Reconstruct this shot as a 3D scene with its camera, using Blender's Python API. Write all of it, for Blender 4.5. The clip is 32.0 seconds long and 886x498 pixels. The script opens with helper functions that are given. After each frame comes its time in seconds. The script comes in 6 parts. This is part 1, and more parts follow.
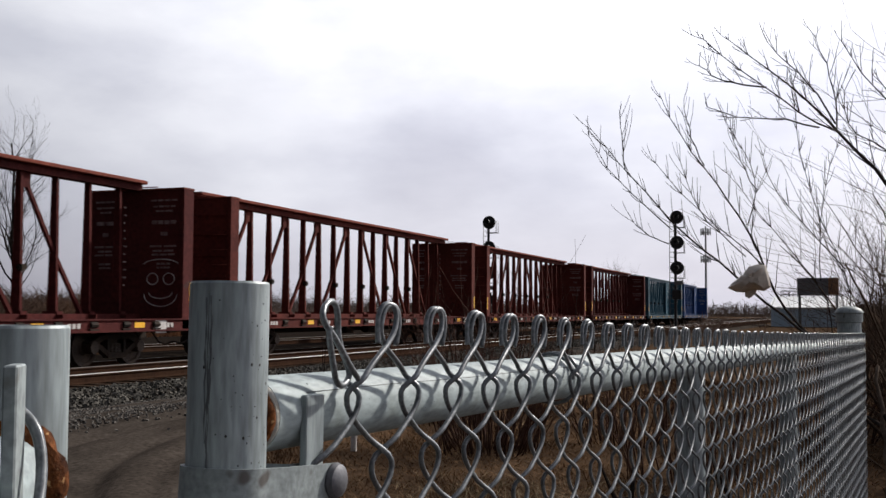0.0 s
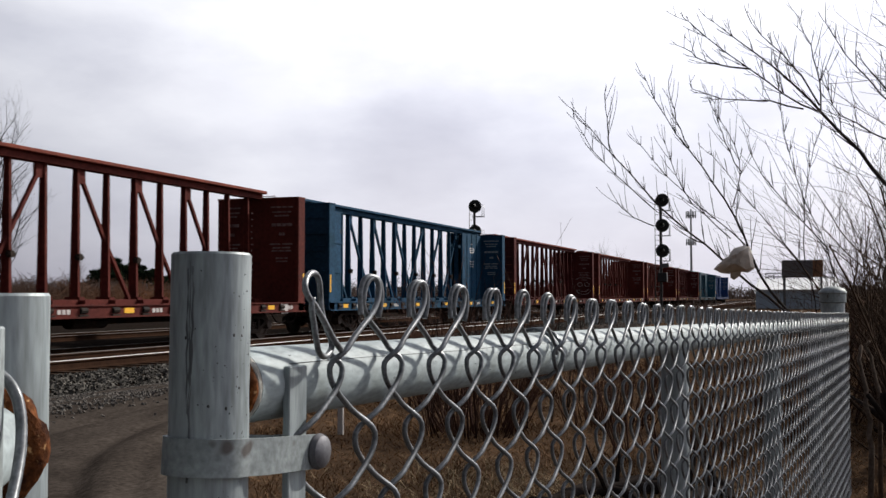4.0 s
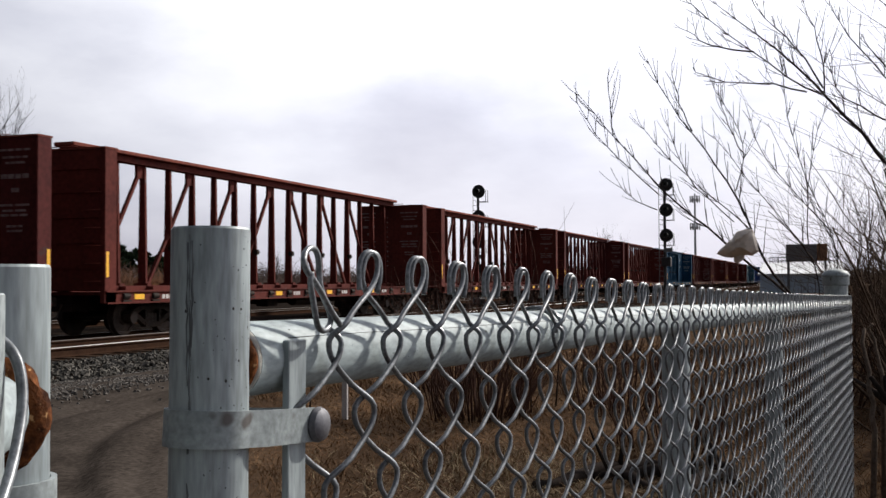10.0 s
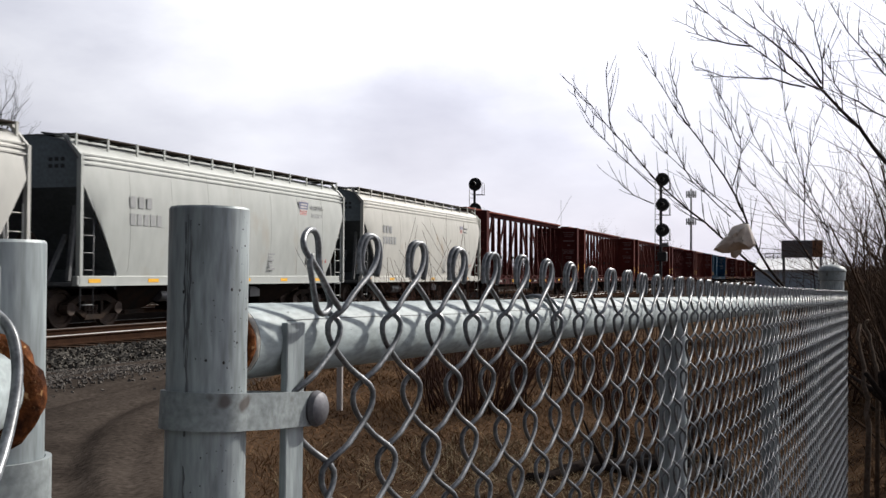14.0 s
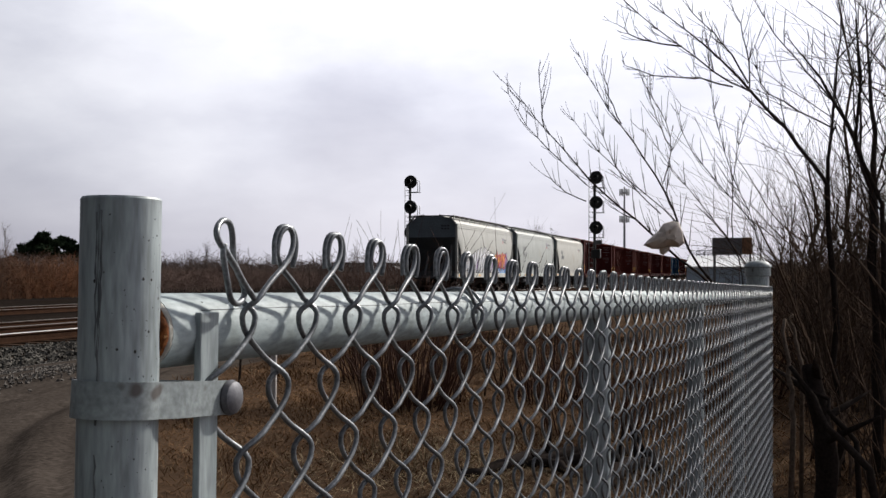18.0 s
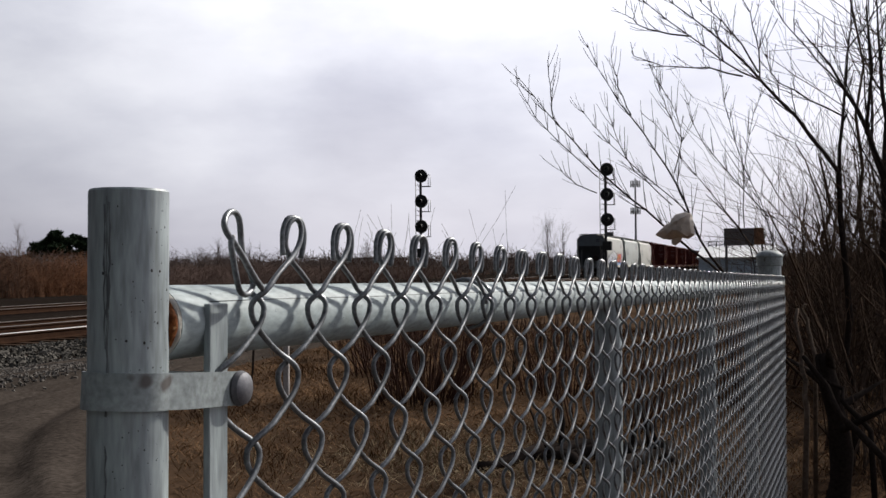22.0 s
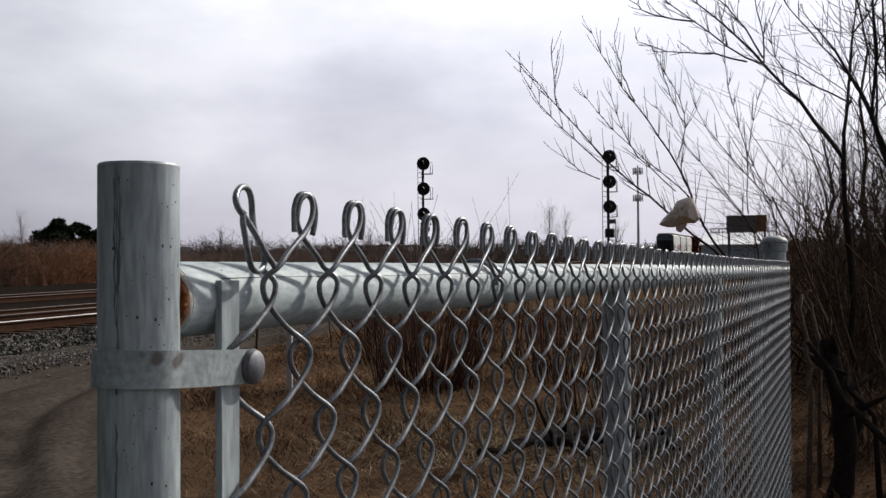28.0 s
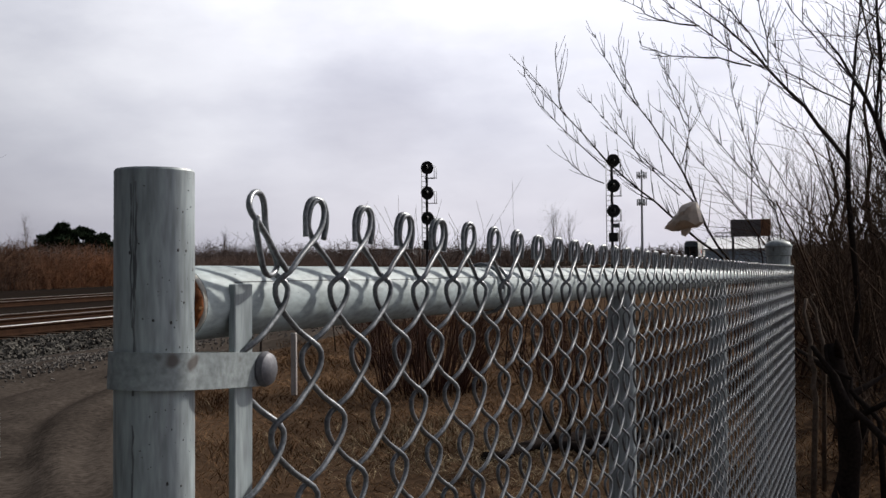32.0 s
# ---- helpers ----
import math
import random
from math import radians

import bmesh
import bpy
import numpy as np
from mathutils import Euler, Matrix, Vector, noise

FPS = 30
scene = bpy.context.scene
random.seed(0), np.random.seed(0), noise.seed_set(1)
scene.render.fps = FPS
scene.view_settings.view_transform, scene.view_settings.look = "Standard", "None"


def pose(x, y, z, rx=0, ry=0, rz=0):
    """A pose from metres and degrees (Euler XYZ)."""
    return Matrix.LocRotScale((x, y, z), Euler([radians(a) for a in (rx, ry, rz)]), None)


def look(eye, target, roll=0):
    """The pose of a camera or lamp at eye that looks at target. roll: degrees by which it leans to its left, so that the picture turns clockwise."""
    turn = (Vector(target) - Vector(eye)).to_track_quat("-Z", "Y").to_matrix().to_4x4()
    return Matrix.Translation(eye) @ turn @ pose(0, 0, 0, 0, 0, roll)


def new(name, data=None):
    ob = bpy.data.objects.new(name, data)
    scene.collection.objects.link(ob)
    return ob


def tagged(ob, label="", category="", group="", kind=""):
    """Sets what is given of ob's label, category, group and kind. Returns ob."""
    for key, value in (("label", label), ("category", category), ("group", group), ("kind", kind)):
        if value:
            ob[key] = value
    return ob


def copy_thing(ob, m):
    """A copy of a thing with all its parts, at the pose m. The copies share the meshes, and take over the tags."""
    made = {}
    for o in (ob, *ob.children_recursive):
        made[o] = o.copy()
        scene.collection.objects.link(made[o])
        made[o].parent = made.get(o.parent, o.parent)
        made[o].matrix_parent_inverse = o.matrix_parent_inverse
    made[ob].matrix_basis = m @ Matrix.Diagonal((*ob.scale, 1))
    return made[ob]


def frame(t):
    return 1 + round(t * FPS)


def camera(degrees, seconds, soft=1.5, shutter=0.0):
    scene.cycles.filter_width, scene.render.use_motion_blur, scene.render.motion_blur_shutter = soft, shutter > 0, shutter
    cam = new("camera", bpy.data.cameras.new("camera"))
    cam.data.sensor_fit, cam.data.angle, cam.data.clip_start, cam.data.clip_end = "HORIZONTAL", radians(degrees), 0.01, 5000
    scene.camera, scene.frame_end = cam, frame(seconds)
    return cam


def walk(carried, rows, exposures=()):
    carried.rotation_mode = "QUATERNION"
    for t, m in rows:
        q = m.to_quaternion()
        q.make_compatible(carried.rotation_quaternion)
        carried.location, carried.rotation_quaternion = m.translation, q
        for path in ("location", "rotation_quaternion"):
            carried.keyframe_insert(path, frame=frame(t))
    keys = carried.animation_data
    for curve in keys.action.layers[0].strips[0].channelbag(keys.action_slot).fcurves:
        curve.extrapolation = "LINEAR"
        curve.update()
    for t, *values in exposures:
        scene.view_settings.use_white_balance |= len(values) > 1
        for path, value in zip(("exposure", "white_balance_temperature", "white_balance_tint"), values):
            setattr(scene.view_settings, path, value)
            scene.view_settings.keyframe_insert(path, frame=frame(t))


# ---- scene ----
cam = camera(44.1, 32.0, 1.5, 0.12)
# seconds, x, y, z, and the turn about x, y, z in degrees
PATH = [
    (0.0, -0.0059, 0.0025, 1.7642, 93.292, -0.273, 19.963),
    (0.5, 0.0008, -0.0082, 1.7639, 93.163, -0.191, 19.920),
    (1.0, 0.0005, -0.0048, 1.7620, 93.030, -0.186, 19.833),
    (1.5, 0.0009, -0.0004, 1.7604, 92.915, 0.061, 19.634),
    (2.0, 0.0029, -0.0037, 1.7608, 92.810, -0.110, 19.564),
    (2.5, 0.0028, -0.0058, 1.7599, 92.759, 0.024, 19.496),
    (3.0, -0.0015, 0.0016, 1.7585, 92.676, 0.099, 19.404),
    (3.5, -0.0031, 0.0034, 1.7575, 92.556, 0.113, 19.370),
    (5.5, -0.0040, -0.0008, 1.7535, 92.276, -0.198, 18.826),
    (6.0, -0.0039, 0.0031, 1.7527, 92.157, -0.071, 19.101),
    (6.5, 0.0022, -0.0024, 1.7534, 91.951, -0.087, 19.009),
    (7.0, 0.0028, -0.0023, 1.7517, 91.726, -0.122, 19.164),
    (7.5, 0.0026, -0.0040, 1.7511, 91.821, -0.104, 19.279),
    (8.0, 0.0003, -0.0038, 1.7514, 91.859, -0.145, 19.398),
    (8.5, -0.0004, -0.0034, 1.7513, 91.855, -0.165, 19.497),
    (9.0, 0.0003, 0.0002, 1.7499, 91.740, 0.000, 19.500),
    (9.5, 0.0020, -0.0015, 1.7499, 91.737, 0.130, 19.463),
    (10.0, 0.0018, -0.0010, 1.7501, 91.702, 0.257, 19.456),
    (10.5, 0.0004, -0.0008, 1.7490, 91.603, -0.027, 19.464),
    (11.0, -0.0017, -0.0006, 1.7477, 91.446, -0.225, 19.533),
    (11.5, -0.0053, 0.0015, 1.7461, 91.266, -0.410, 19.484),
    (12.0, -0.0077, 0.0047, 1.7465, 91.310, -0.398, 19.476),
    (12.5, -0.0069, 0.0016, 1.7467, 91.362, -0.357, 19.396),
    (13.0, -0.0057, 0.0040, 1.7470, 91.411, -0.098, 19.380),
    (13.5, -0.0070, 0.0084, 1.7448, 91.349, -0.246, 19.331),
    (15.5, 0.0165, -0.0113, 1.7459, 91.280, 0.032, 18.325),
    (16.0, 0.0176, -0.0068, 1.7435, 91.241, 0.275, 17.569),
    (16.5, 0.0200, -0.0101, 1.7432, 91.215, 0.288, 16.962),
    (17.0, 0.0177, -0.0081, 1.7440, 91.662, -0.088, 16.436),
    (17.5, 0.0149, -0.0040, 1.7419, 91.482, -0.108, 16.022),
    (18.0, 0.0126, -0.0014, 1.7405, 91.205, -0.170, 15.870),
    (18.5, 0.0100, 0.0019, 1.7400, 91.030, -0.133, 15.920),
    (19.0, 0.0074, 0.0057, 1.7393, 90.891, -0.164, 15.958),
    (19.5, 0.0070, 0.0078, 1.7373, 90.628, -0.056, 15.918),
    (20.0, 0.0082, 0.0063, 1.7381, 90.698, 0.045, 16.013),
    (20.5, 0.0082, 0.0066, 1.7376, 90.760, 0.079, 16.093),
    (21.0, 0.0104, 0.0026, 1.7366, 90.760, 0.046, 16.369),
    (21.5, 0.0123, 0.0010, 1.7373, 90.804, 0.214, 16.296),
    (22.0, 0.0145, -0.0006, 1.7375, 90.888, 0.478, 16.469),
    (22.5, 0.0157, -0.0008, 1.7373, 90.844, 0.494, 16.393),
    (23.0, 0.0148, -0.0016, 1.7359, 90.707, 0.456, 16.468),
    (23.5, 0.0148, -0.0030, 1.7349, 90.617, 0.413, 16.804),
    (24.0, 0.0155, -0.0034, 1.7354, 90.672, 0.446, 17.136),
    (24.5, 0.0157, -0.0033, 1.7350, 90.673, 0.501, 17.271),
    (25.0, 0.0150, -0.0010, 1.7350, 90.470, 0.509, 17.257),
    (25.5, 0.0128, 0.0041, 1.7339, 90.380, 0.499, 17.176),
    (27.5, 0.0043, 0.0057, 1.7315, 90.344, 0.494, 16.663),
    (28.0, 0.0043, 0.0080, 1.7309, 90.243, 0.571, 16.589),
    (28.5, 0.0043, 0.0092, 1.7317, 90.289, 0.597, 16.592),
    (29.0, 0.0029, 0.0096, 1.7303, 90.153, 0.575, 16.522),
    (29.5, 0.0046, 0.0056, 1.7320, 90.348, 0.628, 16.506),
    (30.0, 0.0038, -0.0016, 1.7323, 90.468, 0.590, 16.589),
    (30.5, 0.0050, -0.0057, 1.7334, 90.661, 0.537, 16.679),
    (31.0, 0.0059, -0.0067, 1.7340, 90.780, 0.646, 16.798),
    (31.5, 0.0087, -0.0026, 1.7330, 90.731, 0.766, 16.713),
    (32.0, 0.0038, -0.0024, 1.7310, 90.459, 0.561, 16.787),
]
EXPOSE = [(0.0, -0.06), (3.5, -0.02), (6.0, 0.08), (13.5, 0.13), (17.5, 0.04), (20.0, -0.07), (32.0, -0.09)]
walk(cam, [(r[0], pose(*r[1:])) for r in PATH], EXPOSE)

# ---- sky and sun ----
SUN_EL, SUN_HEAD = 34.0, 30.0   # degrees up, degrees to the right of +y


def make_world():
    w = bpy.data.worlds.new("sky")
    scene.world = w
    w.use_nodes = True
    nt = w.node_tree
    nt.nodes.clear()
    out = nt.nodes.new("ShaderNodeOutputWorld")
    bg = nt.nodes.new("ShaderNodeBackground")
    sky = nt.nodes.new("ShaderNodeTexSky")
    sky.sky_type = "NISHITA"
    sky.sun_disc = False
    sky.sun_elevation, sky.sun_rotation = radians(SUN_EL), radians(SUN_HEAD)
    sky.air_density, sky.dust_density, sky.ozone_density = 1.0, 3.0, 1.0
    co = nt.nodes.new("ShaderNodeTexCoord")
    mp = nt.nodes.new("ShaderNodeMapping")
    mp.inputs["Scale"].default_value = (1.0, 1.0, 2.6)
    mp.inputs["Location"].default_value = (0.35, 0.1, 0.4)
    nz = nt.nodes.new("ShaderNodeTexNoise")
    nz.inputs["Scale"].default_value, nz.inputs["Detail"].default_value = 3.2, 7.0
    nz.inputs["Roughness"].default_value = 0.52
    cr = nt.nodes.new("ShaderNodeValToRGB")
    cr.color_ramp.elements[0].position, cr.color_ramp.elements[0].color = 0.36, (0.0, 0.0, 0.0, 1)
    cr.color_ramp.elements[1].position, cr.color_ramp.elements[1].color = 0.66, (1, 1, 1, 1)
    sep = nt.nodes.new("ShaderNodeSeparateXYZ")
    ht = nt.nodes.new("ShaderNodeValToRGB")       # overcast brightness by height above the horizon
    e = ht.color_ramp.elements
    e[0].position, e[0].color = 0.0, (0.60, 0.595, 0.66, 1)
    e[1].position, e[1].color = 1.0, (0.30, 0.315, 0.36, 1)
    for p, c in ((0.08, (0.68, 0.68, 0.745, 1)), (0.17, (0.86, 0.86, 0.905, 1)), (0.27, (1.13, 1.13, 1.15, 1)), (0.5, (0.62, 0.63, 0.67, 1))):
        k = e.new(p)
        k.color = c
    cloud = nt.nodes.new("ShaderNodeMix")
    cloud.data_type, cloud.blend_type = "RGBA", "MULTIPLY"
    cloud.inputs[0].default_value = 1.0
    tone = nt.nodes.new("ShaderNodeMix")
    tone.data_type = "RGBA"
    tone.inputs[6].default_value, tone.inputs[7].default_value = (0.775, 0.78, 0.845, 1), (1.10, 1.10, 1.125, 1)
    mix = nt.nodes.new("ShaderNodeMix")
    mix.data_type, mix.inputs[0].default_value = "RGBA", 0.985
    L = nt.links.new
    L(co.outputs["Generated"], mp.inputs[0])
    L(mp.outputs[0], nz.inputs["Vector"])
    L(nz.outputs["Fac"], cr.inputs[0])
    L(cr.outputs[0], tone.inputs[0])
    L(co.outputs["Generated"], sep.inputs[0])
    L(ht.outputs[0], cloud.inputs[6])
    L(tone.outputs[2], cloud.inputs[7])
    L(sky.outputs[0], mix.inputs[6])
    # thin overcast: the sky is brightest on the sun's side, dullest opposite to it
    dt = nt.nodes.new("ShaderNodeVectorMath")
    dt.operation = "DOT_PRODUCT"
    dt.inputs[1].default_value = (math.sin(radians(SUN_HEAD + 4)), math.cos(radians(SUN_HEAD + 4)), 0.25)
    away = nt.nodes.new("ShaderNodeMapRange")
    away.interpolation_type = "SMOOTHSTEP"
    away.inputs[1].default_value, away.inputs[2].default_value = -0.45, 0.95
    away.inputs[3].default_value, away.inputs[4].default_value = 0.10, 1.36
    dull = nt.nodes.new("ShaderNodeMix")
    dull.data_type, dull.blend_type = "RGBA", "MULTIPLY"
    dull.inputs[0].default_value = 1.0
    # cumulus edge: the grey lower sky reaches higher where the noise lifts it
    n5 = nt.nodes.new("ShaderNodeTexNoise")
    n5.inputs["Scale"].default_value, n5.inputs["Detail"].default_value, n5.inputs["Roughness"].default_value = 5.5, 8.0, 0.55
    m5 = nt.nodes.new("ShaderNodeMapping")
    m5.inputs["Location"].default_value, m5.inputs["Scale"].default_value = (0.0, 0.0, 0.0), (1.0, 1.0, 1.8)
    L(co.outputs["Generated"], m5.inputs[0])
    L(m5.outputs[0], n5.inputs["Vector"])
    bank = nt.nodes.new("ShaderNodeVectorMath")
    bank.operation = "DISTANCE"
    bank.inputs[1].default_value = (-0.33, 0.935, 0.12)
    L(co.outputs["Generated"], bank.inputs[0])
    bk = nt.nodes.new("ShaderNodeMapRange")
    bk.interpolation_type = "SMOOTHSTEP"
    bk.inputs[1].default_value, bk.inputs[2].default_value = 0.0, 0.17
    bk.inputs[3].default_value, bk.inputs[4].default_value = -0.075, 0.0
    L(bank.outputs["Value"], bk.inputs[0])
    amp = nt.nodes.new("ShaderNodeMapRange")
    amp.inputs[3].default_value, amp.inputs[4].default_value = -0.085, 0.085
    L(n5.outputs["Fac"], amp.inputs[0])
    # a small cumulus over the line, and a wisp further round
    low = bk
    for place, near_r, far_r, depth in (((-0.338, 0.930, 0.140), 0.020, 0.095, -0.060), ((-0.583, 0.794, 0.170), 0.005, 0.050, -0.028)):
        d2, jit, k2, add = nt.nodes.new("ShaderNodeVectorMath"), nt.nodes.new("ShaderNodeMath"), nt.nodes.new("ShaderNodeMapRange"), nt.nodes.new("ShaderNodeMath")
        d2.operation = "DISTANCE"
        d2.inputs[1].default_value = place
        jit.operation = "MULTIPLY_ADD"
        jit.inputs[1].default_value = 0.09
        k2.interpolation_type = "SMOOTHSTEP"
        k2.inputs[1].default_value, k2.inputs[2].default_value = near_r + 0.045, far_r + 0.045
        k2.inputs[3].default_value, k2.inputs[4].default_value = depth, 0.0
        L(co.outputs["Generated"], d2.inputs[0])
        L(n5.outputs["Fac"], jit.inputs[0])
        L(d2.outputs["Value"], jit.inputs[2])
        L(jit.outputs[0], k2.inputs[0])
        L(low.outputs[0], add.inputs[0])
        L(k2.outputs[0], add.inputs[1])
        low = add
    s1, s2 = nt.nodes.new("ShaderNodeMath"), nt.nodes.new("ShaderNodeMath")
    L(sep.outputs[2], s1.inputs[0])
    L(amp.outputs[0], s1.inputs[1])
    L(s1.outputs[0], s2.inputs[0])
    L(low.outputs[0], s2.inputs[1])
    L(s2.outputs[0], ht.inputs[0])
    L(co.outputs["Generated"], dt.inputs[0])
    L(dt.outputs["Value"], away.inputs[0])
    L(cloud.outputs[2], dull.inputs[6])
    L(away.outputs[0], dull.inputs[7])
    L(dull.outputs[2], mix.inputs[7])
    L(mix.outputs[2], bg.inputs[0])
    bg.inputs[1].default_value = 0.94
    L(bg.outputs[0], out.inputs[0])


make_world()
sun = new("sun", bpy.data.lights.new("sun", "SUN"))
sun.data.energy, sun.data.angle, sun.data.color = 4.9, radians(2.0), (1.0, 0.95, 0.88)
_el, _hd = radians(SUN_EL), radians(SUN_HEAD)
sun.matrix_world = look((0, 0, 30), Vector((0, 0, 30)) - Vector((math.cos(_el) * math.sin(_hd), math.cos(_el) * math.cos(_hd), math.sin(_el))))


# ---- materials ----
def mat(name, base, rough=0.6, metal=0.0, var=0.25, scale=8.0, bump=0.1, tint=None, fine=60.0, spot=None, spot_at=0.62, spot_scale=None, stretch=(1, 1, 1), rnd=0.0):
    """Two scales of noise over a base colour; spot: a second colour (rust, dirt) where a third noise is high."""
    m = bpy.data.materials.new(name)
    m.use_nodes = True
    nt = m.node_tree
    b = nt.nodes["Principled BSDF"]
    b.inputs["Roughness"].default_value, b.inputs["Metallic"].default_value = rough, metal
    if rough >= 0.8:        # crumbly, matt surfaces have no sheen
        b.inputs["Specular IOR Level"].default_value = 0.08 if rough < 0.9 else 0.0
    L = nt.links.new
    co = nt.nodes.new("ShaderNodeTexCoord")
    mp = nt.nodes.new("ShaderNodeMapping")
    mp.inputs["Scale"].default_value = stretch
    L(co.outputs["Object"], mp.inputs[0])
    n1, n2 = nt.nodes.new("ShaderNodeTexNoise"), nt.nodes.new("ShaderNodeTexNoise")
    for n, s, dt in ((n1, scale, 4), (n2, fine, 3)):
        n.inputs["Scale"].default_value, n.inputs["Detail"].default_value = s, dt
        L(mp.outputs[0], n.inputs["Vector"])
    tint = tint or tuple(c * 0.55 for c in base)
    mx = nt.nodes.new("ShaderNodeMix")
    mx.data_type = "RGBA"
    mx.inputs[6].default_value, mx.inputs[7].default_value = (*base, 1), (*tint, 1)
    ramp = nt.nodes.new("ShaderNodeMapRange")
    ramp.inputs[1].default_value, ramp.inputs[2].default_value = 0.35, 0.75
    ramp.inputs[4].default_value = var * 2
    L(n1.outputs["Fac"], ramp.inputs[0])
    L(ramp.outputs[0], mx.inputs[0])
    mul = nt.nodes.new("ShaderNodeMix")
    mul.data_type, mul.blend_type = "RGBA", "MULTIPLY"
    mul.inputs[0].default_value = 1.0
    r2 = nt.nodes.new("ShaderNodeMapRange")
    r2.inputs[1].default_value, r2.inputs[2].default_value = 0.3, 0.7
    r2.inputs[3].default_value, r2.inputs[4].default_value = 1 - var * 0.8, 1 + var * 0.5
    L(n2.outputs["Fac"], r2.inputs[0])
    L(mx.outputs[2], mul.inputs[6])
    L(r2.outputs[0], mul.inputs[7])
    last = mul.outputs[2]
    if rnd:
        oi = nt.nodes.new("ShaderNodeObjectInfo")
        hv = nt.nodes.new("ShaderNodeHueSaturation")
        rr = nt.nodes.new("ShaderNodeMapRange")
        rr.inputs[3].default_value, rr.inputs[4].default_value = 1 - rnd, 1 + rnd
        L(oi.outputs["Random"], rr.inputs[0])
        L(rr.outputs[0], hv.inputs["Value"])
        L(last, hv.inputs["Color"])
        last = hv.outputs[0]
    if spot:
        n3 = nt.nodes.new("ShaderNodeTexNoise")
        n3.inputs["Scale"].default_value, n3.inputs["Detail"].default_value = spot_scale or scale * 2.3, 6 if not spot_scale else 1
        L(mp.outputs[0], n3.inputs["Vector"])
        st = nt.nodes.new("ShaderNodeMapRange")
        st.inputs[1].default_value, st.inputs[2].default_value = spot_at, spot_at + 0.08
        L(n3.outputs["Fac"], st.inputs[0])
        m3 = nt.nodes.new("ShaderNodeMix")
        m3.data_type = "RGBA"
        m3.inputs[7].default_value = (*spot, 1)
        L(st.outputs[0], m3.inputs[0])
        L(last, m3.inputs[6])
        last = m3.outputs[2]
    L(last, b.inputs["Base Color"])
    if bump:
        bp = nt.nodes.new("ShaderNodeBump")
        bp.inputs["Strength"].default_value, bp.inputs["Distance"].default_value = bump, 0.3 / fine
        L(n2.outputs["Fac"], bp.inputs["Height"])
        L(bp.outputs[0], b.inputs["Normal"])
    return m


GALV = mat("galvanized", (0.29, 0.325, 0.33), 0.55, 0.1, 0.36, 45, 0.12, (0.17, 0.195, 0.20), 260, spot=(0.10, 0.09, 0.085), spot_at=0.66, spot_scale=70)
GALV_TUBE = mat("galvanized_tube", (0.34, 0.385, 0.395), 0.48, 0.1, 0.42, 46, 0.14, (0.17, 0.20, 0.212), 260, spot=(0.13, 0.11, 0.09), spot_at=0.72, spot_scale=80, stretch=(1, 1, 0.16))
GALV_RAIL = mat("galvanized_rail", (0.34, 0.395, 0.405), 0.66, 0.0, 0.34, 30, 0.12, (0.25, 0.292, 0.297), 260, spot=(0.045, 0.04, 0.035), spot_at=0.76, spot_scale=130, stretch=(1, 0.4, 1))
SEAM = mat("dark_drip_seam", (0.105, 0.113, 0.12), 0.6, 0.2, 0.4, 40, 0.1, (0.15, 0.16, 0.17), 200, stretch=(1, 1, 0.2))
SPECK = mat("zinc_fleck", (0.028, 0.025, 0.024), 0.6, 0.2, 0.3, 300, 0.0)
GALV_WIRE = mat("galvanized_wire", (0.225, 0.240, 0.255), 0.36, 0.28, 0.5, 60, 0.08, (0.055, 0.060, 0.065), 500)
GALV_BOLT = mat("dull_zinc", (0.15, 0.15, 0.165), 0.55, 0.4, 0.3, 60, 0.1, None, 400)
RUST = mat("weld_rust", (0.17, 0.058, 0.018), 0.85, 0.0, 0.6, 120, 0.9, (0.03, 0.011, 0.006), 400, spot=(0.38, 0.22, 0.10), spot_at=0.62)
PALE_WELD = mat("pale_weld_edge", (0.36, 0.35, 0.32), 0.7, 0.1, 0.4, 90, 0.4, (0.26, 0.23, 0.19), 300)
CAR_RED = mat("oxide_red_paint", (0.108, 0.025, 0.019), 0.82, 0.0, 0.35, 0.8, 0.05, (0.048, 0.011, 0.010), 9, spot=(0.06, 0.03, 0.025), spot_at=0.66)
CAR_RED2 = mat("faded_oxide_paint", (0.19, 0.05, 0.034), 0.82, 0.0, 0.35, 0.8, 0.05, (0.10, 0.035, 0.03), 9, spot=(0.10, 0.06, 0.05), spot_at=0.66)
CAR_RED3 = mat("dark_maroon_paint", (0.086, 0.019, 0.017), 0.82, 0.0, 0.35, 0.8, 0.05, (0.034, 0.009, 0.010), 9, spot=(0.05, 0.03, 0.028), spot_at=0.66)
CAR_BLUE = mat("blue_car_paint", (0.018, 0.060, 0.115), 0.82, 0.0, 0.35, 0.8, 0.05, (0.006, 0.034, 0.050), 9, spot=(0.05, 0.06, 0.07), spot_at=0.66)
CAR_DEEP = mat("deep_blue_car_paint", (0.012, 0.055, 0.19), 0.6, 0.0, 0.35, 0.8, 0.05, (0.008, 0.035, 0.10), 9, spot=(0.05, 0.06, 0.09), spot_at=0.66)
CAR_TEAL = mat("teal_car_paint", (0.012, 0.080, 0.125), 0.55, 0.0, 0.3, 0.8, 0.05, (0.012, 0.042, 0.055), 9, spot=(0.05, 0.06, 0.06), spot_at=0.66)
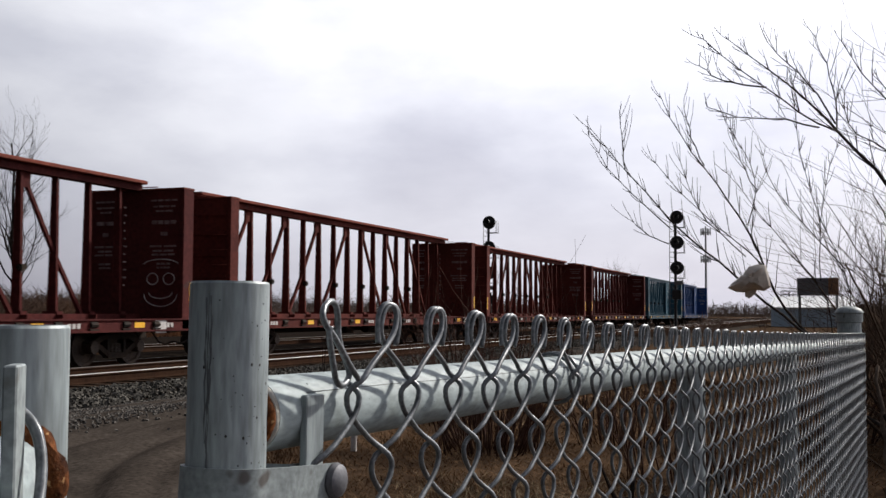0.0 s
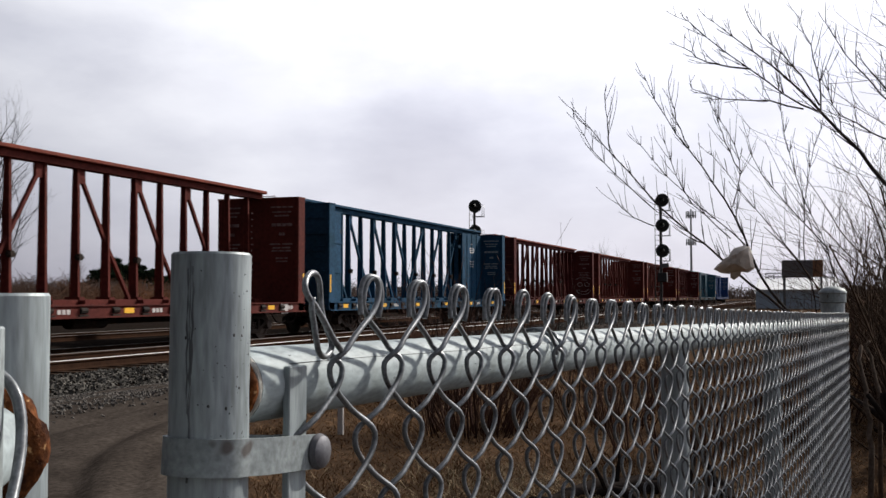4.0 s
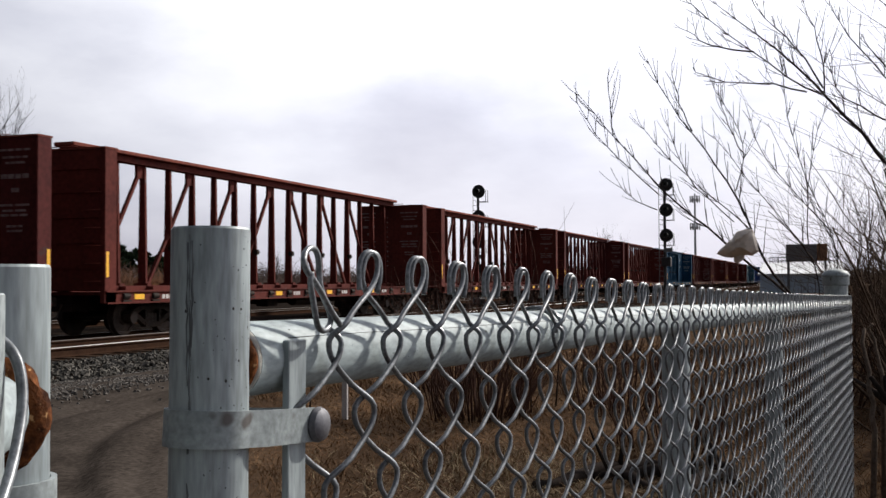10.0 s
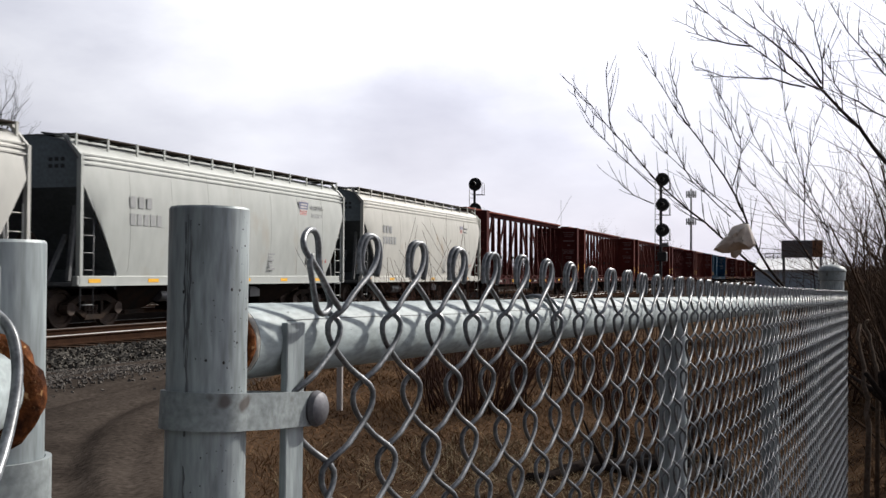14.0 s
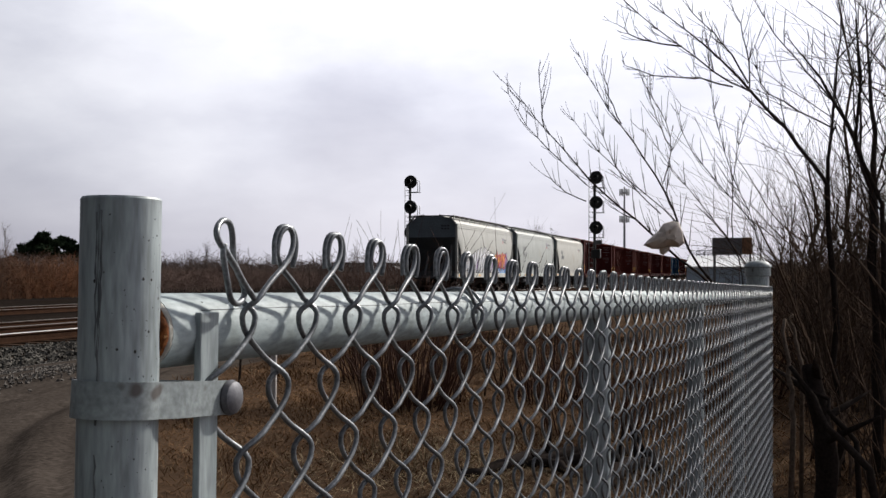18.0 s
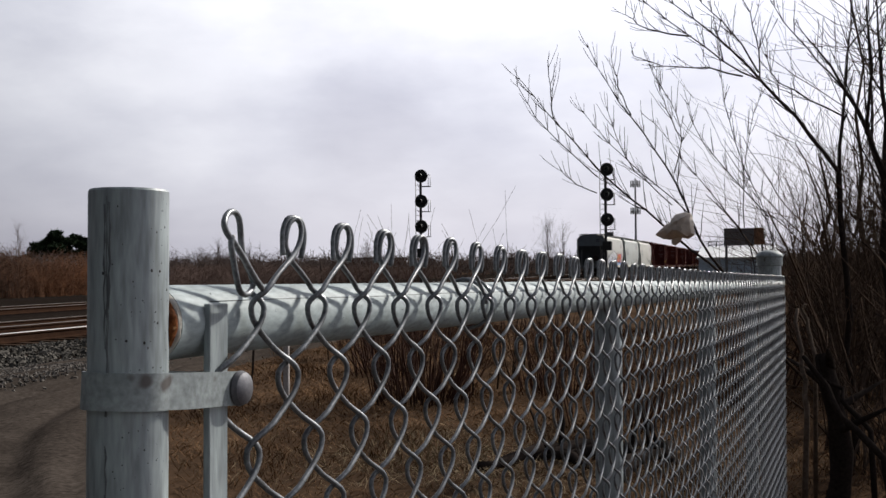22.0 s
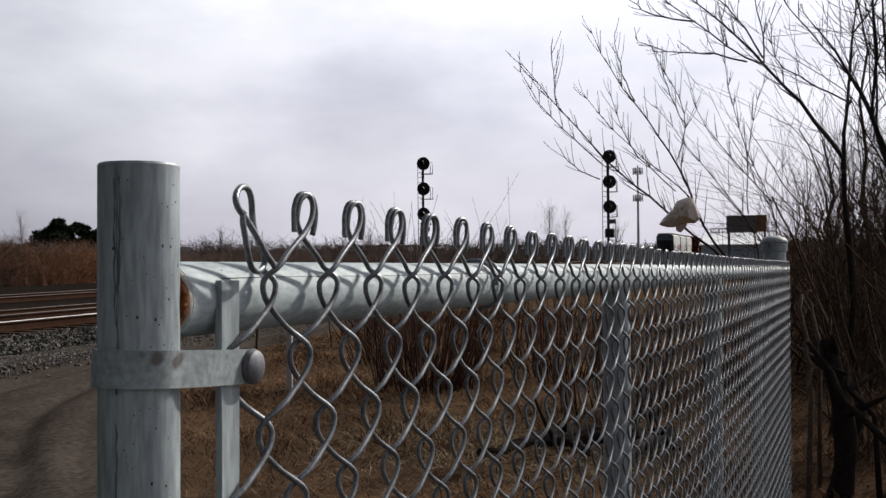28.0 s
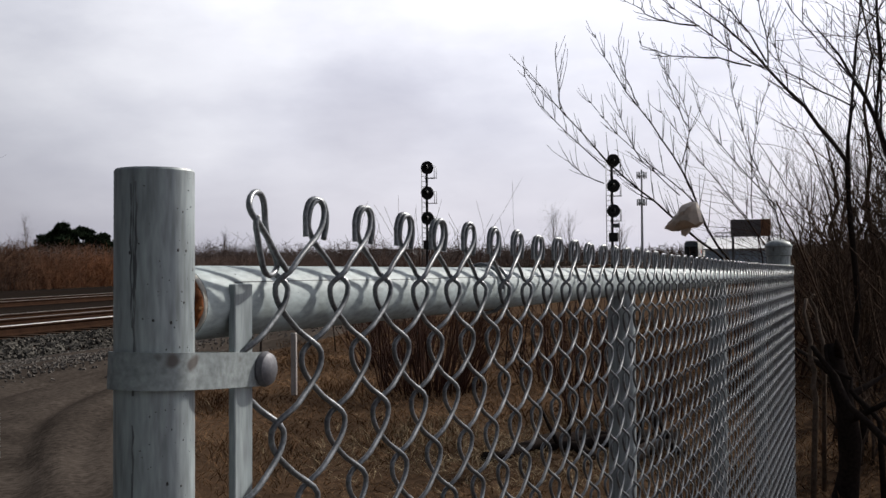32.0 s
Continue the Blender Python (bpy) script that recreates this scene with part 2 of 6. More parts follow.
HOPPER = mat("light_grey_hopper_paint", (0.425, 0.425, 0.395), 0.6, 0.0, 0.11, 0.4, 0.02, (0.36, 0.355, 0.325), 3, stretch=(1, 1, 0.5), spot=(0.40, 0.38, 0.33), spot_at=0.64)
HOPPER_DK = mat("dark_hopper_end", (0.115, 0.12, 0.125), 0.65, 0.0, 0.3, 1.5, 0.05, (0.07, 0.07, 0.072), 12)
UNDER = mat("running_gear_grime", (0.022, 0.019, 0.017), 0.8, 0.2, 0.4, 3, 0.2, (0.05, 0.03, 0.02), 20)
WHEEL = mat("wheel_steel", (0.045, 0.033, 0.027), 0.7, 0.5, 0.4, 4, 0.1, (0.08, 0.05, 0.035), 20)
YELLOW = mat("yellow_reflector", (0.85, 0.45, 0.02), 0.4, 0.0, 0.1, 8, 0.0)
WHITE_R = mat("dirty_white_stencil", (0.55, 0.52, 0.50), 0.6, 0.0, 0.3, 6, 0.0)
DIM_STENCIL = mat("worn_stencil_paint", (0.26, 0.20, 0.19), 0.7, 0.0, 0.5, 5, 0.0, (0.12, 0.06, 0.055), 30)
GREY_T2 = mat("faded_grey_stencil", (0.30, 0.31, 0.31), 0.6, 0.0, 0.2, 6, 0.0)
GREY_T = mat("grey_stencil", (0.13, 0.14, 0.15), 0.6, 0.0, 0.2, 6, 0.0)
BLACK = mat("signal_black", (0.012, 0.012, 0.013), 0.5, 0.0, 0.3, 5, 0.0)
LENS = mat("dark_lens", (0.02, 0.02, 0.025), 0.12, 0.0, 0.1, 5, 0.0)
SILVER = mat("weathered_aluminium", (0.16, 0.165, 0.17), 0.5, 0.5, 0.3, 4, 0.0)
RAIL_SIDE = mat("rusty_rail_side", (0.042, 0.023, 0.015), 0.9, 0.0, 0.35, 4, 0.1, (0.024, 0.014, 0.010), 40)
RAIL_DULL = mat("dull_rail_head", (0.080, 0.060, 0.048), 0.6, 0.2, 0.3, 4, 0.0)
RAIL_TOP = mat("polished_rail_head", (0.55, 0.52, 0.49), 0.35, 0.9, 0.1, 4, 0.0)
TIE = mat("old_wooden_tie", (0.050, 0.033, 0.024), 0.9, 0.0, 0.4, 3, 0.4, (0.03, 0.021, 0.016), 40, stretch=(0.3, 1, 1), rnd=0.25)

# ---- mesh helpers ----
def part(name, bm, material, parent=None, label="", m=None, smooth=False):
    """Links a bmesh (or a ready mesh) as one object under parent."""
    if isinstance(bm, bmesh.types.BMesh):
        me = bpy.data.meshes.new(name)
        bm.to_mesh(me)
        bm.free()
    else:
        me = bm
    if material and not me.materials:
        me.materials.append(material)
    if smooth:
        me.polygons.foreach_set("use_smooth", [True] * len(me.polygons))
        me.set_sharp_from_angle(angle=radians(32))
    ob = new(name, me)
    if parent:
        ob.parent = parent
    if m is not None:
        ob.matrix_basis = m
    if label:
        ob["label"] = label
    return ob


def thing(name, m, label, category, group="", kind=""):
    ob = new(name)
    ob.empty_display_size = 0.2
    ob.matrix_basis = m
    return tagged(ob, label, category, group, kind)


def box(bm, x0, x1, y0, y1, z0, z1, bevel=0.0):
    v = bmesh.ops.create_cube(bm, size=1.0, matrix=Matrix.Translation(((x0 + x1) / 2, (y0 + y1) / 2, (z0 + z1) / 2)) @ Matrix.Diagonal((x1 - x0, y1 - y0, z1 - z0, 1)))["verts"]
    if bevel:
        es = {e for q in v for e in q.link_edges}
        bmesh.ops.bevel(bm, geom=list(es), offset=bevel, segments=1, affect="EDGES")
    return bm


def boxed(*a, bevel=0.0):
    return box(bmesh.new(), *a, bevel=bevel)


def beam(bm, a, b, w, d, up=(1, 0, 0)):
    """A square bar from a to b, w wide across up, d deep along up."""
    a, b = Vector(a), Vector(b)
    z = (b - a).normalized()
    x = Vector(up)
    x = (x - z * x.dot(z)).normalized()
    y = z.cross(x)
    m = Matrix((x, y, z)).transposed().to_4x4()
    m.translation = (a + b) / 2
    bmesh.ops.create_cube(bm, size=1.0, matrix=m @ Matrix.Diagonal((d, w, (b - a).length, 1)))
    return bm


def cyl(bm, a, b, r, r2=None, n=16, caps=True):
    a, b = Vector(a), Vector(b)
    q = (b - a).to_track_quat("Z", "Y").to_matrix().to_4x4()
    q.translation = (a + b) / 2
    bmesh.ops.create_cone(bm, cap_ends=caps, segments=n, radius1=r, radius2=r if r2 is None else r2, depth=(b - a).length, matrix=q)
    return bm


def lathe(bm, prof, n=32, m=Matrix()):
    """prof: (radius, height) from bottom to top, turned about z."""
    rings = []
    for r, z in prof:
        if r < 1e-6:
            rings.append([bm.verts.new(m @ Vector((0, 0, z)))])
        else:
            rings.append([bm.verts.new(m @ Vector((r * math.cos(2 * math.pi * i / n), r * math.sin(2 * math.pi * i / n), z))) for i in range(n)])
    for a, b in zip(rings, rings[1:]):
        for i in range(n):
            j = (i + 1) % n
            if len(a) == 1 and len(b) > 1:
                bm.faces.new((a[0], b[i], b[j]))
            elif len(b) == 1 and len(a) > 1:
                bm.faces.new((a[i], a[j], b[0]))
            elif len(a) > 1:
                bm.faces.new((a[i], a[j], b[j], b[i]))
    return bm


def prism(bm, outline, y0, y1):
    """A closed outline of (x, z) pushed from y0 to y1."""
    a = [bm.verts.new((x, y0, z)) for x, z in outline]
    b = [bm.verts.new((x, y1, z)) for x, z in outline]
    n = len(outline)
    bm.faces.new(a)
    bm.faces.new(b[::-1])
    for i in range(n):
        j = (i + 1) % n
        bm.faces.new((a[j], a[i], b[i], b[j]))
    bmesh.ops.recalc_face_normals(bm, faces=bm.faces)
    return bm


class Tubes:
    """Gathers tapered tubes into one mesh."""

    def __init__(self):
        self.v, self.f, self.n = [], [], 0

    def curve(self, pts, rad, sides=8, k=5):
        """A smooth tube through the points."""
        p = np.asarray(pts, float)
        q = np.concatenate([[2 * p[0] - p[1]], p, [2 * p[-1] - p[-2]]])
        out = []
        for i in range(1, len(q) - 2):
            for j in range(k):
                u = j / k
                out.append(0.5 * (2 * q[i] + (q[i + 1] - q[i - 1]) * u + (2 * q[i - 1] - 5 * q[i] + 4 * q[i + 1] - q[i + 2]) * u * u + (3 * q[i] - q[i - 1] - 3 * q[i + 1] + q[i + 2]) * u ** 3))
        return self.add(out + [p[-1]], rad, sides)

    def add(self, pts, rad, sides=5):
        p = np.asarray(pts, float)
        r = np.broadcast_to(np.asarray(rad, float), (len(p),))
        t = np.empty_like(p)
        t[1:-1] = p[2:] - p[:-2]
        t[0], t[-1] = p[1] - p[0], p[-1] - p[-2]
        t /= np.sqrt((t * t).sum(1))[:, None] + 1e-12
        ref = np.array((0.0, 0.0, 1.0)) if abs(t[0, 2]) < 0.9 else np.array((1.0, 0.0, 0.0))
        x = np.cross(t[0], ref)
        ang = np.arange(sides) * 2 * np.pi / sides
        xs = np.empty_like(p)
        for i in range(len(p)):
            x = x - t[i] * (x @ t[i])
            x /= math.sqrt(x @ x) + 1e-12
            xs[i] = x
        ys = np.cross(t, xs)
        self.v.append((p[:, None] + r[:, None, None] * (np.cos(ang)[:, None] * xs[:, None] + np.sin(ang)[:, None] * ys[:, None])).reshape(-1, 3))
        b = self.n
        for i in range(len(p) - 1):
            for k in range(sides):
                k2 = (k + 1) % sides
                self.f.append((b + i * sides + k, b + i * sides + k2, b + (i + 1) * sides + k2, b + (i + 1) * sides + k))
        if sides > 3:
            self.f.append(tuple(b + k for k in range(sides))[::-1])
            e = b + (len(p) - 1) * sides
            self.f.append(tuple(e + k for k in range(sides)))
        self.n += len(p) * sides
        return self

    def twigs(self, a, b, r0, r1):
        """Many straight three-sided twigs at once, from a to b (rows of points), tapering from r0 to r1."""
        a, b = np.asarray(a, float), np.asarray(b, float)
        t = b - a
        t /= np.linalg.norm(t, axis=1)[:, None] + 1e-9
        x = np.cross(t, np.array((0.31, 0.87, 0.38)))
        x /= np.linalg.norm(x, axis=1)[:, None] + 1e-9
        y = np.cross(t, x)
        rows = []
        for p, r in ((a, r0), (b, r1)):
            for k in range(3):
                g = 2 * math.pi * k / 3
                rows.append(p + np.asarray(r)[:, None] * (math.cos(g) * x + math.sin(g) * y))
        self.v.append(np.stack(rows, 1).reshape(-1, 3))
        o = self.n + 6 * np.arange(len(a))[:, None]
        for q in ((0, 1, 4, 3), (1, 2, 5, 4), (2, 0, 3, 5)):
            self.f.extend(map(tuple, (o + np.array(q)).tolist()))
        self.n += 6 * len(a)
        return self

    def mesh(self, name, smooth=True):
        me = bpy.data.meshes.new(name)
        me.from_pydata(np.concatenate(self.v).tolist(), [], self.f)
        if smooth:
            me.polygons.foreach_set("use_smooth", [True] * len(me.polygons))
        return me


# ---- levels of the place ----
GROUND = 0.38
NEAR_RAIL, NEAR_TOP = -12.4, 0.654      # nearer rail of the near track, and its head's height
TRAIN_RAIL, TRAIN_TOP = -16.7, 0.439
FAR_RAIL, FAR_TOP = -21.9, 0.56
GAUGE = 1.505                           # between the heads' centres


# ---- ground ----
def ground_material():
    m = mat("dry_ground", (0.085, 0.054, 0.034), 0.95, 0, 0.5, 0.9, 0.5, (0.040, 0.026, 0.018), 14)
    return m


GROUND_MAT = ground_material()
DIRT = mat("packed_dirt", (0.058, 0.048, 0.041), 0.95, 0, 0.5, 1.1, 0.8, (0.030, 0.0245, 0.021), 26, stretch=(1.5, 0.5, 1))
GRAVEL = mat("ballast_bed", (0.021, 0.0165, 0.014), 0.95, 0, 0.5, 6, 0.9, (0.012, 0.0095, 0.008), 18)
STONE_PALE = mat("pale_crushed_stone", (0.155, 0.142, 0.130), 0.9, 0, 0.4, 9, 0.3, (0.085, 0.076, 0.068), 40)
GRAVEL_BROWN = mat("rust_stained_ballast", (0.021, 0.0135, 0.010), 0.95, 0, 0.4, 4, 0.8, (0.012, 0.008, 0.0065), 18)
STONE = mat("ballast_stone", (0.125, 0.117, 0.104), 0.9, 0, 0.5, 9, 0.3, (0.040, 0.036, 0.032), 40)


def lift(x, y):
    z = 0.05 * noise.noise((x * 0.25, y * 0.25, 3.0)) + 0.02 * noise.noise((x * 0.9, y * 0.9, 7.0))
    if -26.0 < x < -10.3:
        return GROUND - 0.25        # cut below the ballast
    if x <= -9.5:
        return GROUND + 0.2 * z
    u = max(0.0, min(1.0, (x - 0.6) / 6.0)) * max(0.0, min(1.0, (y - 4.5) / 3.0))      # a low bank under the thicket
    return GROUND + z * min(1.0, max(0.2, (x + 9.5) / 3.0)) + 1.7 * u * u * (3 - 2 * u)


def make_ground():
    xs = [-3000, -800, -300, -120, -60, -34] + [-28 + 0.8 * i for i in range(54)] + [18, 24, 40, 90, 300, 900, 3000]
    ys = [-1500, -300, -60, -20, -8] + [-4 + 0.9 * i for i in range(60)] + [55, 62, 75, 100, 160, 300, 700, 1500, 3500]
    v = [(x, y, lift(x, y)) for y in ys for x in xs]
    n = len(xs)
    f = [(j * n + i, j * n + i + 1, (j + 1) * n + i + 1, (j + 1) * n + i) for j in range(len(ys) - 1) for i in range(n - 1)]
    me = bpy.data.meshes.new("ground")
    me.from_pydata(v, [], f)
    me.polygons.foreach_set("use_smooth", [True] * len(f))
    tagged(part("ground", me, GROUND_MAT), "flat ground of matted dry brown grass", "ground", kind="structure")
    # the dirt track beside the line, with ruts that swing towards the gate
    ys = [-6 + 0.22 * i for i in range(130)] + [23 + 0.8 * i for i in range(60)] + [75, 90, 110, 140]
    v, n = [], 90
    for y in ys:
        x1 = road_edge(y) + 0.25 * noise.noise((y * 0.5, 1.0, 0.0))
        for i in range(n):
            u = i / (n - 1)
            x = -9.75 + (x1 + 9.75) * u
            rut = sum(-0.034 * math.exp(-(((u - c + 0.03 * noise.noise((y * 0.3, c * 9, 2))) / 0.022) ** 2)) + 0.022 * math.exp(-(((u - c - 0.05) / 0.03) ** 2)) for c in (0.24, 0.47, 0.62, 0.80, 0.90))
            edge = min(1.0, 9 * min(u, 1 - u))
            v.append((x, y, GROUND - 0.05 + edge * (0.125 + rut + 0.03 * noise.noise((x * 1.1, y * 0.7, 5)) + 0.014 * noise.noise((x * 4, y * 3, 5)))))
    f = [(j * n + i, j * n + i + 1, (j + 1) * n + i + 1, (j + 1) * n + i) for j in range(len(ys) - 1) for i in range(n - 1)]
    me = bpy.data.meshes.new("road")
    me.from_pydata(v, [], f)
    me.polygons.foreach_set("use_smooth", [True] * len(f))
    tagged(part("road", me, DIRT), "rutted grey-brown dirt service track beside the railway", "road", kind="structure")


def road_edge(y):
    """Where the dirt ends and the grass starts."""
    return float(np.interp(y, (-6, 0, 3, 5.5, 7.5, 10, 13, 20, 40), (4.5, 1.4, -1.2, -3.1, -4.7, -5.8, -6.8, -7.5, -7.9)))


def bed(name, outline, y0, y1, material, label):
    tagged(part(name, prism(bmesh.new(), outline, y0, y1), material), label, "ballast", kind="structure")


RAIL_OUT = [(-0.075, 0.0), (0.075, 0.0), (0.075, 0.015), (0.02, 0.035), (0.012, 0.12), (0.036, 0.135), (0.036, 0.168), (-0.036, 0.168), (-0.036, 0.135), (-0.012, 0.12), (-0.02, 0.035), (-0.075, 0.015)]


def track(x_near, top, name, ties, label):
    """Two rails on ties. x_near: the rail nearest the road; the other lies beyond it."""
    for k in range(2):
        x = x_near - k * GAUGE
        r = thing("rail", pose(x, 0, top - 0.172), ("rusty steel rail with a polished head, " if k == 0 and ties > 100 else "rusty steel rail with a dull head, ") + label, "rail", "rails of the " + name)
        part("rail_body", prism(bmesh.new(), RAIL_OUT, -60, 900), RAIL_SIDE, r)
        part("rail_head", boxed(-0.0385, 0.0385, -60, 900, 0.156, 0.172, bevel=0.005), RAIL_TOP if k == 0 and ties > 100 else RAIL_DULL, r, "polished running surface")
    me = bpy.data.meshes.new("tie")
    bm = boxed(-1.3, 1.3, -0.115, 0.115, -0.17, 0.0, bevel=0.012)
    bm.to_mesh(me)
    bm.free()
    if ties:
        t = thing("track_ties", pose(x_near - GAUGE / 2, 0, top - 0.172), "weathered wooden ties under the " + name, "ties", kind="structure")
        for i in range(ties):
            y = 2 + 0.52 * i
            part("tie", me, TIE, t, m=pose(random.uniform(-0.04, 0.04), y, random.uniform(-0.006, 0.0), 0, 0, random.uniform(-1.2, 1.2)))


def make_tracks():
    b0, b1 = NEAR_TOP - 0.22, TRAIN_TOP - 0.21
    xn = NEAR_RAIL
    # near ballast shoulder, then down to the train's track, then the far one
    bed("ballast_shoulder", [(xn + 2.75, GROUND - 0.3), (xn + 2.75, GROUND + 0.0), (xn + 1.0, b0 + 0.02), (xn - 2.6, b0 + 0.02), (xn - 3.2, b1), (xn - 3.2, GROUND - 0.3)], -60, 900, GRAVEL_BROWN, "rust-stained ballast shoulder of the near track")
    bed("ballast_middle", [(xn - 3.2, GROUND - 0.3), (xn - 3.2, b1), (TRAIN_RAIL - 3.2, b1), (TRAIN_RAIL - 3.2, GROUND - 0.3)], -60, 900, GRAVEL, "dark ballast bed of the middle track")
    b2 = FAR_TOP - 0.2
    bed("ballast_far", [(TRAIN_RAIL - 3.2, GROUND - 0.3), (TRAIN_RAIL - 3.2, b1), (FAR_RAIL + 1.4, b2), (FAR_RAIL - 3.0, b2), (FAR_RAIL - 4.6, GROUND - 0.1), (FAR_RAIL - 4.6, GROUND - 0.3)], -60, 900, GRAVEL, "ballast bed of the far track")
    bed("cinder_strip", [(FAR_RAIL - 4.6, GROUND - 0.3), (FAR_RAIL - 4.6, GROUND + 0.03), (FAR_RAIL - 22, GROUND + 0.03), (FAR_RAIL - 22, GROUND - 0.3)], -60, 300, GRAVEL, "dark cinder strip beyond the far track")
    track(NEAR_RAIL, NEAR_TOP, "near track", 150, "on the near track")
    track(TRAIN_RAIL, TRAIN_TOP, "middle track", 60, "on the middle track")
    track(FAR_RAIL, FAR_TOP, "far track", 0, "on the far track")
    # loose crushed stone on the shoulder
    rng = np.random.default_rng(4)
    v, f = [], []
    cube = np.array([(x, y, z) for x in (-1, 1) for y in (-1, 1) for z in (-1, 1)], float)
    quads = [(0, 1, 3, 2), (4, 6, 7, 5), (0, 4, 5, 1), (2, 3, 7, 6), (0, 2, 6, 4), (1, 5, 7, 3)]
    for i in range(15000):
        y = 5 + 55 * rng.random() ** 1.6
        u = rng.random()
        x = xn + 3.1 - 2.5 * u
        z = GROUND + (b0 + 0.02 - GROUND) * max(0.0, min(1.0, (xn + 2.75 - x) / 1.75))
        if u < 0.16 and rng.random() < 0.6:
            continue
        q = Euler(rng.uniform(0, 6, 3)).to_matrix()
        s = np.array(rng.uniform(0.016, 0.042, 3))
        c = (cube * s * rng.uniform(0.6, 1.1, (8, 3))) @ np.array(q).T + (x, y, z + 0.012)
        b = len(v)
        v.extend(c.tolist())
        f.extend([tuple(b + k for k in w) for w in quads])
    me = bpy.data.meshes.new("ballast_stones")
    me.from_pydata(v, [], f)
    m = STONE
    nt = m.node_tree
    g = nt.nodes.new("ShaderNodeNewGeometry")
    hv = nt.nodes.new("ShaderNodeHueSaturation")
    mr = nt.nodes.new("ShaderNodeMapRange")
    mr.inputs[3].default_value, mr.inputs[4].default_value = 0.35, 1.5
    bs = nt.nodes["Principled BSDF"]
    src = bs.inputs["Base Color"].links[0].from_socket
    nt.links.new(g.outputs["Random Per Island"], mr.inputs[0])
    nt.links.new(mr.outputs[0], hv.inputs["Value"])
    nt.links.new(src, hv.inputs["Color"])
    nt.links.new(hv.outputs[0], bs.inputs["Base Color"])
    tagged(part("ballast_stones", me, m), "loose grey crushed ballast stones on the shoulder", "stones", kind="stuff")
    # finer pale stone spread from the toe of the shoulder into the track
    v, f = [], []
    for i in range(26000):
        y = 4 + 50 * rng.random() ** 1.7
        x = xn + 2.7 + abs(rng.normal(0, 0.75)) + 0.25 * noise.noise((y * 0.6, 4.0, 0.0))
        q = Euler(rng.uniform(0, 6, 3)).to_matrix()
        c = (cube * rng.uniform(0.008, 0.022, 3) * rng.uniform(0.6, 1.1, (8, 3))) @ np.array(q).T + (x, y, GROUND + 0.035 + 0.05 * min(1.0, max(0.0, x - xn - 2.7)))
        b = len(v)
        v.extend(c.tolist())
        f.extend([tuple(b + k for k in w) for w in quads])
    me = bpy.data.meshes.new("pale_stones")
    me.from_pydata(v, [], f)
    tagged(part("pale_stones", me, STONE_PALE), "pale crushed stone strewn beside the dirt track", "stones", kind="stuff")


make_ground()
make_tracks()

# ---- the gate of wire mesh ----
FENCE_O = Vector((-0.27627, 0.64457, 1.76901))      # top of a mesh loop near the free end of the leaf
FENCE_HEAD = 4.4                                    # degrees to the right of +y
PITCH, HALF = 0.074, 0.0435                         # width of a mesh diamond, half its height
FENCE = Matrix.Translation(FENCE_O) @ pose(0, 0, 0, 0, 0, -FENCE_HEAD) @ pose(0, 0, 0, -0.8)   # y along the leaf, x towards the open side, falling slightly
TUBE_R, RAIL_X, RAIL_Z = 0.0211, -0.027, -0.0635
LEAF = 4.86


def upright(m):
    """The same place, with z upright again."""
    return Matrix.Translation(m.translation) @ pose(0, 0, 0, 0, 0, -FENCE_HEAD)


def tube_bm(r, z0, z1, n=32, open_top=True, wall=0.0032):
    if open_top:
        return lathe(bmesh.new(), [(r, z0), (r, z1 - 0.0012), (r - 0.0008, z1), (r - wall + 0.0005, z1), (r - wall, z1 - 0.0012), (r - wall, z1 - 0.12), (0, z1 - 0.12)], n)
    return lathe(bmesh.new(), [(0, z0), (r, z0), (r, z1), (0, z1)], n)


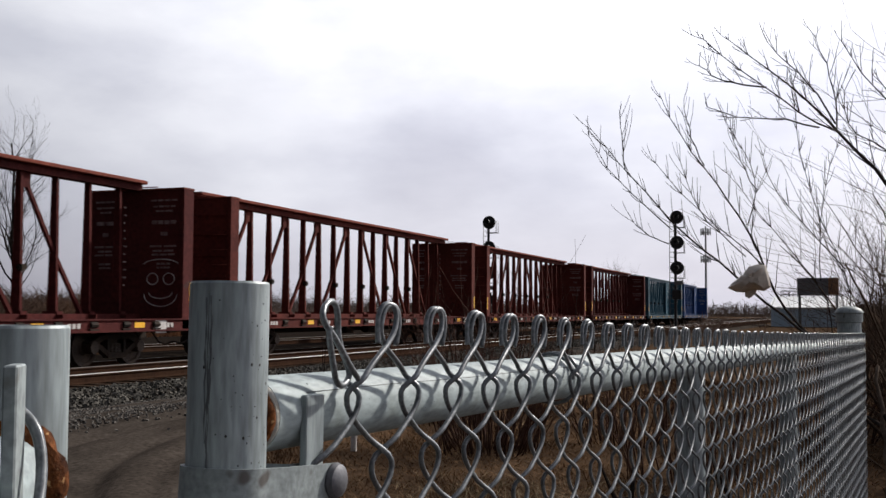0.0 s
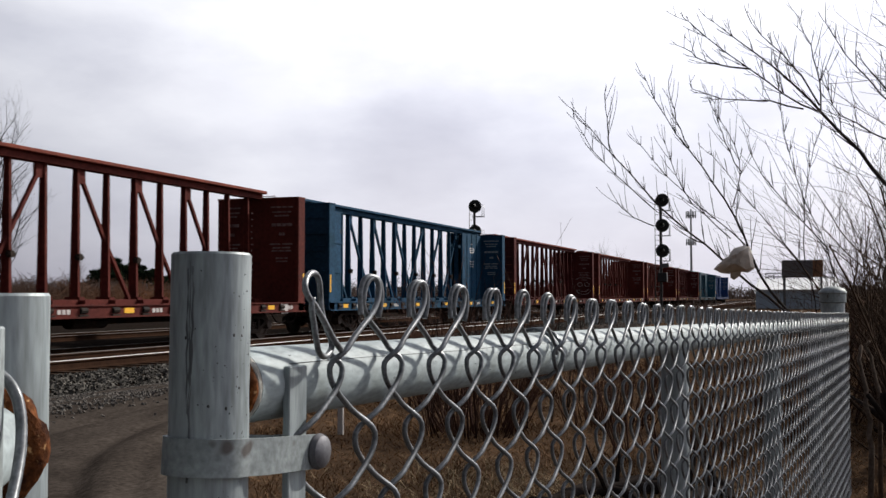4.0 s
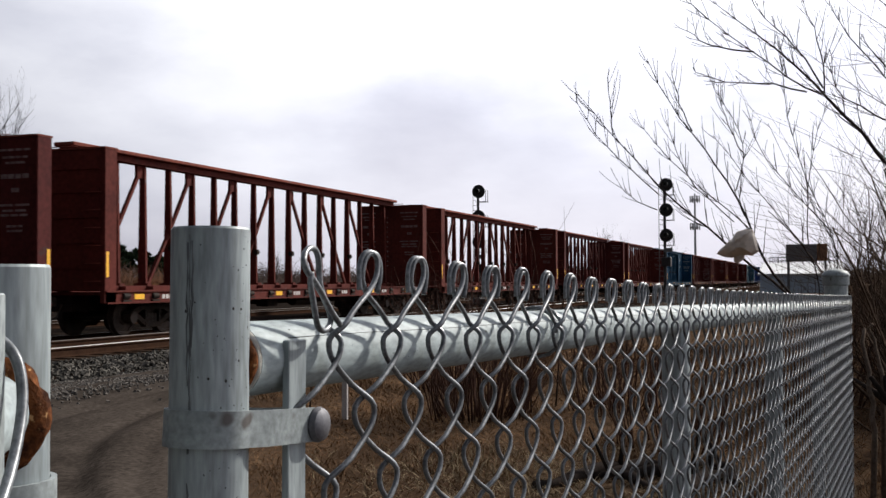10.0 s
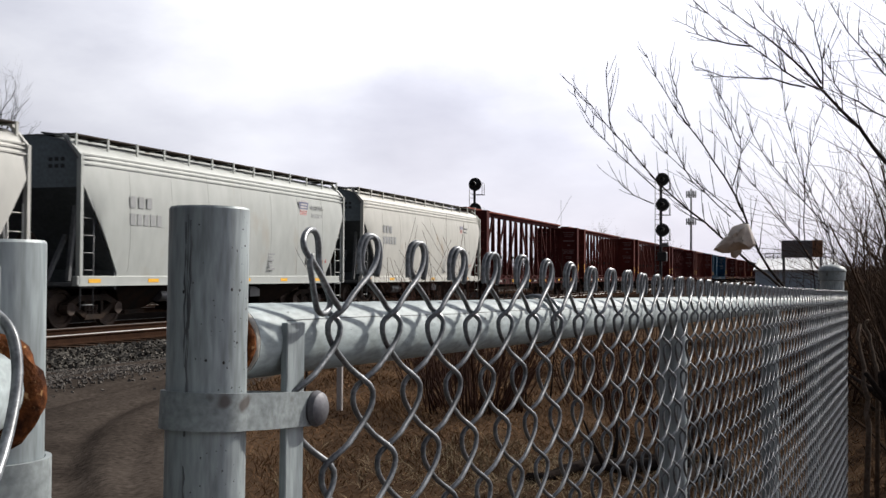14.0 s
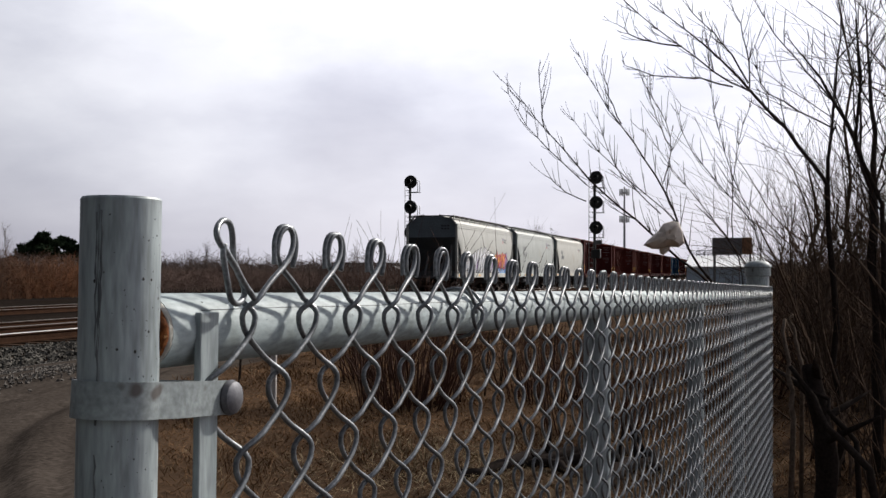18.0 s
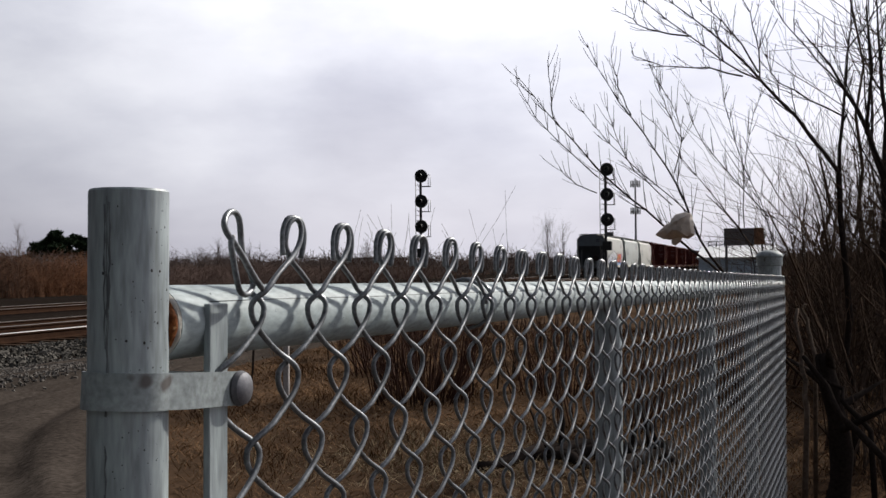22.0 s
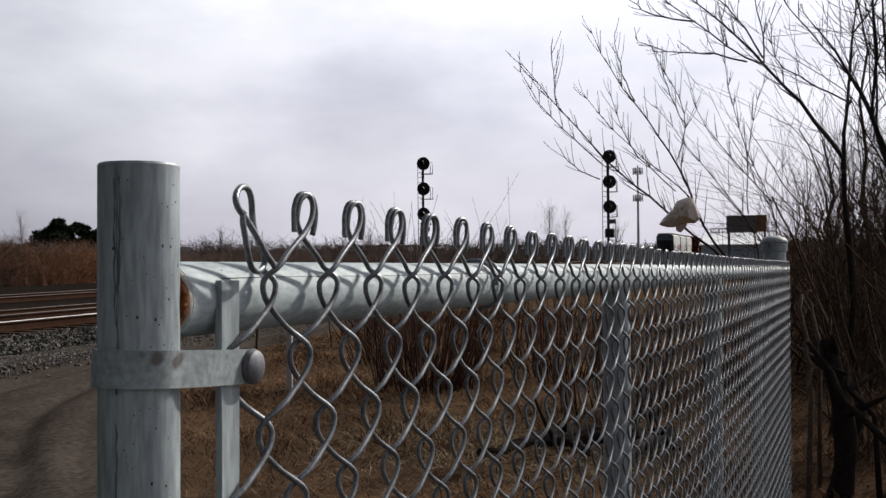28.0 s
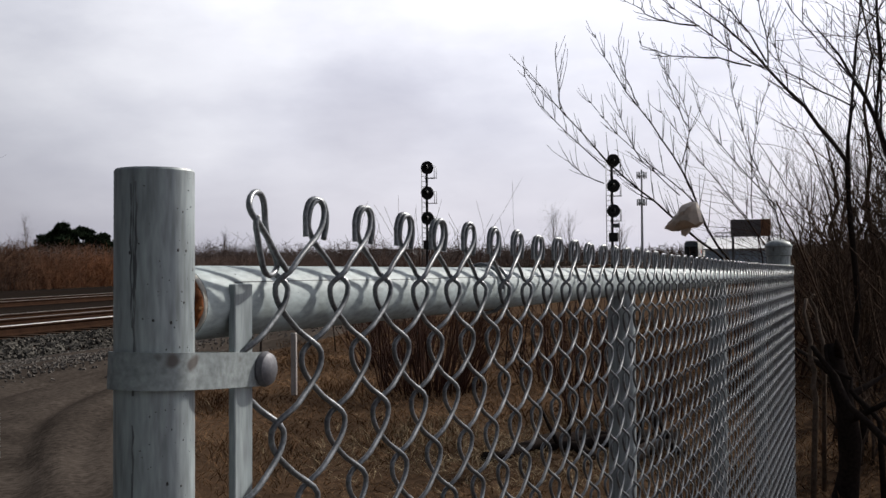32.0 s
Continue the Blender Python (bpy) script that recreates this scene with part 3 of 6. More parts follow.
def picket_path(left_top, rows, n=12, e=0.0041, over=0.0040):
    """One bent wire of the weave: y runs 0 to PITCH / 2, z goes down. left_top: the wire's knuckle is at its left edge."""
    w = PITCH / 2
    top = 0.0125
    if left_top:        # rises behind, folds over to the right and ends in front
        k = [(0.0024, 0.0085, -0.0245), (0.0028, 0.0104, -0.0175), (0.0028, 0.0110, -0.0090), (0.0024, 0.0078, -0.0018), (0.0015, 0.0018, 0.0004), (0.0006, -0.0042, -0.0030), (0.0002, -0.0068, -0.0100), (-0.0006, -0.0055, -0.0180), (-0.0021, 0.0045, -0.0265)]
        end, x1 = w + over, -e
    else:               # rises in front, folds over to the left and ends behind
        k = [(-0.0020, w - 0.0092, -0.0235), (-0.0021, w - 0.0096, -0.0165), (-0.0021, w - 0.0098, -0.0085), (-0.0012, w - 0.0070, -0.0012), (0.0006, w - 0.0004, 0.0004), (0.0018, w + 0.0046, -0.0028), (0.0023, w + 0.0058, -0.0100), (0.0025, w + 0.0020, -0.0180), (0.0026, w - 0.0065, -0.0255)]
        end, x1 = -over, e
    q = np.array([k[0]] + k + [k[-1]])
    pts = []
    for i in range(1, len(q) - 2):      # rounded through the bends
        for u in (0.0, 1 / 3, 2 / 3):
            pts.append(tuple(0.5 * (2 * q[i] + (q[i + 1] - q[i - 1]) * u + (2 * q[i - 1] - 5 * q[i] + 4 * q[i + 1] - q[i + 2]) * u * u + (3 * q[i] - q[i - 1] - 3 * q[i + 1] + q[i + 2]) * u ** 3)))
    x0, y0, z0 = k[-1]

    def cross(u):
        """1 along a strand, going over to -1 before its bend, so that the bend lies on the other face."""
        return 1.0 if u < 0.56 else math.cos(math.pi * min(1.0, (u - 0.56) / 0.36))

    for j in range(n):
        u = j / n
        pts.append(((x0 + (x1 - x0) * u) * cross(u), y0 + (end - y0) * math.sin(math.pi * u / 2), z0 - (top + HALF + z0) * u))
    side = 1 if left_top else 0
    for r in range(1, rows):
        x = -e if side == 0 else e
        for j in range(n):
            u = j / n
            c = 0.5 - 0.5 * math.cos(math.pi * u)
            v = -over + (w + 2 * over) * c
            pts.append((x * cross(u), v if side == 0 else w - v, -top - HALF * (r + u)))
        side = 1 - side
    return [(a, b + SKEW * c, c) for a, b, c in pts]


SKEW = 0.058        # the mesh hangs a little aslant


def knot(k):
    """Place along the leaf of the k-th knuckle; the weave is tighter near the free end."""
    return -0.0083 + 0.0712 * k if k <= 6 else 0.4189 + 0.0767 * (k - 6)


def sag(y):
    """How far the mesh hangs below its line, y metres along the leaf."""
    return -0.0014 - 0.026 * (1 - math.exp(-max(0.0, y) / 1.3))


def rust_ring(parent, m, r0, r1, name="weld", material=None, seed=1, label="", depth=0.006):
    """A lumpy weld bead round a tube's end, its axis along local y."""
    bm = bmesh.new()
    n = 40
    rings = []
    rnd = random.Random(seed)
    for j in range(7):
        a = math.pi * j / 6
        rings.append([])
        for i in range(n):
            g = 2 * math.pi * i / n
            bump = 1 + 0.25 * noise.noise((math.cos(g) * 3 + seed, math.sin(g) * 3, j * 0.6))
            rr = r0 + (r1 - r0) * math.sin(a) * bump
            rings[-1].append(bm.verts.new((rr * math.cos(g), depth * math.cos(a) * bump, rr * math.sin(g))))
    for a, b in zip(rings, rings[1:]):
        for i in range(n):
            bm.faces.new((a[i], a[(i + 1) % n], b[(i + 1) % n], b[i]))
    bmesh.ops.recalc_face_normals(bm, faces=bm.faces)
    return part(name, bm, material or RUST, parent, label, m, True)


def tension_band(parent, z, r, reach, side=1):
    """A flat strap round the stile with two tails bolted past the tension bar."""
    bm = bmesh.new()
    h, t = 0.0098, 0.0024
    ro, x_t = r + 0.0006, r + 0.0036
    path = [(x_t, reach - 0.0165 * q, 1, 0) for q in (0.0, 0.35, 0.7)] + [(x_t, 0.016, 1, 0.05)]
    for i in range(25):
        g = math.radians(78 + (330 - 78) * i / 24)
        path.append((ro * math.sin(g), ro * math.cos(g), math.sin(g), math.cos(g)))
    path += [(0.006, r + 0.010, -1, 0.2), (x_t - 0.0085, r + 0.016, -1, 0.0), (x_t - 0.0085, reach, -1, 0)]
    loops = []
    for x, y, nx, ny in path:
        loops.append([bm.verts.new((x + nx * o, (y + ny * o), z + q)) for o, q in ((0, -h), (0, h), (t, h), (t, -h))])
    for a, b in zip(loops, loops[1:]):
        for i in range(4):
            bm.faces.new((a[i], a[(i + 1) % 4], b[(i + 1) % 4], b[i]))
    bm.faces.new(loops[0][::-1])
    bm.faces.new(loops[-1])
    bmesh.ops.recalc_face_normals(bm, faces=bm.faces)
    band = part("tension_band", bm, GALV, parent, "flat galvanized strap round the stile", smooth=True)
    bm = lathe(bmesh.new(), [(0.0102, 0), (0.0104, 0.0012), (0.0092, 0.0040), (0.0062, 0.0058), (0, 0.0066)], 24, pose(x_t + t, reach - 0.004, z, 0, 90, 0))
    part("bolt_head", bm, GALV_BOLT, band, "round carriage bolt head", smooth=True)
    bm = cyl(bmesh.new(), (x_t - 0.016, reach - 0.004, z), (x_t, reach - 0.004, z), 0.004, n=10)
    part("bolt_shank", bm, GALV_BOLT, band)
    return band


WIRES = {}


def wire_mesh(left_top, fine, rows):
    key = (left_top, fine, rows)
    if key not in WIRES:
        pts = picket_path(left_top, rows)
        if not fine:
            pts = picket_path(left_top, rows, 8)
        WIRES[key] = Tubes().add(pts, 0.00185, 7 if fine else 4).mesh("wire")
    return WIRES[key]


def specks(rng, count, where):
    """Small raised flecks on an upright tube; where() gives an angle in degrees and a height."""
    bm = bmesh.new()
    for i in range(count):
        a, z = where()
        q, r = radians(a), rng.choice((0.00016, 0.0002, 0.00025, 0.0003, 0.0003, 0.0004, 0.0007))
        m = Matrix.Translation((TUBE_R * math.cos(q), TUBE_R * math.sin(q), z)) @ pose(0, 0, 0, 0, 0, a) @ pose(0, 0, 0, 0, 90, 0)
        k = rng.uniform(0.8, 1.5)
        ring = [bm.verts.new(m @ Vector((r * k * math.cos(g), r * math.sin(g), 0.00003))) for g in [math.pi * j / 4 for j in range(8)]]
        top = [bm.verts.new(m @ Vector((0.6 * r * k * math.cos(g), 0.6 * r * math.sin(g), 0.00015))) for g in [math.pi * j / 4 for j in range(8)]]
        bm.faces.new(top)
        for j in range(8):
            bm.faces.new((ring[j], ring[(j + 1) % 8], top[(j + 1) % 8], top[j]))
    return bm


def gate_leaf():
    root = thing("gate_leaf", FENCE, "long galvanized tube gate leaf covered with chain-link mesh", "gate")
    s_post = -0.1325
    stile = part("end_stile", tube_bm(TUBE_R, -1.30, 0.0088, 40), GALV_TUBE, root, "galvanized end tube with drips and dark specks", pose(RAIL_X, s_post, 0), True)
    part("top_rail", cyl(bmesh.new(), (RAIL_X, s_post + TUBE_R - 0.002, RAIL_Z), (RAIL_X, LEAF, RAIL_Z), TUBE_R, n=40), GALV_RAIL, root, "shiny galvanized top rail", smooth=True)
    rng = random.Random(21)
    for a, z0, z1 in ((-84, -0.11, 0.004), (-80, -0.055, 0.001), (-85, -0.30, -0.125), (-82, -0.105, -0.03), (-86, -0.26, -0.15), (-88, -0.075, 0.0)):
        pts, rad = [], []
        n = max(6, int((z1 - z0) / 0.006))
        for k in range(n + 1):
            q = radians(a + rng.uniform(-1.3, 1.3))
            pts.append((TUBE_R * 0.9935 * math.cos(q), TUBE_R * 0.9935 * math.sin(q), z0 + (z1 - z0) * k / n))
            rad.append(rng.choice((0.0002, 0.0003, 0.0005, 0.0007)))
        part("drip_seam", Tubes().add(pts, rad, 6).mesh("drip_seam"), SEAM, stile)
    tagged(part("specks", specks(rng, 220, lambda: (rng.triangular(-95, 20, 4), rng.uniform(-0.36, 0.005))), SPECK, stile, "dark specks in the zinc"), kind="stuff")
    rail_specks = specks(rng, 60, lambda: (rng.uniform(-70, 60), rng.uniform(0.03, 0.8)))
    tagged(part("specks", rail_specks, SPECK, root, "dark specks in the zinc", pose(RAIL_X, s_post, RAIL_Z, -90)), kind="stuff")
    q = radians(33)
    part("tube_seam", Tubes().add([(RAIL_X + (TUBE_R - 0.0001) * math.cos(q + 0.02 * math.sin(k)), s_post + TUBE_R + 0.03 + 0.05 * k, RAIL_Z + (TUBE_R - 0.0001) * math.sin(q + 0.02 * math.sin(k))) for k in range(90)], 0.00035, 5).mesh("tube_seam"), SEAM, root, "thin lengthwise seam of the tube")
    part("bottom_rail", cyl(bmesh.new(), (RAIL_X, s_post + TUBE_R - 0.002, -1.22), (RAIL_X, LEAF, -1.22), TUBE_R, n=20), GALV_TUBE, root, smooth=True)
    rust_ring(root, pose(RAIL_X, s_post + TUBE_R - 0.0080, RAIL_Z), TUBE_R - 0.004, TUBE_R + 0.0002, "weld", RUST, 3, "rusty weld bead", 0.0042)
    rust_ring(root, pose(RAIL_X, s_post + TUBE_R - 0.0035, RAIL_Z), TUBE_R - 0.003, TUBE_R + 0.00012, "weld_edge", PALE_WELD, 5, "burnt pale edge of the weld", 0.0036)
    for s in (1.06, 2.23, 3.42, LEAF):
        part("stile", cyl(bmesh.new(), (RAIL_X, s, -1.24), (RAIL_X, s, RAIL_Z if s < LEAF else RAIL_Z + TUBE_R), TUBE_R, n=24), GALV_TUBE, root, smooth=True)
    bar = part("tension_bar", boxed(-0.0022, 0.0022, -0.0095, 0.0095, -1.20, -0.0530, bevel=0.0006), GALV_TUBE, root, "flat tension bar", pose(-0.0052, -0.0815, 0))
    band = tension_band(root, 0, TUBE_R, 0.0715)
    band.matrix_basis = pose(RAIL_X, s_post, -0.0985, -3.6)
    band = tension_band(root, 0, TUBE_R, 0.0715)
    band.matrix_basis = pose(RAIL_X, s_post, -0.62)
    # the woven wires
    rows, n = 28, 126
    for i in range(-1, n):
        y = knot(i / 2)
        # even wires carry their knuckle on the left, odd ones on the right
        part("wire", wire_mesh(i % 2 == 0, y < 1.3, rows), GALV_WIRE, root, m=pose(0.0038 + random.uniform(-0.0005, 0.0005), y, sag(y) + random.uniform(-0.0012, 0.0012), 0, 0, random.uniform(-1.5, 1.5)))
    me = Tubes().add(picket_path(True, rows)[32:], 0.00185, 7).mesh("wire")
    part("wire", me, GALV_WIRE, root, "last wire, looped round the tension bar", pose(-0.001, knot(-1), -0.0014))
    # odd end wire twisted up at the free edge
    t = Tubes()
    t.curve([(0.0058, -0.0481, -0.045), (0.0068, -0.0612, -0.0364), (0.0078, -0.0732, -0.0268), (0.0078, -0.082, -0.0194), (0.0068, -0.0889, -0.0133), (0.0058, -0.0903, -0.0082), (0.0038, -0.0851, -0.0031), (0.0028, -0.0779, -0.0003), (0.0018, -0.0706, -0.0014), (0.0018, -0.0674, -0.0062), (0.0008, -0.0645, -0.0143), (0.0008, -0.0632, -0.0218), (0.0008, -0.0587, -0.0297), (0.0018, -0.0538, -0.0376), (0.0028, -0.0542, -0.043), (0.0048, -0.0617, -0.047), (0.0058, -0.0692, -0.048), (0.0068, -0.076, -0.045), (0.0078, -0.0808, -0.0376), (0.0078, -0.0839, -0.0281), (0.0078, -0.0863, -0.0202), (0.0078, -0.0851, -0.0144)], 0.00185)
    part("wire_end", t.mesh("wire_end"), GALV_WIRE, root, "loose bent wire loop standing above the rail")
    t = Tubes()
    t.add([(RAIL_X + 0.0245 * math.cos(a), 0.395 + 0.0030 * a, RAIL_Z + 0.0245 * math.sin(a)) for a in [0.4 * i for i in range(26)]], 0.0019, 6)
    part("tie_wire", t.mesh("tie_wire"), GALV_WIRE, root, "tie wire wound round the top rail")
    return root


def other_leaf():
    """The free end of the second leaf, beside the gap."""
    m = Matrix.Translation(FENCE @ Vector((RAIL_X, -0.281, 0))) @ pose(0, 0, 0, 0, 0, 180 + 31)
    root = thing("gate_leaf", m, "free end of a second galvanized gate leaf with rusty weld", "gate")
    part("end_stile", tube_bm(TUBE_R, -1.42, -0.0150, 40), GALV_TUBE, root, "galvanized end tube", smooth=True)
    part("top_rail", cyl(bmesh.new(), (0, TUBE_R - 0.002, -0.0745), (0, 2.2, -0.0745), TUBE_R * 0.80, n=32), GALV_RAIL, root, smooth=True)
    rust_ring(root, pose(0, TUBE_R - 0.003, -0.0745), TUBE_R * 0.8 - 0.004, TUBE_R * 0.8 + 0.0075, "weld", RUST, 8, "rusty weld bead")
    part("bottom_rail", cyl(bmesh.new(), (0, TUBE_R - 0.002, -1.22), (0, 2.2, -1.22), TUBE_R, n=20), GALV_TUBE, root, smooth=True)
    part("stile", cyl(bmesh.new(), (0, 2.2, -1.24), (0, 2.2, -0.03), TUBE_R, n=20), GALV_TUBE, root, smooth=True)
    band = tension_band(root, 0, TUBE_R, 0.083)
    band.matrix_basis = pose(0, 0, -0.1135, 0, 0, 0)
    part("tension_bar", boxed(-0.0022, 0.0022, -0.0078, 0.0078, -1.20, -0.026, bevel=0.0006), GALV, root, "flat tension bar", pose(-0.0195, 0.109, 0))
    rows = 28
    for i in range(22):
        part("wire", wire_mesh(i % 2 == 0, False, rows), GALV_WIRE, root, m=pose(-0.026, 0.30 + PITCH / 2 * i, -0.004))
    t = Tubes()
    t.curve([(-0.024, 0.150, -0.100), (-0.027, 0.128, -0.085), (-0.028, 0.112, -0.070), (-0.0275, 0.104, -0.058), (-0.025, 0.100, -0.048), (-0.020, 0.098, -0.042), (-0.0155, 0.102, -0.040)], 0.0019)
    part("wire_end", t.mesh("wire_end"), GALV_WIRE, root, "loose wire end hooked round the tension bar")


def hinge_post():
    p = FENCE @ Vector((-0.055, 4.69, 0))
    root = thing("gate_post", pose(p.x, p.y, 0, 0, 0, 0), "thick galvanized gate post with a domed cap", "post")
    top = 1.80
    part("post", cyl(bmesh.new(), (0, 0, GROUND - 0.4), (0, 0, top - 0.05), 0.052, n=32), GALV_TUBE, root, smooth=True)
    part("cap", lathe(bmesh.new(), [(0.056, top - 0.075), (0.059, top - 0.073), (0.059, top - 0.035), (0.063, top - 0.032), (0.062, top - 0.026), (0.050, top - 0.012), (0.028, top - 0.003), (0, top)], 32), GALV, root, "domed cast cap", smooth=True)


gate_leaf()
other_leaf()
hinge_post()

# ---- the train ----
SPEED = 13.62
TRAIN_X = TRAIN_RAIL - GAUGE / 2
LAST_RED = 32.0 - SPEED * 12.5           # rear end of the last lumber car at the start
CB_STEP, CB_LEN = 23.55, 21.65
HP_STEP, HP_LEN = 16.1, 14.85


def stencil(parent, x, y0, y1, z0, z1, material, name="lettering", label=""):
    return part(name, boxed(x - 0.004, x + 0.004, y0, y1, z0, z1), material, parent, label)


TRUCK_MESH = {}


def truck(parent, y):
    """A two-axle freight truck: wheelsets, side frames, bolster, springs."""
    def shared(key, build):
        if key not in TRUCK_MESH:
            me = bpy.data.meshes.new(key)
            bm = build()
            bm.to_mesh(me)
            bm.free()
            TRUCK_MESH[key] = me
        return TRUCK_MESH[key]

    def side_bm():
        bm = bmesh.new()
        beam(bm, (0, -0.55, 0.70), (0, 0.55, 0.70), 0.14, 0.16)
        for s in (-1, 1):
            beam(bm, (0, s * 0.98, 0.50), (0, s * 0.5, 0.70), 0.15, 0.15)
            beam(bm, (0, s * 0.80, 0.55), (0, s * 0.28, 0.26), 0.12, 0.15)
            beam(bm, (0, s * 0.30, 0.25), (0, s * 0.30, 0.7), 0.09, 0.14)
        beam(bm, (0, -0.34, 0.25), (0, 0.34, 0.25), 0.12, 0.17)
        return bm

    def journal_bm():
        return cyl(bmesh.new(), (-0.12, 0, 0), (0.12, 0, 0), 0.15, n=12)

    def spring_bm():
        bm = bmesh.new()
        for q in range(4):
            cyl(bm, (0, 0, 0.32 + 0.055 * q), (0, 0, 0.36 + 0.055 * q), 0.06, n=8)
        return bm

    def bolster_bm():
        return beam(bmesh.new(), (-0.95, 0, 0.60), (0.95, 0, 0.60), 0.3, 0.22, (0, 0, 1))

    def wheelset_bm():
        bm = bmesh.new()
        cyl(bm, (-1.0, 0, 0), (1.0, 0, 0), 0.08, n=10)
        for s in (-1, 1):
            prof = [(0.0, 0.0), (0.16, 0.02), (0.20, -0.01), (0.36, -0.02), (0.38, 0.02), (0.455, 0.02), (0.46, -0.11), (0.49, -0.115), (0.49, -0.14), (0.36, -0.14), (0.2, -0.09), (0, -0.09)]
            lathe(bm, prof, 28, pose(s * 0.80, 0, 0, 0, 90 * s, 0))
        bmesh.ops.recalc_face_normals(bm, faces=bm.faces)
        return bm

    t = part("truck", shared("bolster", bolster_bm), UNDER, parent, "cast steel truck with two axles", pose(0, y, 0))
    for sx in (-0.99, 0.99):
        part("side_frame", shared("side_frame", side_bm), UNDER, t, m=pose(sx, 0, 0))
        for yy in (-0.14, 0.0, 0.14):
            part("spring", shared("spring", spring_bm), WHEEL, t, m=pose(sx, yy, 0))
        for yy in (-0.89, 0.89):
            part("journal", shared("journal", journal_bm), WHEEL, t, m=pose(sx, yy, 0.45))
    for yy in (-0.89, 0.89):
        part("wheelset", shared("wheelset", wheelset_bm), WHEEL, t, m=pose(0, yy, 0.455))


def coupler(parent, y, s):
    bm = boxed(-0.12, 0.12, min(y, y + s * 0.65), max(y, y + s * 0.65), 0.74, 0.98, bevel=0.02)
    box(bm, -0.20, 0.14, min(y + s * 0.5, y + s * 0.9), max(y + s * 0.5, y + s * 0.9), 0.72, 1.0, bevel=0.03)
    part("coupler", bm, UNDER, parent)
    t = Tubes().add([(0.25, y, 0.8), (0.3, y + s * 0.25, 0.5), (0.3, y + s * 0.6, 0.42), (0.28, y + s * 0.95, 0.5)], 0.025, 6)
    part("air_hose", t.mesh("air_hose"), UNDER, parent)


CB_TOP, BULK_TOP, SILL_B, DECK = 4.74, 4.52, 0.83, 1.12
HALF_W = 1.48


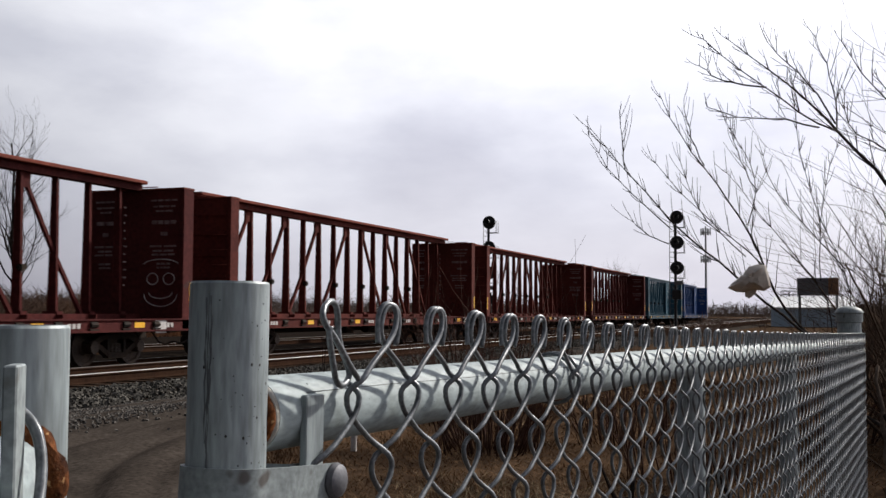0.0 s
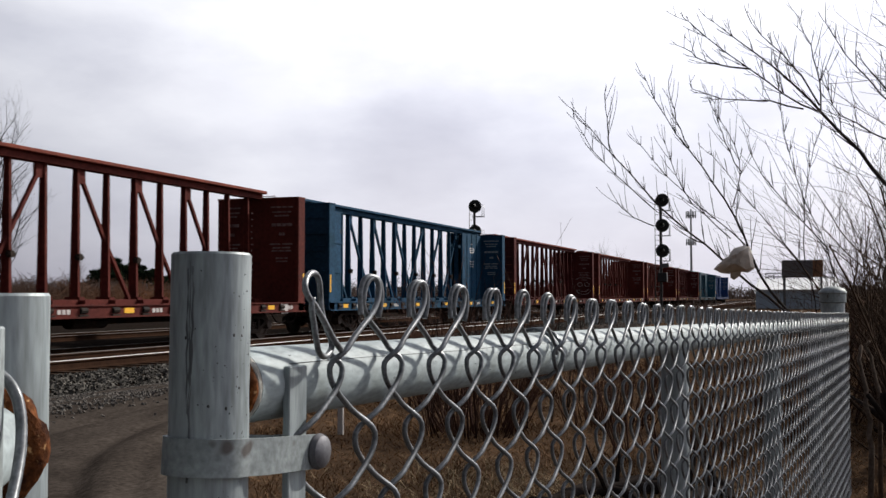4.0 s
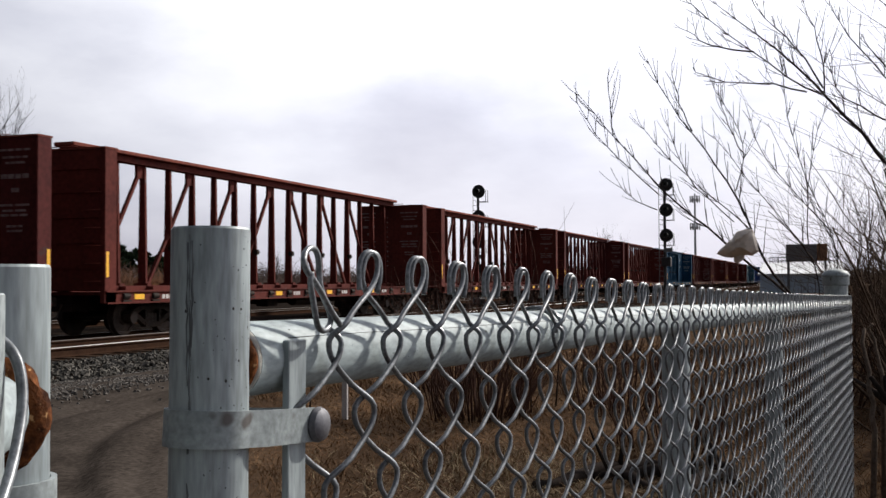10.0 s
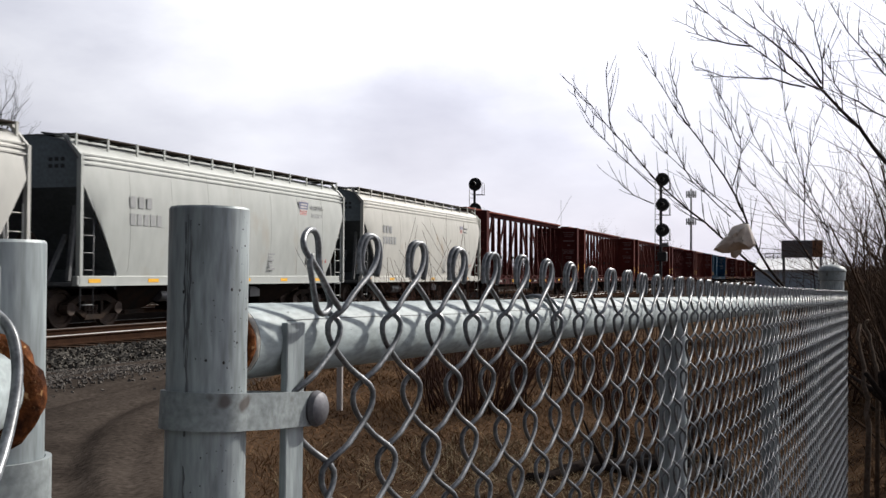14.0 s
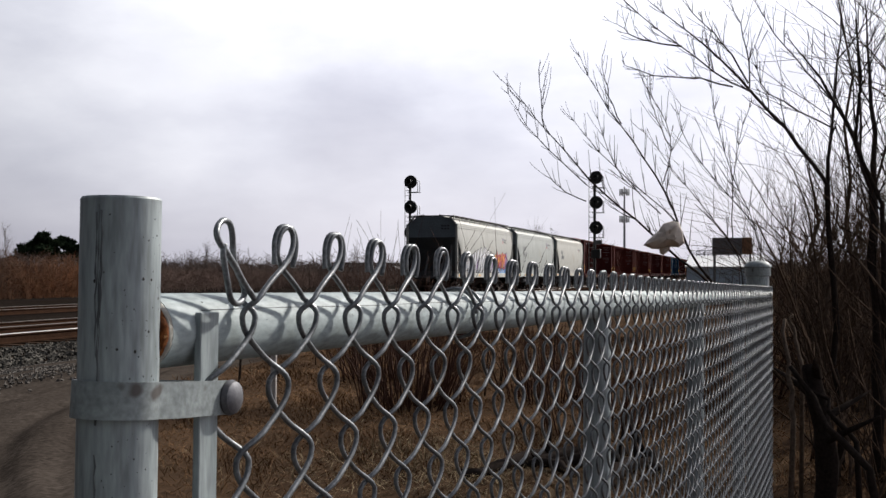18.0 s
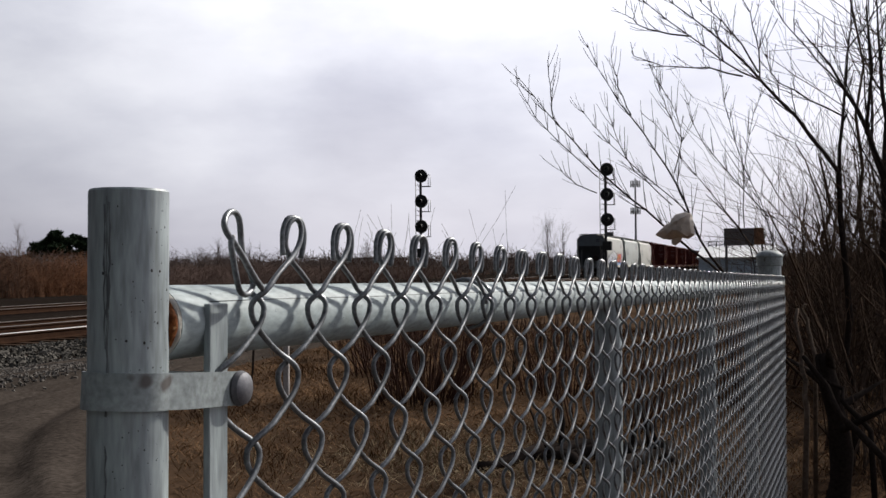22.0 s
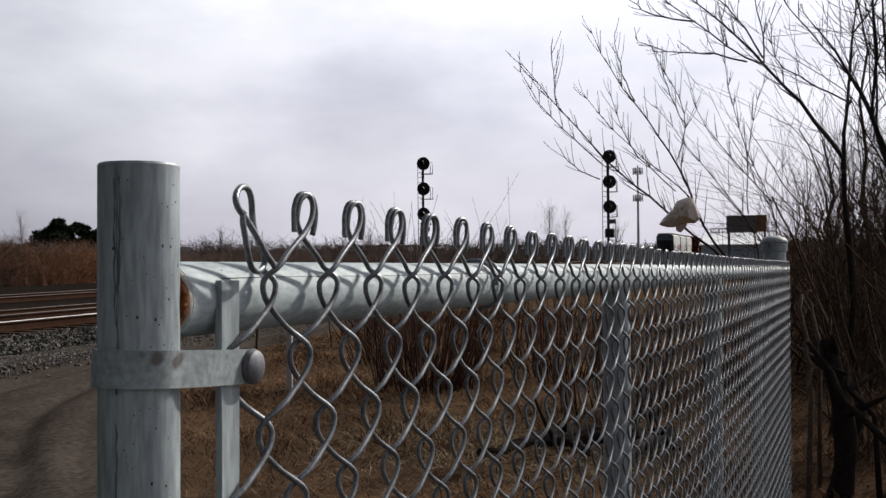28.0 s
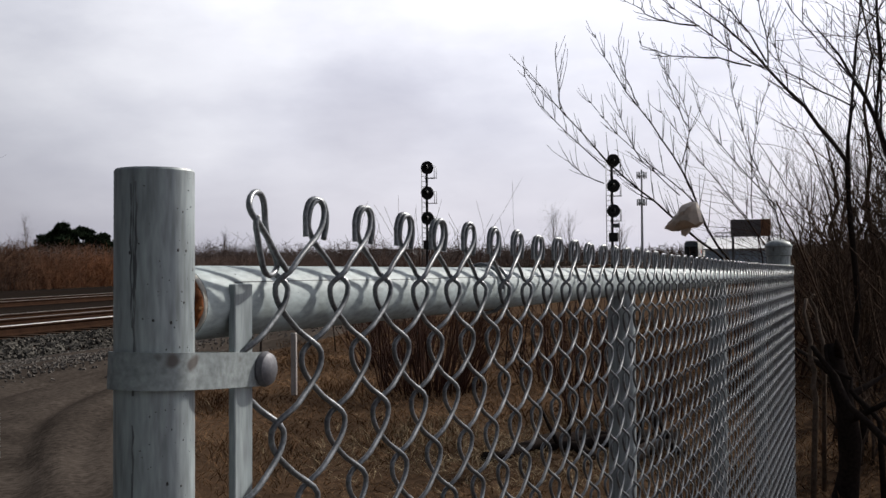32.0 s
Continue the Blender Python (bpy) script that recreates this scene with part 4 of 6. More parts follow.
def lumber_car(paint, bulk, label, panels):
    """Centre-partition lumber flat car, empty. Local y runs from its rear to its front; x is across; +x faces the road."""
    c = thing("lumber_car", pose(TRAIN_X, 0, TRAIN_TOP), label, "rail car", "cars of the freight train")
    L = CB_LEN
    # deck and side sills
    bm = boxed(-HALF_W + 0.16, HALF_W - 0.16, 0.1, L - 0.1, DECK - 0.1, DECK - 0.02)
    part("deck", bm, paint, c)
    for s in (-1, 1):
        x0, x1 = sorted((s * HALF_W, s * (HALF_W - 0.1)))
        bm = boxed(x0, x1, 0, L, SILL_B, DECK - 0.0, bevel=0.015)
        box(bm, min(x0, x0 + s * 0.06), max(x1, x1 + s * 0.06), 0.02, L - 0.02, SILL_B - 0.015, SILL_B + 0.025)
        box(bm, min(x0, x0 + s * 0.04), max(x1, x1 + s * 0.04), 0.02, L - 0.02, DECK - 0.03, DECK + 0.004)
        part("side_sill", bm, paint, c)
    bm = boxed(-0.3, 0.3, 0.3, L - 0.3, 0.62, DECK - 0.1)
    for y in np.arange(3.2, L - 3, 1.6):
        beam(bm, (-HALF_W + 0.15, y, SILL_B + 0.1), (HALF_W - 0.15, y, SILL_B + 0.1), 0.12, 0.22, (0, 0, 1))
    part("centre_sill", bm, UNDER, c)
    part("brake_valve", boxed(0.4, 0.8, L * 0.42, L * 0.45, 0.55, 0.85), UNDER, c)
    part("air_reservoir", cyl(bmesh.new(), (0.75, L * 0.5, 0.72), (0.75, L * 0.56, 0.72), 0.18, n=12), UNDER, c)
    # top chord, with its flange
    part("top_chord", boxed(-0.30, 0.30, 0.35, L - 0.35, CB_TOP - 0.10, CB_TOP, bevel=0.02), bulk, c, "weathered top chord of the centre beam")
    part("chord_web", boxed(-0.16, 0.16, 0.4, L - 0.4, CB_TOP - 0.27, CB_TOP - 0.10), paint, c)
    part("bottom_chord", boxed(-0.2, 0.2, 0.4, L - 0.4, DECK - 0.02, DECK + 0.12), paint, c)
    # posts in pairs and braces between them
    n = 16
    step = (L - 2.4) / n
    ys = [1.2 + step * i for i in range(n + 1)]
    for i, y in enumerate(ys):
        bm = bmesh.new()
        prism(bm, [(-0.125, DECK), (0.125, DECK), (0.07, CB_TOP - 0.26), (-0.07, CB_TOP - 0.26)], y - 0.02, y + 0.02)
        for sx in (-1, 1):
            beam(bm, (sx * 0.12, y, DECK), (sx * 0.065, y, CB_TOP - 0.26), 0.085, 0.024)
        part("post", bm, paint, c)
        bm = boxed(-0.22, 0.22, y - 0.10, y + 0.10, DECK + 0.05, DECK + 0.18)
        box(bm, -0.4, 0.4, y - 0.11, y - 0.06, DECK + 0.004, DECK + 0.10)
        part("post_foot", bm, paint, c)
        if 1 < i < n - 1 and i % 2:
            part("strap_winder", box(cyl(bmesh.new(), (0.10, y - 0.10, 2.28), (0.10, y + 0.16, 2.28), 0.05, n=8), 0.05, 0.18, y - 0.06, y + 0.06, 2.20, 2.36), UNDER, c)
    mid = n / 2
    br = [i for i in range(1, n - 1) if i % 2 == 1]
    for i in br:
        s = (-1 if i < mid - 0.5 else 1) * (-1 if panels else 1)      # the panelled type braces the other way
        a, b = (ys[i], ys[i + 1]) if s > 0 else (ys[i + 1], ys[i])
        d = b - a
        bm = bmesh.new()
        lo = a + d * 1.0
        beam(bm, (0.0, a + 0.1 * d, CB_TOP - 0.38), (0.0, lo + 0.0 * d, CB_TOP - 0.38 - 1.7), 0.09, 0.09)
        beam(bm, (0.0, lo, CB_TOP - 2.08), (0.0, lo + 0.85 * d, DECK + 0.12), 0.09, 0.09)
        part("diagonal_brace", bm, paint, c)
        part("gusset", prism(bmesh.new(), [(-0.04, CB_TOP - 0.26), (0.04, CB_TOP - 0.26), (0.04, CB_TOP - 0.62), (-0.04, CB_TOP - 0.62)], min(a, a + 0.26 * d), max(a, a + 0.26 * d)), paint, c)
    # bulkheads at both ends
    for y0, s in ((0.0, 1), (L, -1)):
        bm = bmesh.new()
        y1 = y0 + s * 0.42
        ya, yb = sorted((y0, y1))
        box(bm, -HALF_W + 0.04, HALF_W - 0.04, ya, yb - 0.0, DECK, BULK_TOP - 0.04, bevel=0.02)
        part("bulkhead", bm, paint, c, "steel end bulkhead")
        for sx in (-1, 1):
            x0, x1 = sorted((sx * HALF_W, sx * (HALF_W - 0.14)))
            part("corner_post", boxed(x0, x1, ya - 0.02, yb + 0.02, SILL_B, BULK_TOP, bevel=0.015), paint, c)
        for zz in (1.7, 2.3, 2.9, 3.5, 4.05):
            yo = y0 - s * 0.035
            part("end_rib", boxed(-HALF_W + 0.15, HALF_W - 0.15, min(yo, y0), max(yo, y0), zz - 0.05, zz + 0.05), paint, c)
        part("top_plate", boxed(-HALF_W - 0.01, HALF_W + 0.01, ya - 0.03, yb + 0.03, BULK_TOP - 0.04, BULK_TOP + 0.004), bulk, c)
        # solid panels of the beam next to the bulkhead
        for sx in (-1, 1) if panels else ():
            x0, x1 = sorted((sx * 0.25, sx * 0.30))
            yy0, yy1 = sorted((y1, y0 + s * (1.25 + step * panels)))
            part("end_panel", boxed(x0, x1, yy0, yy1, DECK, CB_TOP - 0.26), paint, c, "solid end panel of the centre beam")
            for k in range(5):
                yr = yy0 + 0.05 + (yy1 - yy0 - 0.1) * k / 4
                part("panel_rib", boxed(min(x0, x1 + 0.0) - (0.03 if sx < 0 else -0.05), max(x0, x1) + (0.03 if sx > 0 else -0.05), yr - 0.03, yr + 0.03, DECK + 0.1, CB_TOP - 0.28), paint, c)
            for z in (2.2, 3.3):
                part("panel_rib", boxed(min(x0, x1) - (0.025 if sx < 0 else -0.05), max(x0, x1) + (0.025 if sx > 0 else -0.05), yy0, yy1, z - 0.03, z + 0.03), paint, c)
            if sx > 0:
                for z, w in ((3.95, 0.3), (3.72, 0.7), (3.62, 0.7), (3.52, 0.6), (3.05, 0.6), (2.92, 0.6), (2.8, 0.4)):
                    stencil(c, x1 + 0.004, (yy0 + yy1) / 2 - w / 2, (yy0 + yy1) / 2 + w / 2, z, z + 0.06, WHITE_R)
        # grab irons and ladder on the corner
        for q in range(6):
            z = 1.35 + 0.42 * q
            yq = y0 - s * 0.07
            t = Tubes().add([(HALF_W - 0.55, y0, z), (HALF_W - 0.55, yq, z), (HALF_W - 0.12, yq, z), (HALF_W - 0.12, y0, z)], 0.012, 5)
            part("grab_iron", t.mesh("grab_iron"), bulk, c)
        t = Tubes().add([(-0.6, y0 + s * 0.2, BULK_TOP - 0.02), (-0.6, y0 + s * 0.2, BULK_TOP + 0.07), (0.5, y0 + s * 0.2, BULK_TOP + 0.07), (0.5, y0 + s * 0.2, BULK_TOP - 0.02)], 0.014, 5)
        part("grab_iron", t.mesh("grab_iron"), bulk, c)
        coupler(c, y0, -s)
        truck(c, y0 + s * 2.55)
    # stake pockets, reflectors and stencils on the sill towards the road
    x = HALF_W + 0.004
    for i, y in enumerate(np.arange(0.8, L - 0.5, step)):
        part("winch", box(cyl(bmesh.new(), (HALF_W, y - 0.12, SILL_B + 0.16), (HALF_W, y + 0.12, SILL_B + 0.16), 0.075, n=8), HALF_W - 0.02, HALF_W + 0.05, y - 0.16, y + 0.16, SILL_B + 0.03, SILL_B + 0.07), UNDER, c)
        if i % 3 == 0:
            stencil(c, x, y + 0.35, y + 0.75, SILL_B + 0.08, SILL_B + 0.21, YELLOW, "reflector", "yellow reflective strip")
        elif i % 3 == 1:
            for q in range(3):
                stencil(c, x, y + 0.32 + 0.16 * q, y + 0.43 + 0.16 * q, SILL_B + 0.08, SILL_B + 0.19, WHITE_R)
    bm = boxed(x - 0.004, x + 0.006, L - 1.6, L - 1.15, SILL_B - 0.06, SILL_B + 0.26)
    part("placard", bm, WHITE_R, c, "white framed placard")
    part("reflector", boxed(HALF_W, HALF_W + 0.006, L - 0.13, L - 0.03, 1.45, 2.05), YELLOW, c, "yellow upright strip on the corner")
    part("reflector", boxed(HALF_W, HALF_W + 0.006, 0.03, 0.13, 1.45, 2.05), YELLOW, c, "yellow upright strip on the corner")
    # stencilled lines on the front bulkhead's road side panel
    rnd = random.Random(5)
    for y_face, s in ((L - 0.42, -1), (0.42, 1)):
        yq = y_face + s * 0.004
        for xc, wide in ((0.88, 0.42), (-0.95, 0.36)):
            for z, k in ((4.18, 1.0), (4.02, 0.9), (3.90, 0.6), (3.58, 0.9), (3.28, 0.3), (2.98, 1.0), (2.86, 0.8), (2.76, 1.0), (2.52, 0.5), (2.42, 0.5)):
                hgt = 0.05 if z not in (3.58, 3.28) else 0.10
                w, n_w = wide * k * rnd.uniform(0.85, 1.1), rnd.randint(2, 4)
                for q in range(n_w):        # one bar a word
                    a = xc - w + 2 * w * q / n_w
                    part("lettering", boxed(a, a + 1.7 * w / n_w, min(yq, yq + s * 0.006), max(yq, yq + s * 0.006), z, z + hgt), GREY_T2 if panels else DIM_STENCIL, c)
    # a column of small stencils on the beam's end post
    for q in range(11):
        stencil(c, 0.16, L - 1.16, L - 1.16 + rnd.uniform(0.06, 0.14), 3.95 - 0.2 * q, 3.99 - 0.2 * q, DIM_STENCIL)
    return c


def graffiti_face(c):
    """Chalk-white scrawl on the bulkhead facing back along the car, as plain loops."""
    t = Tubes()
    y = CB_LEN - 0.42 - 0.012
    def ring(cx, cz, rx, rz, a0=0, a1=2 * math.pi):
        t.add([(cx + rx * math.cos(a0 + (a1 - a0) * i / 18), y, cz + rz * math.sin(a0 + (a1 - a0) * i / 18)) for i in range(19)], 0.014, 4)
    ring(0.55, 2.15, 0.17, 0.15)
    ring(1.05, 2.15, 0.17, 0.15)
    ring(0.80, 1.75, 0.50, 0.32, math.pi, 2 * math.pi)
    ring(0.80, 1.80, 0.36, 0.16, math.pi, 2 * math.pi)
    ring(0.80, 2.50, 0.55, 0.16, 0.2, 2.9)
    part("chalk_scrawl", t.mesh("chalk_scrawl"), WHITE_R, c, "white chalk graffiti scrawl")


def hopper_section(y, L):
    """Half outline of the hopper body (x, z): bulging side, sloped roof."""
    return [(1.44, 1.02), (1.47, 1.30), (1.53, 1.95), (1.55, 2.6), (1.53, 3.25), (1.48, 3.72), (1.42, 4.00), (1.30, 4.17), (0.95, 4.36), (0.45, 4.46), (0.0, 4.48)]


def end_slope(z):
    return 1.35 * max(0.0, min(1.0, (3.35 - z) / 2.05))


def stencil_end(c, y, s, z):
    """Small reporting marks on the end sheet, as plain bars."""
    for q in range(3):
        part("number_bar", boxed(0.55 + 0.17 * q, 0.66 + 0.17 * q, y - 0.002, y + 0.002, z, z + 0.09), BLACK, c)


def hopper_car(label, art, paint, mark):
    """mark: the size of the shield and slogan."""
    c = thing("hopper_car", pose(TRAIN_X, 0, TRAIN_TOP), label, "rail car", "cars of the freight train")
    L = HP_LEN
    half = hopper_section(0, L)
    full = half + [(-x, z) for x, z in half[-2::-1]]
    # body shell: rounded in towards the ends above, open slope below
    bm = bmesh.new()
    ring = []
    F = L + 0.20        # front end of the body
    ys = [0.75, 1.0, 1.3, 1.7, 2.15] + [2.4 + (F - 4.05) * i / 10 for i in range(11)] + [F - 1.4, F - 0.95, F - 0.55, F - 0.25, F]
    for y in ys:
        e = min(y - 0.75, F - y)
        k = 1.0 - 0.02 * max(0.0, 1 - e / 0.5)
        ring.append([bm.verts.new((x * k, min(max(y, 0.75 + end_slope(z)), F - end_slope(z)), z)) for x, z in full])
    for a, b in zip(ring, ring[1:]):
        for i in range(len(full) - 1):
            bm.faces.new((a[i], a[i + 1], b[i + 1], b[i]))
    bmesh.ops.recalc_face_normals(bm, faces=bm.faces)
    part("body", bm, paint, c, "light grey curved hopper body with rust streaks", smooth=True)
    # ends: vertical upper sheet, slope sheet below
    for y0, s in ((0.75, 1), (F, -1)):
        bm = bmesh.new()
        up = [(x, z) for x, z in full if z >= 3.2]
        va = [bm.verts.new((x * 0.98, y0, z)) for x, z in up]
        bm.faces.new(va)
        part("end_sheet", bm, HOPPER_END, c, "dark blue-grey upper end sheet")
        for k in range(2):
            stencil_end(c, y0 - s * 0.006, s, 3.86 - 0.16 * k)
        bm = bmesh.new()
        q = [bm.verts.new(p) for p in ((1.49, y0 + s * 0.02, 3.30), (-1.49, y0 + s * 0.02, 3.30), (-1.45, y0 + s * 1.45, 1.15), (1.45, y0 + s * 1.45, 1.15))]
        bm.faces.new(q)
        q2 = [bm.verts.new((p.co.x, p.co.y - s * 0.02, p.co.z - 0.01)) for p in q]
        bm.faces.new(q2[::-1])
        for i in range(4):
            bm.faces.new((q[i], q[(i + 1) % 4], q2[(i + 1) % 4], q2[i]))
        bmesh.ops.recalc_face_normals(bm, faces=bm.faces)
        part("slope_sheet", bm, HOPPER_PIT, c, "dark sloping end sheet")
        for sx in (-1, 1):
            # side corner panel that narrows downwards and the corner post
            bm = bmesh.new()
            beam(bm, (sx * 1.45, y0 - s * 0.02, 1.0), (sx * 1.45, y0 - s * 0.02, 4.0), 0.10, 0.12)
            beam(bm, (sx * 1.44, y0 - s * 0.02, 3.98), (sx * 1.0, y0 - s * 0.02, 4.46), 0.08, 0.08)
            part("corner_post", bm, paint, c)
            bm = bmesh.new()
            beam(bm, (sx * 1.05, y0 + s * 0.1, 1.1), (sx * 1.05, y0 + s * 0.35, 3.0), 0.09, 0.09)
            beam(bm, (sx * 0.45, y0 + s * 0.1, 1.1), (sx * 0.45, y0 + s * 0.9, 2.4), 0.09, 0.09)
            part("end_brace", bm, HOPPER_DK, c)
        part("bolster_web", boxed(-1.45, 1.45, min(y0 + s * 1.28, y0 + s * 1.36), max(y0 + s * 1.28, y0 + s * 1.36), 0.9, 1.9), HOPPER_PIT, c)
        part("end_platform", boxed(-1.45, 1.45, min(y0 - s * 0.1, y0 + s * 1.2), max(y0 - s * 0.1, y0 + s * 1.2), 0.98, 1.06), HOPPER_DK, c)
        # ladders at the corners
        for sx in (1.42, -1.42):
            t = Tubes()
            for yq in (y0 + s * 0.06, y0 + s * 0.52):
                t.add([(sx, yq, 0.45), (sx, yq, 2.75)], 0.022, 5)
            for r in range(6):
                t.add([(sx, y0 + s * 0.06, 0.55 + 0.4 * r), (sx, y0 + s * 0.52, 0.55 + 0.4 * r)], 0.016, 5)
            # rear ladders and hand rails take the dark end colour, front ones the body paint
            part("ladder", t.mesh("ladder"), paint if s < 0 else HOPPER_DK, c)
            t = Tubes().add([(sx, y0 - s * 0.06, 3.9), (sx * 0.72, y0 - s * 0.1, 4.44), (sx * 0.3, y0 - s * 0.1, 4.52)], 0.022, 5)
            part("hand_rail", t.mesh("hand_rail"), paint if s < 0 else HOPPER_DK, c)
        for r in range(5):
            t = Tubes().add([(-1.3, y0 + s * 0.02, 1.1 + 0.3 * r), (-0.8, y0 + s * 0.02, 1.1 + 0.3 * r)], 0.014, 5)
            part("grab_iron", t.mesh("grab_iron"), HOPPER_DK, c)
        coupler(c, 0.05 if s > 0 else L - 0.05, -s)
        truck(c, 1.8 if s > 0 else L - 1.8)
    part("brake_wheel", cyl(bmesh.new(), (0.55, 0.02, 1.95), (0.55, 0.06, 1.95), 0.28, n=20), UNDER, c)
    # side sills and long seams
    for sx in (-1, 1):
        x0, x1 = sorted((sx * 1.50, sx * 1.36))
        bm = boxed(x0, x1, 0.6, L - 0.1, 1.0, 1.22, bevel=0.015)
        box(bm, min(x0, x0 + sx * 0.05), max(x1, x1 + sx * 0.05), 0.6, L - 0.1, 0.985, 1.015)
        part("side_sill", bm, paint, c)
        for z, x in ((3.80, 1.475), (3.92, 1.45), (4.02, 1.42)):
            part("seam_rail", boxed(sx * x - 0.014, sx * x + 0.014, 0.8, F - 0.03, z - 0.020, z + 0.020), paint, c)
    # hopper bottoms
    nb = 3
    for i in range(nb):
        yc = L * (i + 0.5) / nb * 0.72 + L * 0.14
        bm = bmesh.new()
        w = L * 0.12
        for a, b in (((-1.4, yc - w, 1.05), 0), ):
            top = [bm.verts.new(p) for p in ((-1.4, yc - w, 1.1), (1.4, yc - w, 1.1), (1.4, yc + w, 1.1), (-1.4, yc + w, 1.1))]
            bot = [bm.verts.new(p) for p in ((-0.6, yc - 0.35, 0.34), (0.6, yc - 0.35, 0.34), (0.6, yc + 0.35, 0.34), (-0.6, yc + 0.35, 0.34))]
            for k in range(4):
                bm.faces.new((top[k], top[(k + 1) % 4], bot[(k + 1) % 4], bot[k]))
            bm.faces.new(bot)
        bmesh.ops.recalc_face_normals(bm, faces=bm.faces)
        part("hopper_bottom", bm, UNDER, c)
        part("outlet_gate", boxed(-0.75, 0.75, yc - 0.42, yc + 0.42, 0.26, 0.36), UNDER, c)
    part("brake_valve", boxed(0.7, 1.1, L * 0.62, L * 0.66, 0.6, 0.9), SILVER, c)
    part("air_reservoir", cyl(bmesh.new(), (1.0, L * 0.3, 0.72), (1.0, L * 0.36, 0.72), 0.17, n=12), SILVER, c)
    # running boards on the roof with brackets
    for sx in (-1, 1):
        bm = boxed(sx * 0.98 - 0.28, sx * 0.98 + 0.28, 0.75, F, 4.46, 4.49)
        part("running_board", bm, GRATING, c, "roof running board of metal grating")
        for i in range(13):
            y = 0.8 + (F - 0.9) * i / 12
            bm = bmesh.new()
            beam(bm, (sx * 1.27, y, 4.14), (sx * 1.27, y, 4.50), 0.075, 0.03)
            beam(bm, (sx * 0.7, y, 4.45), (sx * 1.27, y, 4.45), 0.05, 0.03, (0, 0, 1))
            part("bracket", bm, paint, c)
    part("roof_hatch", boxed(-0.45, 0.45, 1.6, L - 1.6, 4.40, 4.53, bevel=0.03), paint, c, "long trough hatch cover")
    for yy in (0.98, F - 0.22):
        part("crossover_board", boxed(-1.05, 1.05, yy - 0.25, yy + 0.25, 4.47, 4.50), HOPPER_DK, c)
    # shield mark, slogan and stencils on the road side; y falls as one reads, so text faces +x
    x = 1.556

    def words(s, y, z, h, material=GREY_T):
        cu = bpy.data.curves.new("slogan", "FONT")
        cu.body, cu.size, cu.extrude, cu.align_x = s, h, 0.003, "LEFT"
        ob = new("slogan_text", cu)
        dg = bpy.context.evaluated_depsgraph_get()
        me = bpy.data.meshes.new_from_object(ob.evaluated_get(dg))
        bpy.data.objects.remove(ob)
        return part("lettering", me, material, c, m=pose(x - 0.024, y, z, 90, 0, 90))

    yb = L - 2.45
    zm = 3.36
    words("BUILDING", yb, zm + 0.04 * mark, 0.21 * mark, GREY_T2)
    words("AMERICA", yb, zm - 0.24 * mark, 0.21 * mark, GREY_T2)
    ys = yb - 0.52 * mark
    bm = bmesh.new()
    prism(bm, [(-0.08, -0.52), (-0.27, -0.36), (-0.29, 0.0), (-0.36, 0.26), (-0.15, 0.31), (0.15, 0.31), (0.36, 0.26), (0.29, 0.0), (0.27, -0.36), (0.08, -0.52)], -0.003, 0.003)
    sh = part("shield", bm, WHITE_R, c, "faded shield mark with blue band and red stripes", pose(1.527, ys, zm, 0, 0, 90) @ Matrix.Diagonal((mark, 1, mark, 1)))
    part("shield_band", prism(bmesh.new(), [(-0.28, 0.02), (-0.33, 0.25), (0.33, 0.25), (0.28, 0.02)], -0.005, 0.005), SHIELD_B, sh)
    for q in range(2):
        part("shield_bar", boxed(-0.22, 0.22, -0.006, 0.006, 0.06 + 0.09 * q, 0.11 + 0.09 * q), WHITE_R, sh)
    for q in range(7):
        part("shield_stripe", boxed(-0.25 + q * 0.072, -0.25 + q * 0.072 + 0.042, -0.005, 0.005, -0.48 + 0.14 * abs(q - 3) / 3, -0.01), SHIELD_R, sh)
    for q in range(0 if art else 3):
        stencil(c, x, 2.5 + 0.34 * q, 2.72 + 0.34 * q, 2.88, 3.16, GREY_T2, "number_bar")
    for q in range(0 if art else 5):
        stencil(c, x, 2.5 + 0.28 * q, 2.70 + 0.28 * q, 2.46, 2.74, GREY_T2, "number_bar")
    rnd = random.Random(8)
    for q in range(7):
        stencil(c, x - 0.03, L - 5.3, L - 5.3 + rnd.uniform(0.2, 0.4), 1.95 - 0.09 * q, 2.0 - 0.09 * q, GREY_T2)
    for yy, zz, hh in ((L - 2.55, 1.62, 0.36),):
        part("placard", boxed(-0.004, 0.004, -0.20, 0.20, 0, hh, bevel=0.001), BLACK, c, "black and white placard", pose(x - 0.03, yy, zz))
        for k in range(2):
            for j in range(2):
                part("placard_square", boxed(-0.003, 0.003, -0.17 + 0.18 * k, -0.03 + 0.18 * k, 0.03 + 0.16 * j, 0.15 + 0.16 * j), WHITE_R if (k + j) % 2 else GREY_T2, c, m=pose(x - 0.025, yy, zz))
    for q in range(4):
        stencil(c, x - 0.035, L - 1.9, L - 1.9 + rnd.uniform(0.2, 0.35), 1.75 - 0.1 * q, 1.81 - 0.1 * q, GREY_T)
    for yy in np.arange(1.0, L, 2.35):
        stencil(c, 1.503, yy, yy + 0.45, 1.06, 1.15, YELLOW, "reflector", "yellow reflective strip")
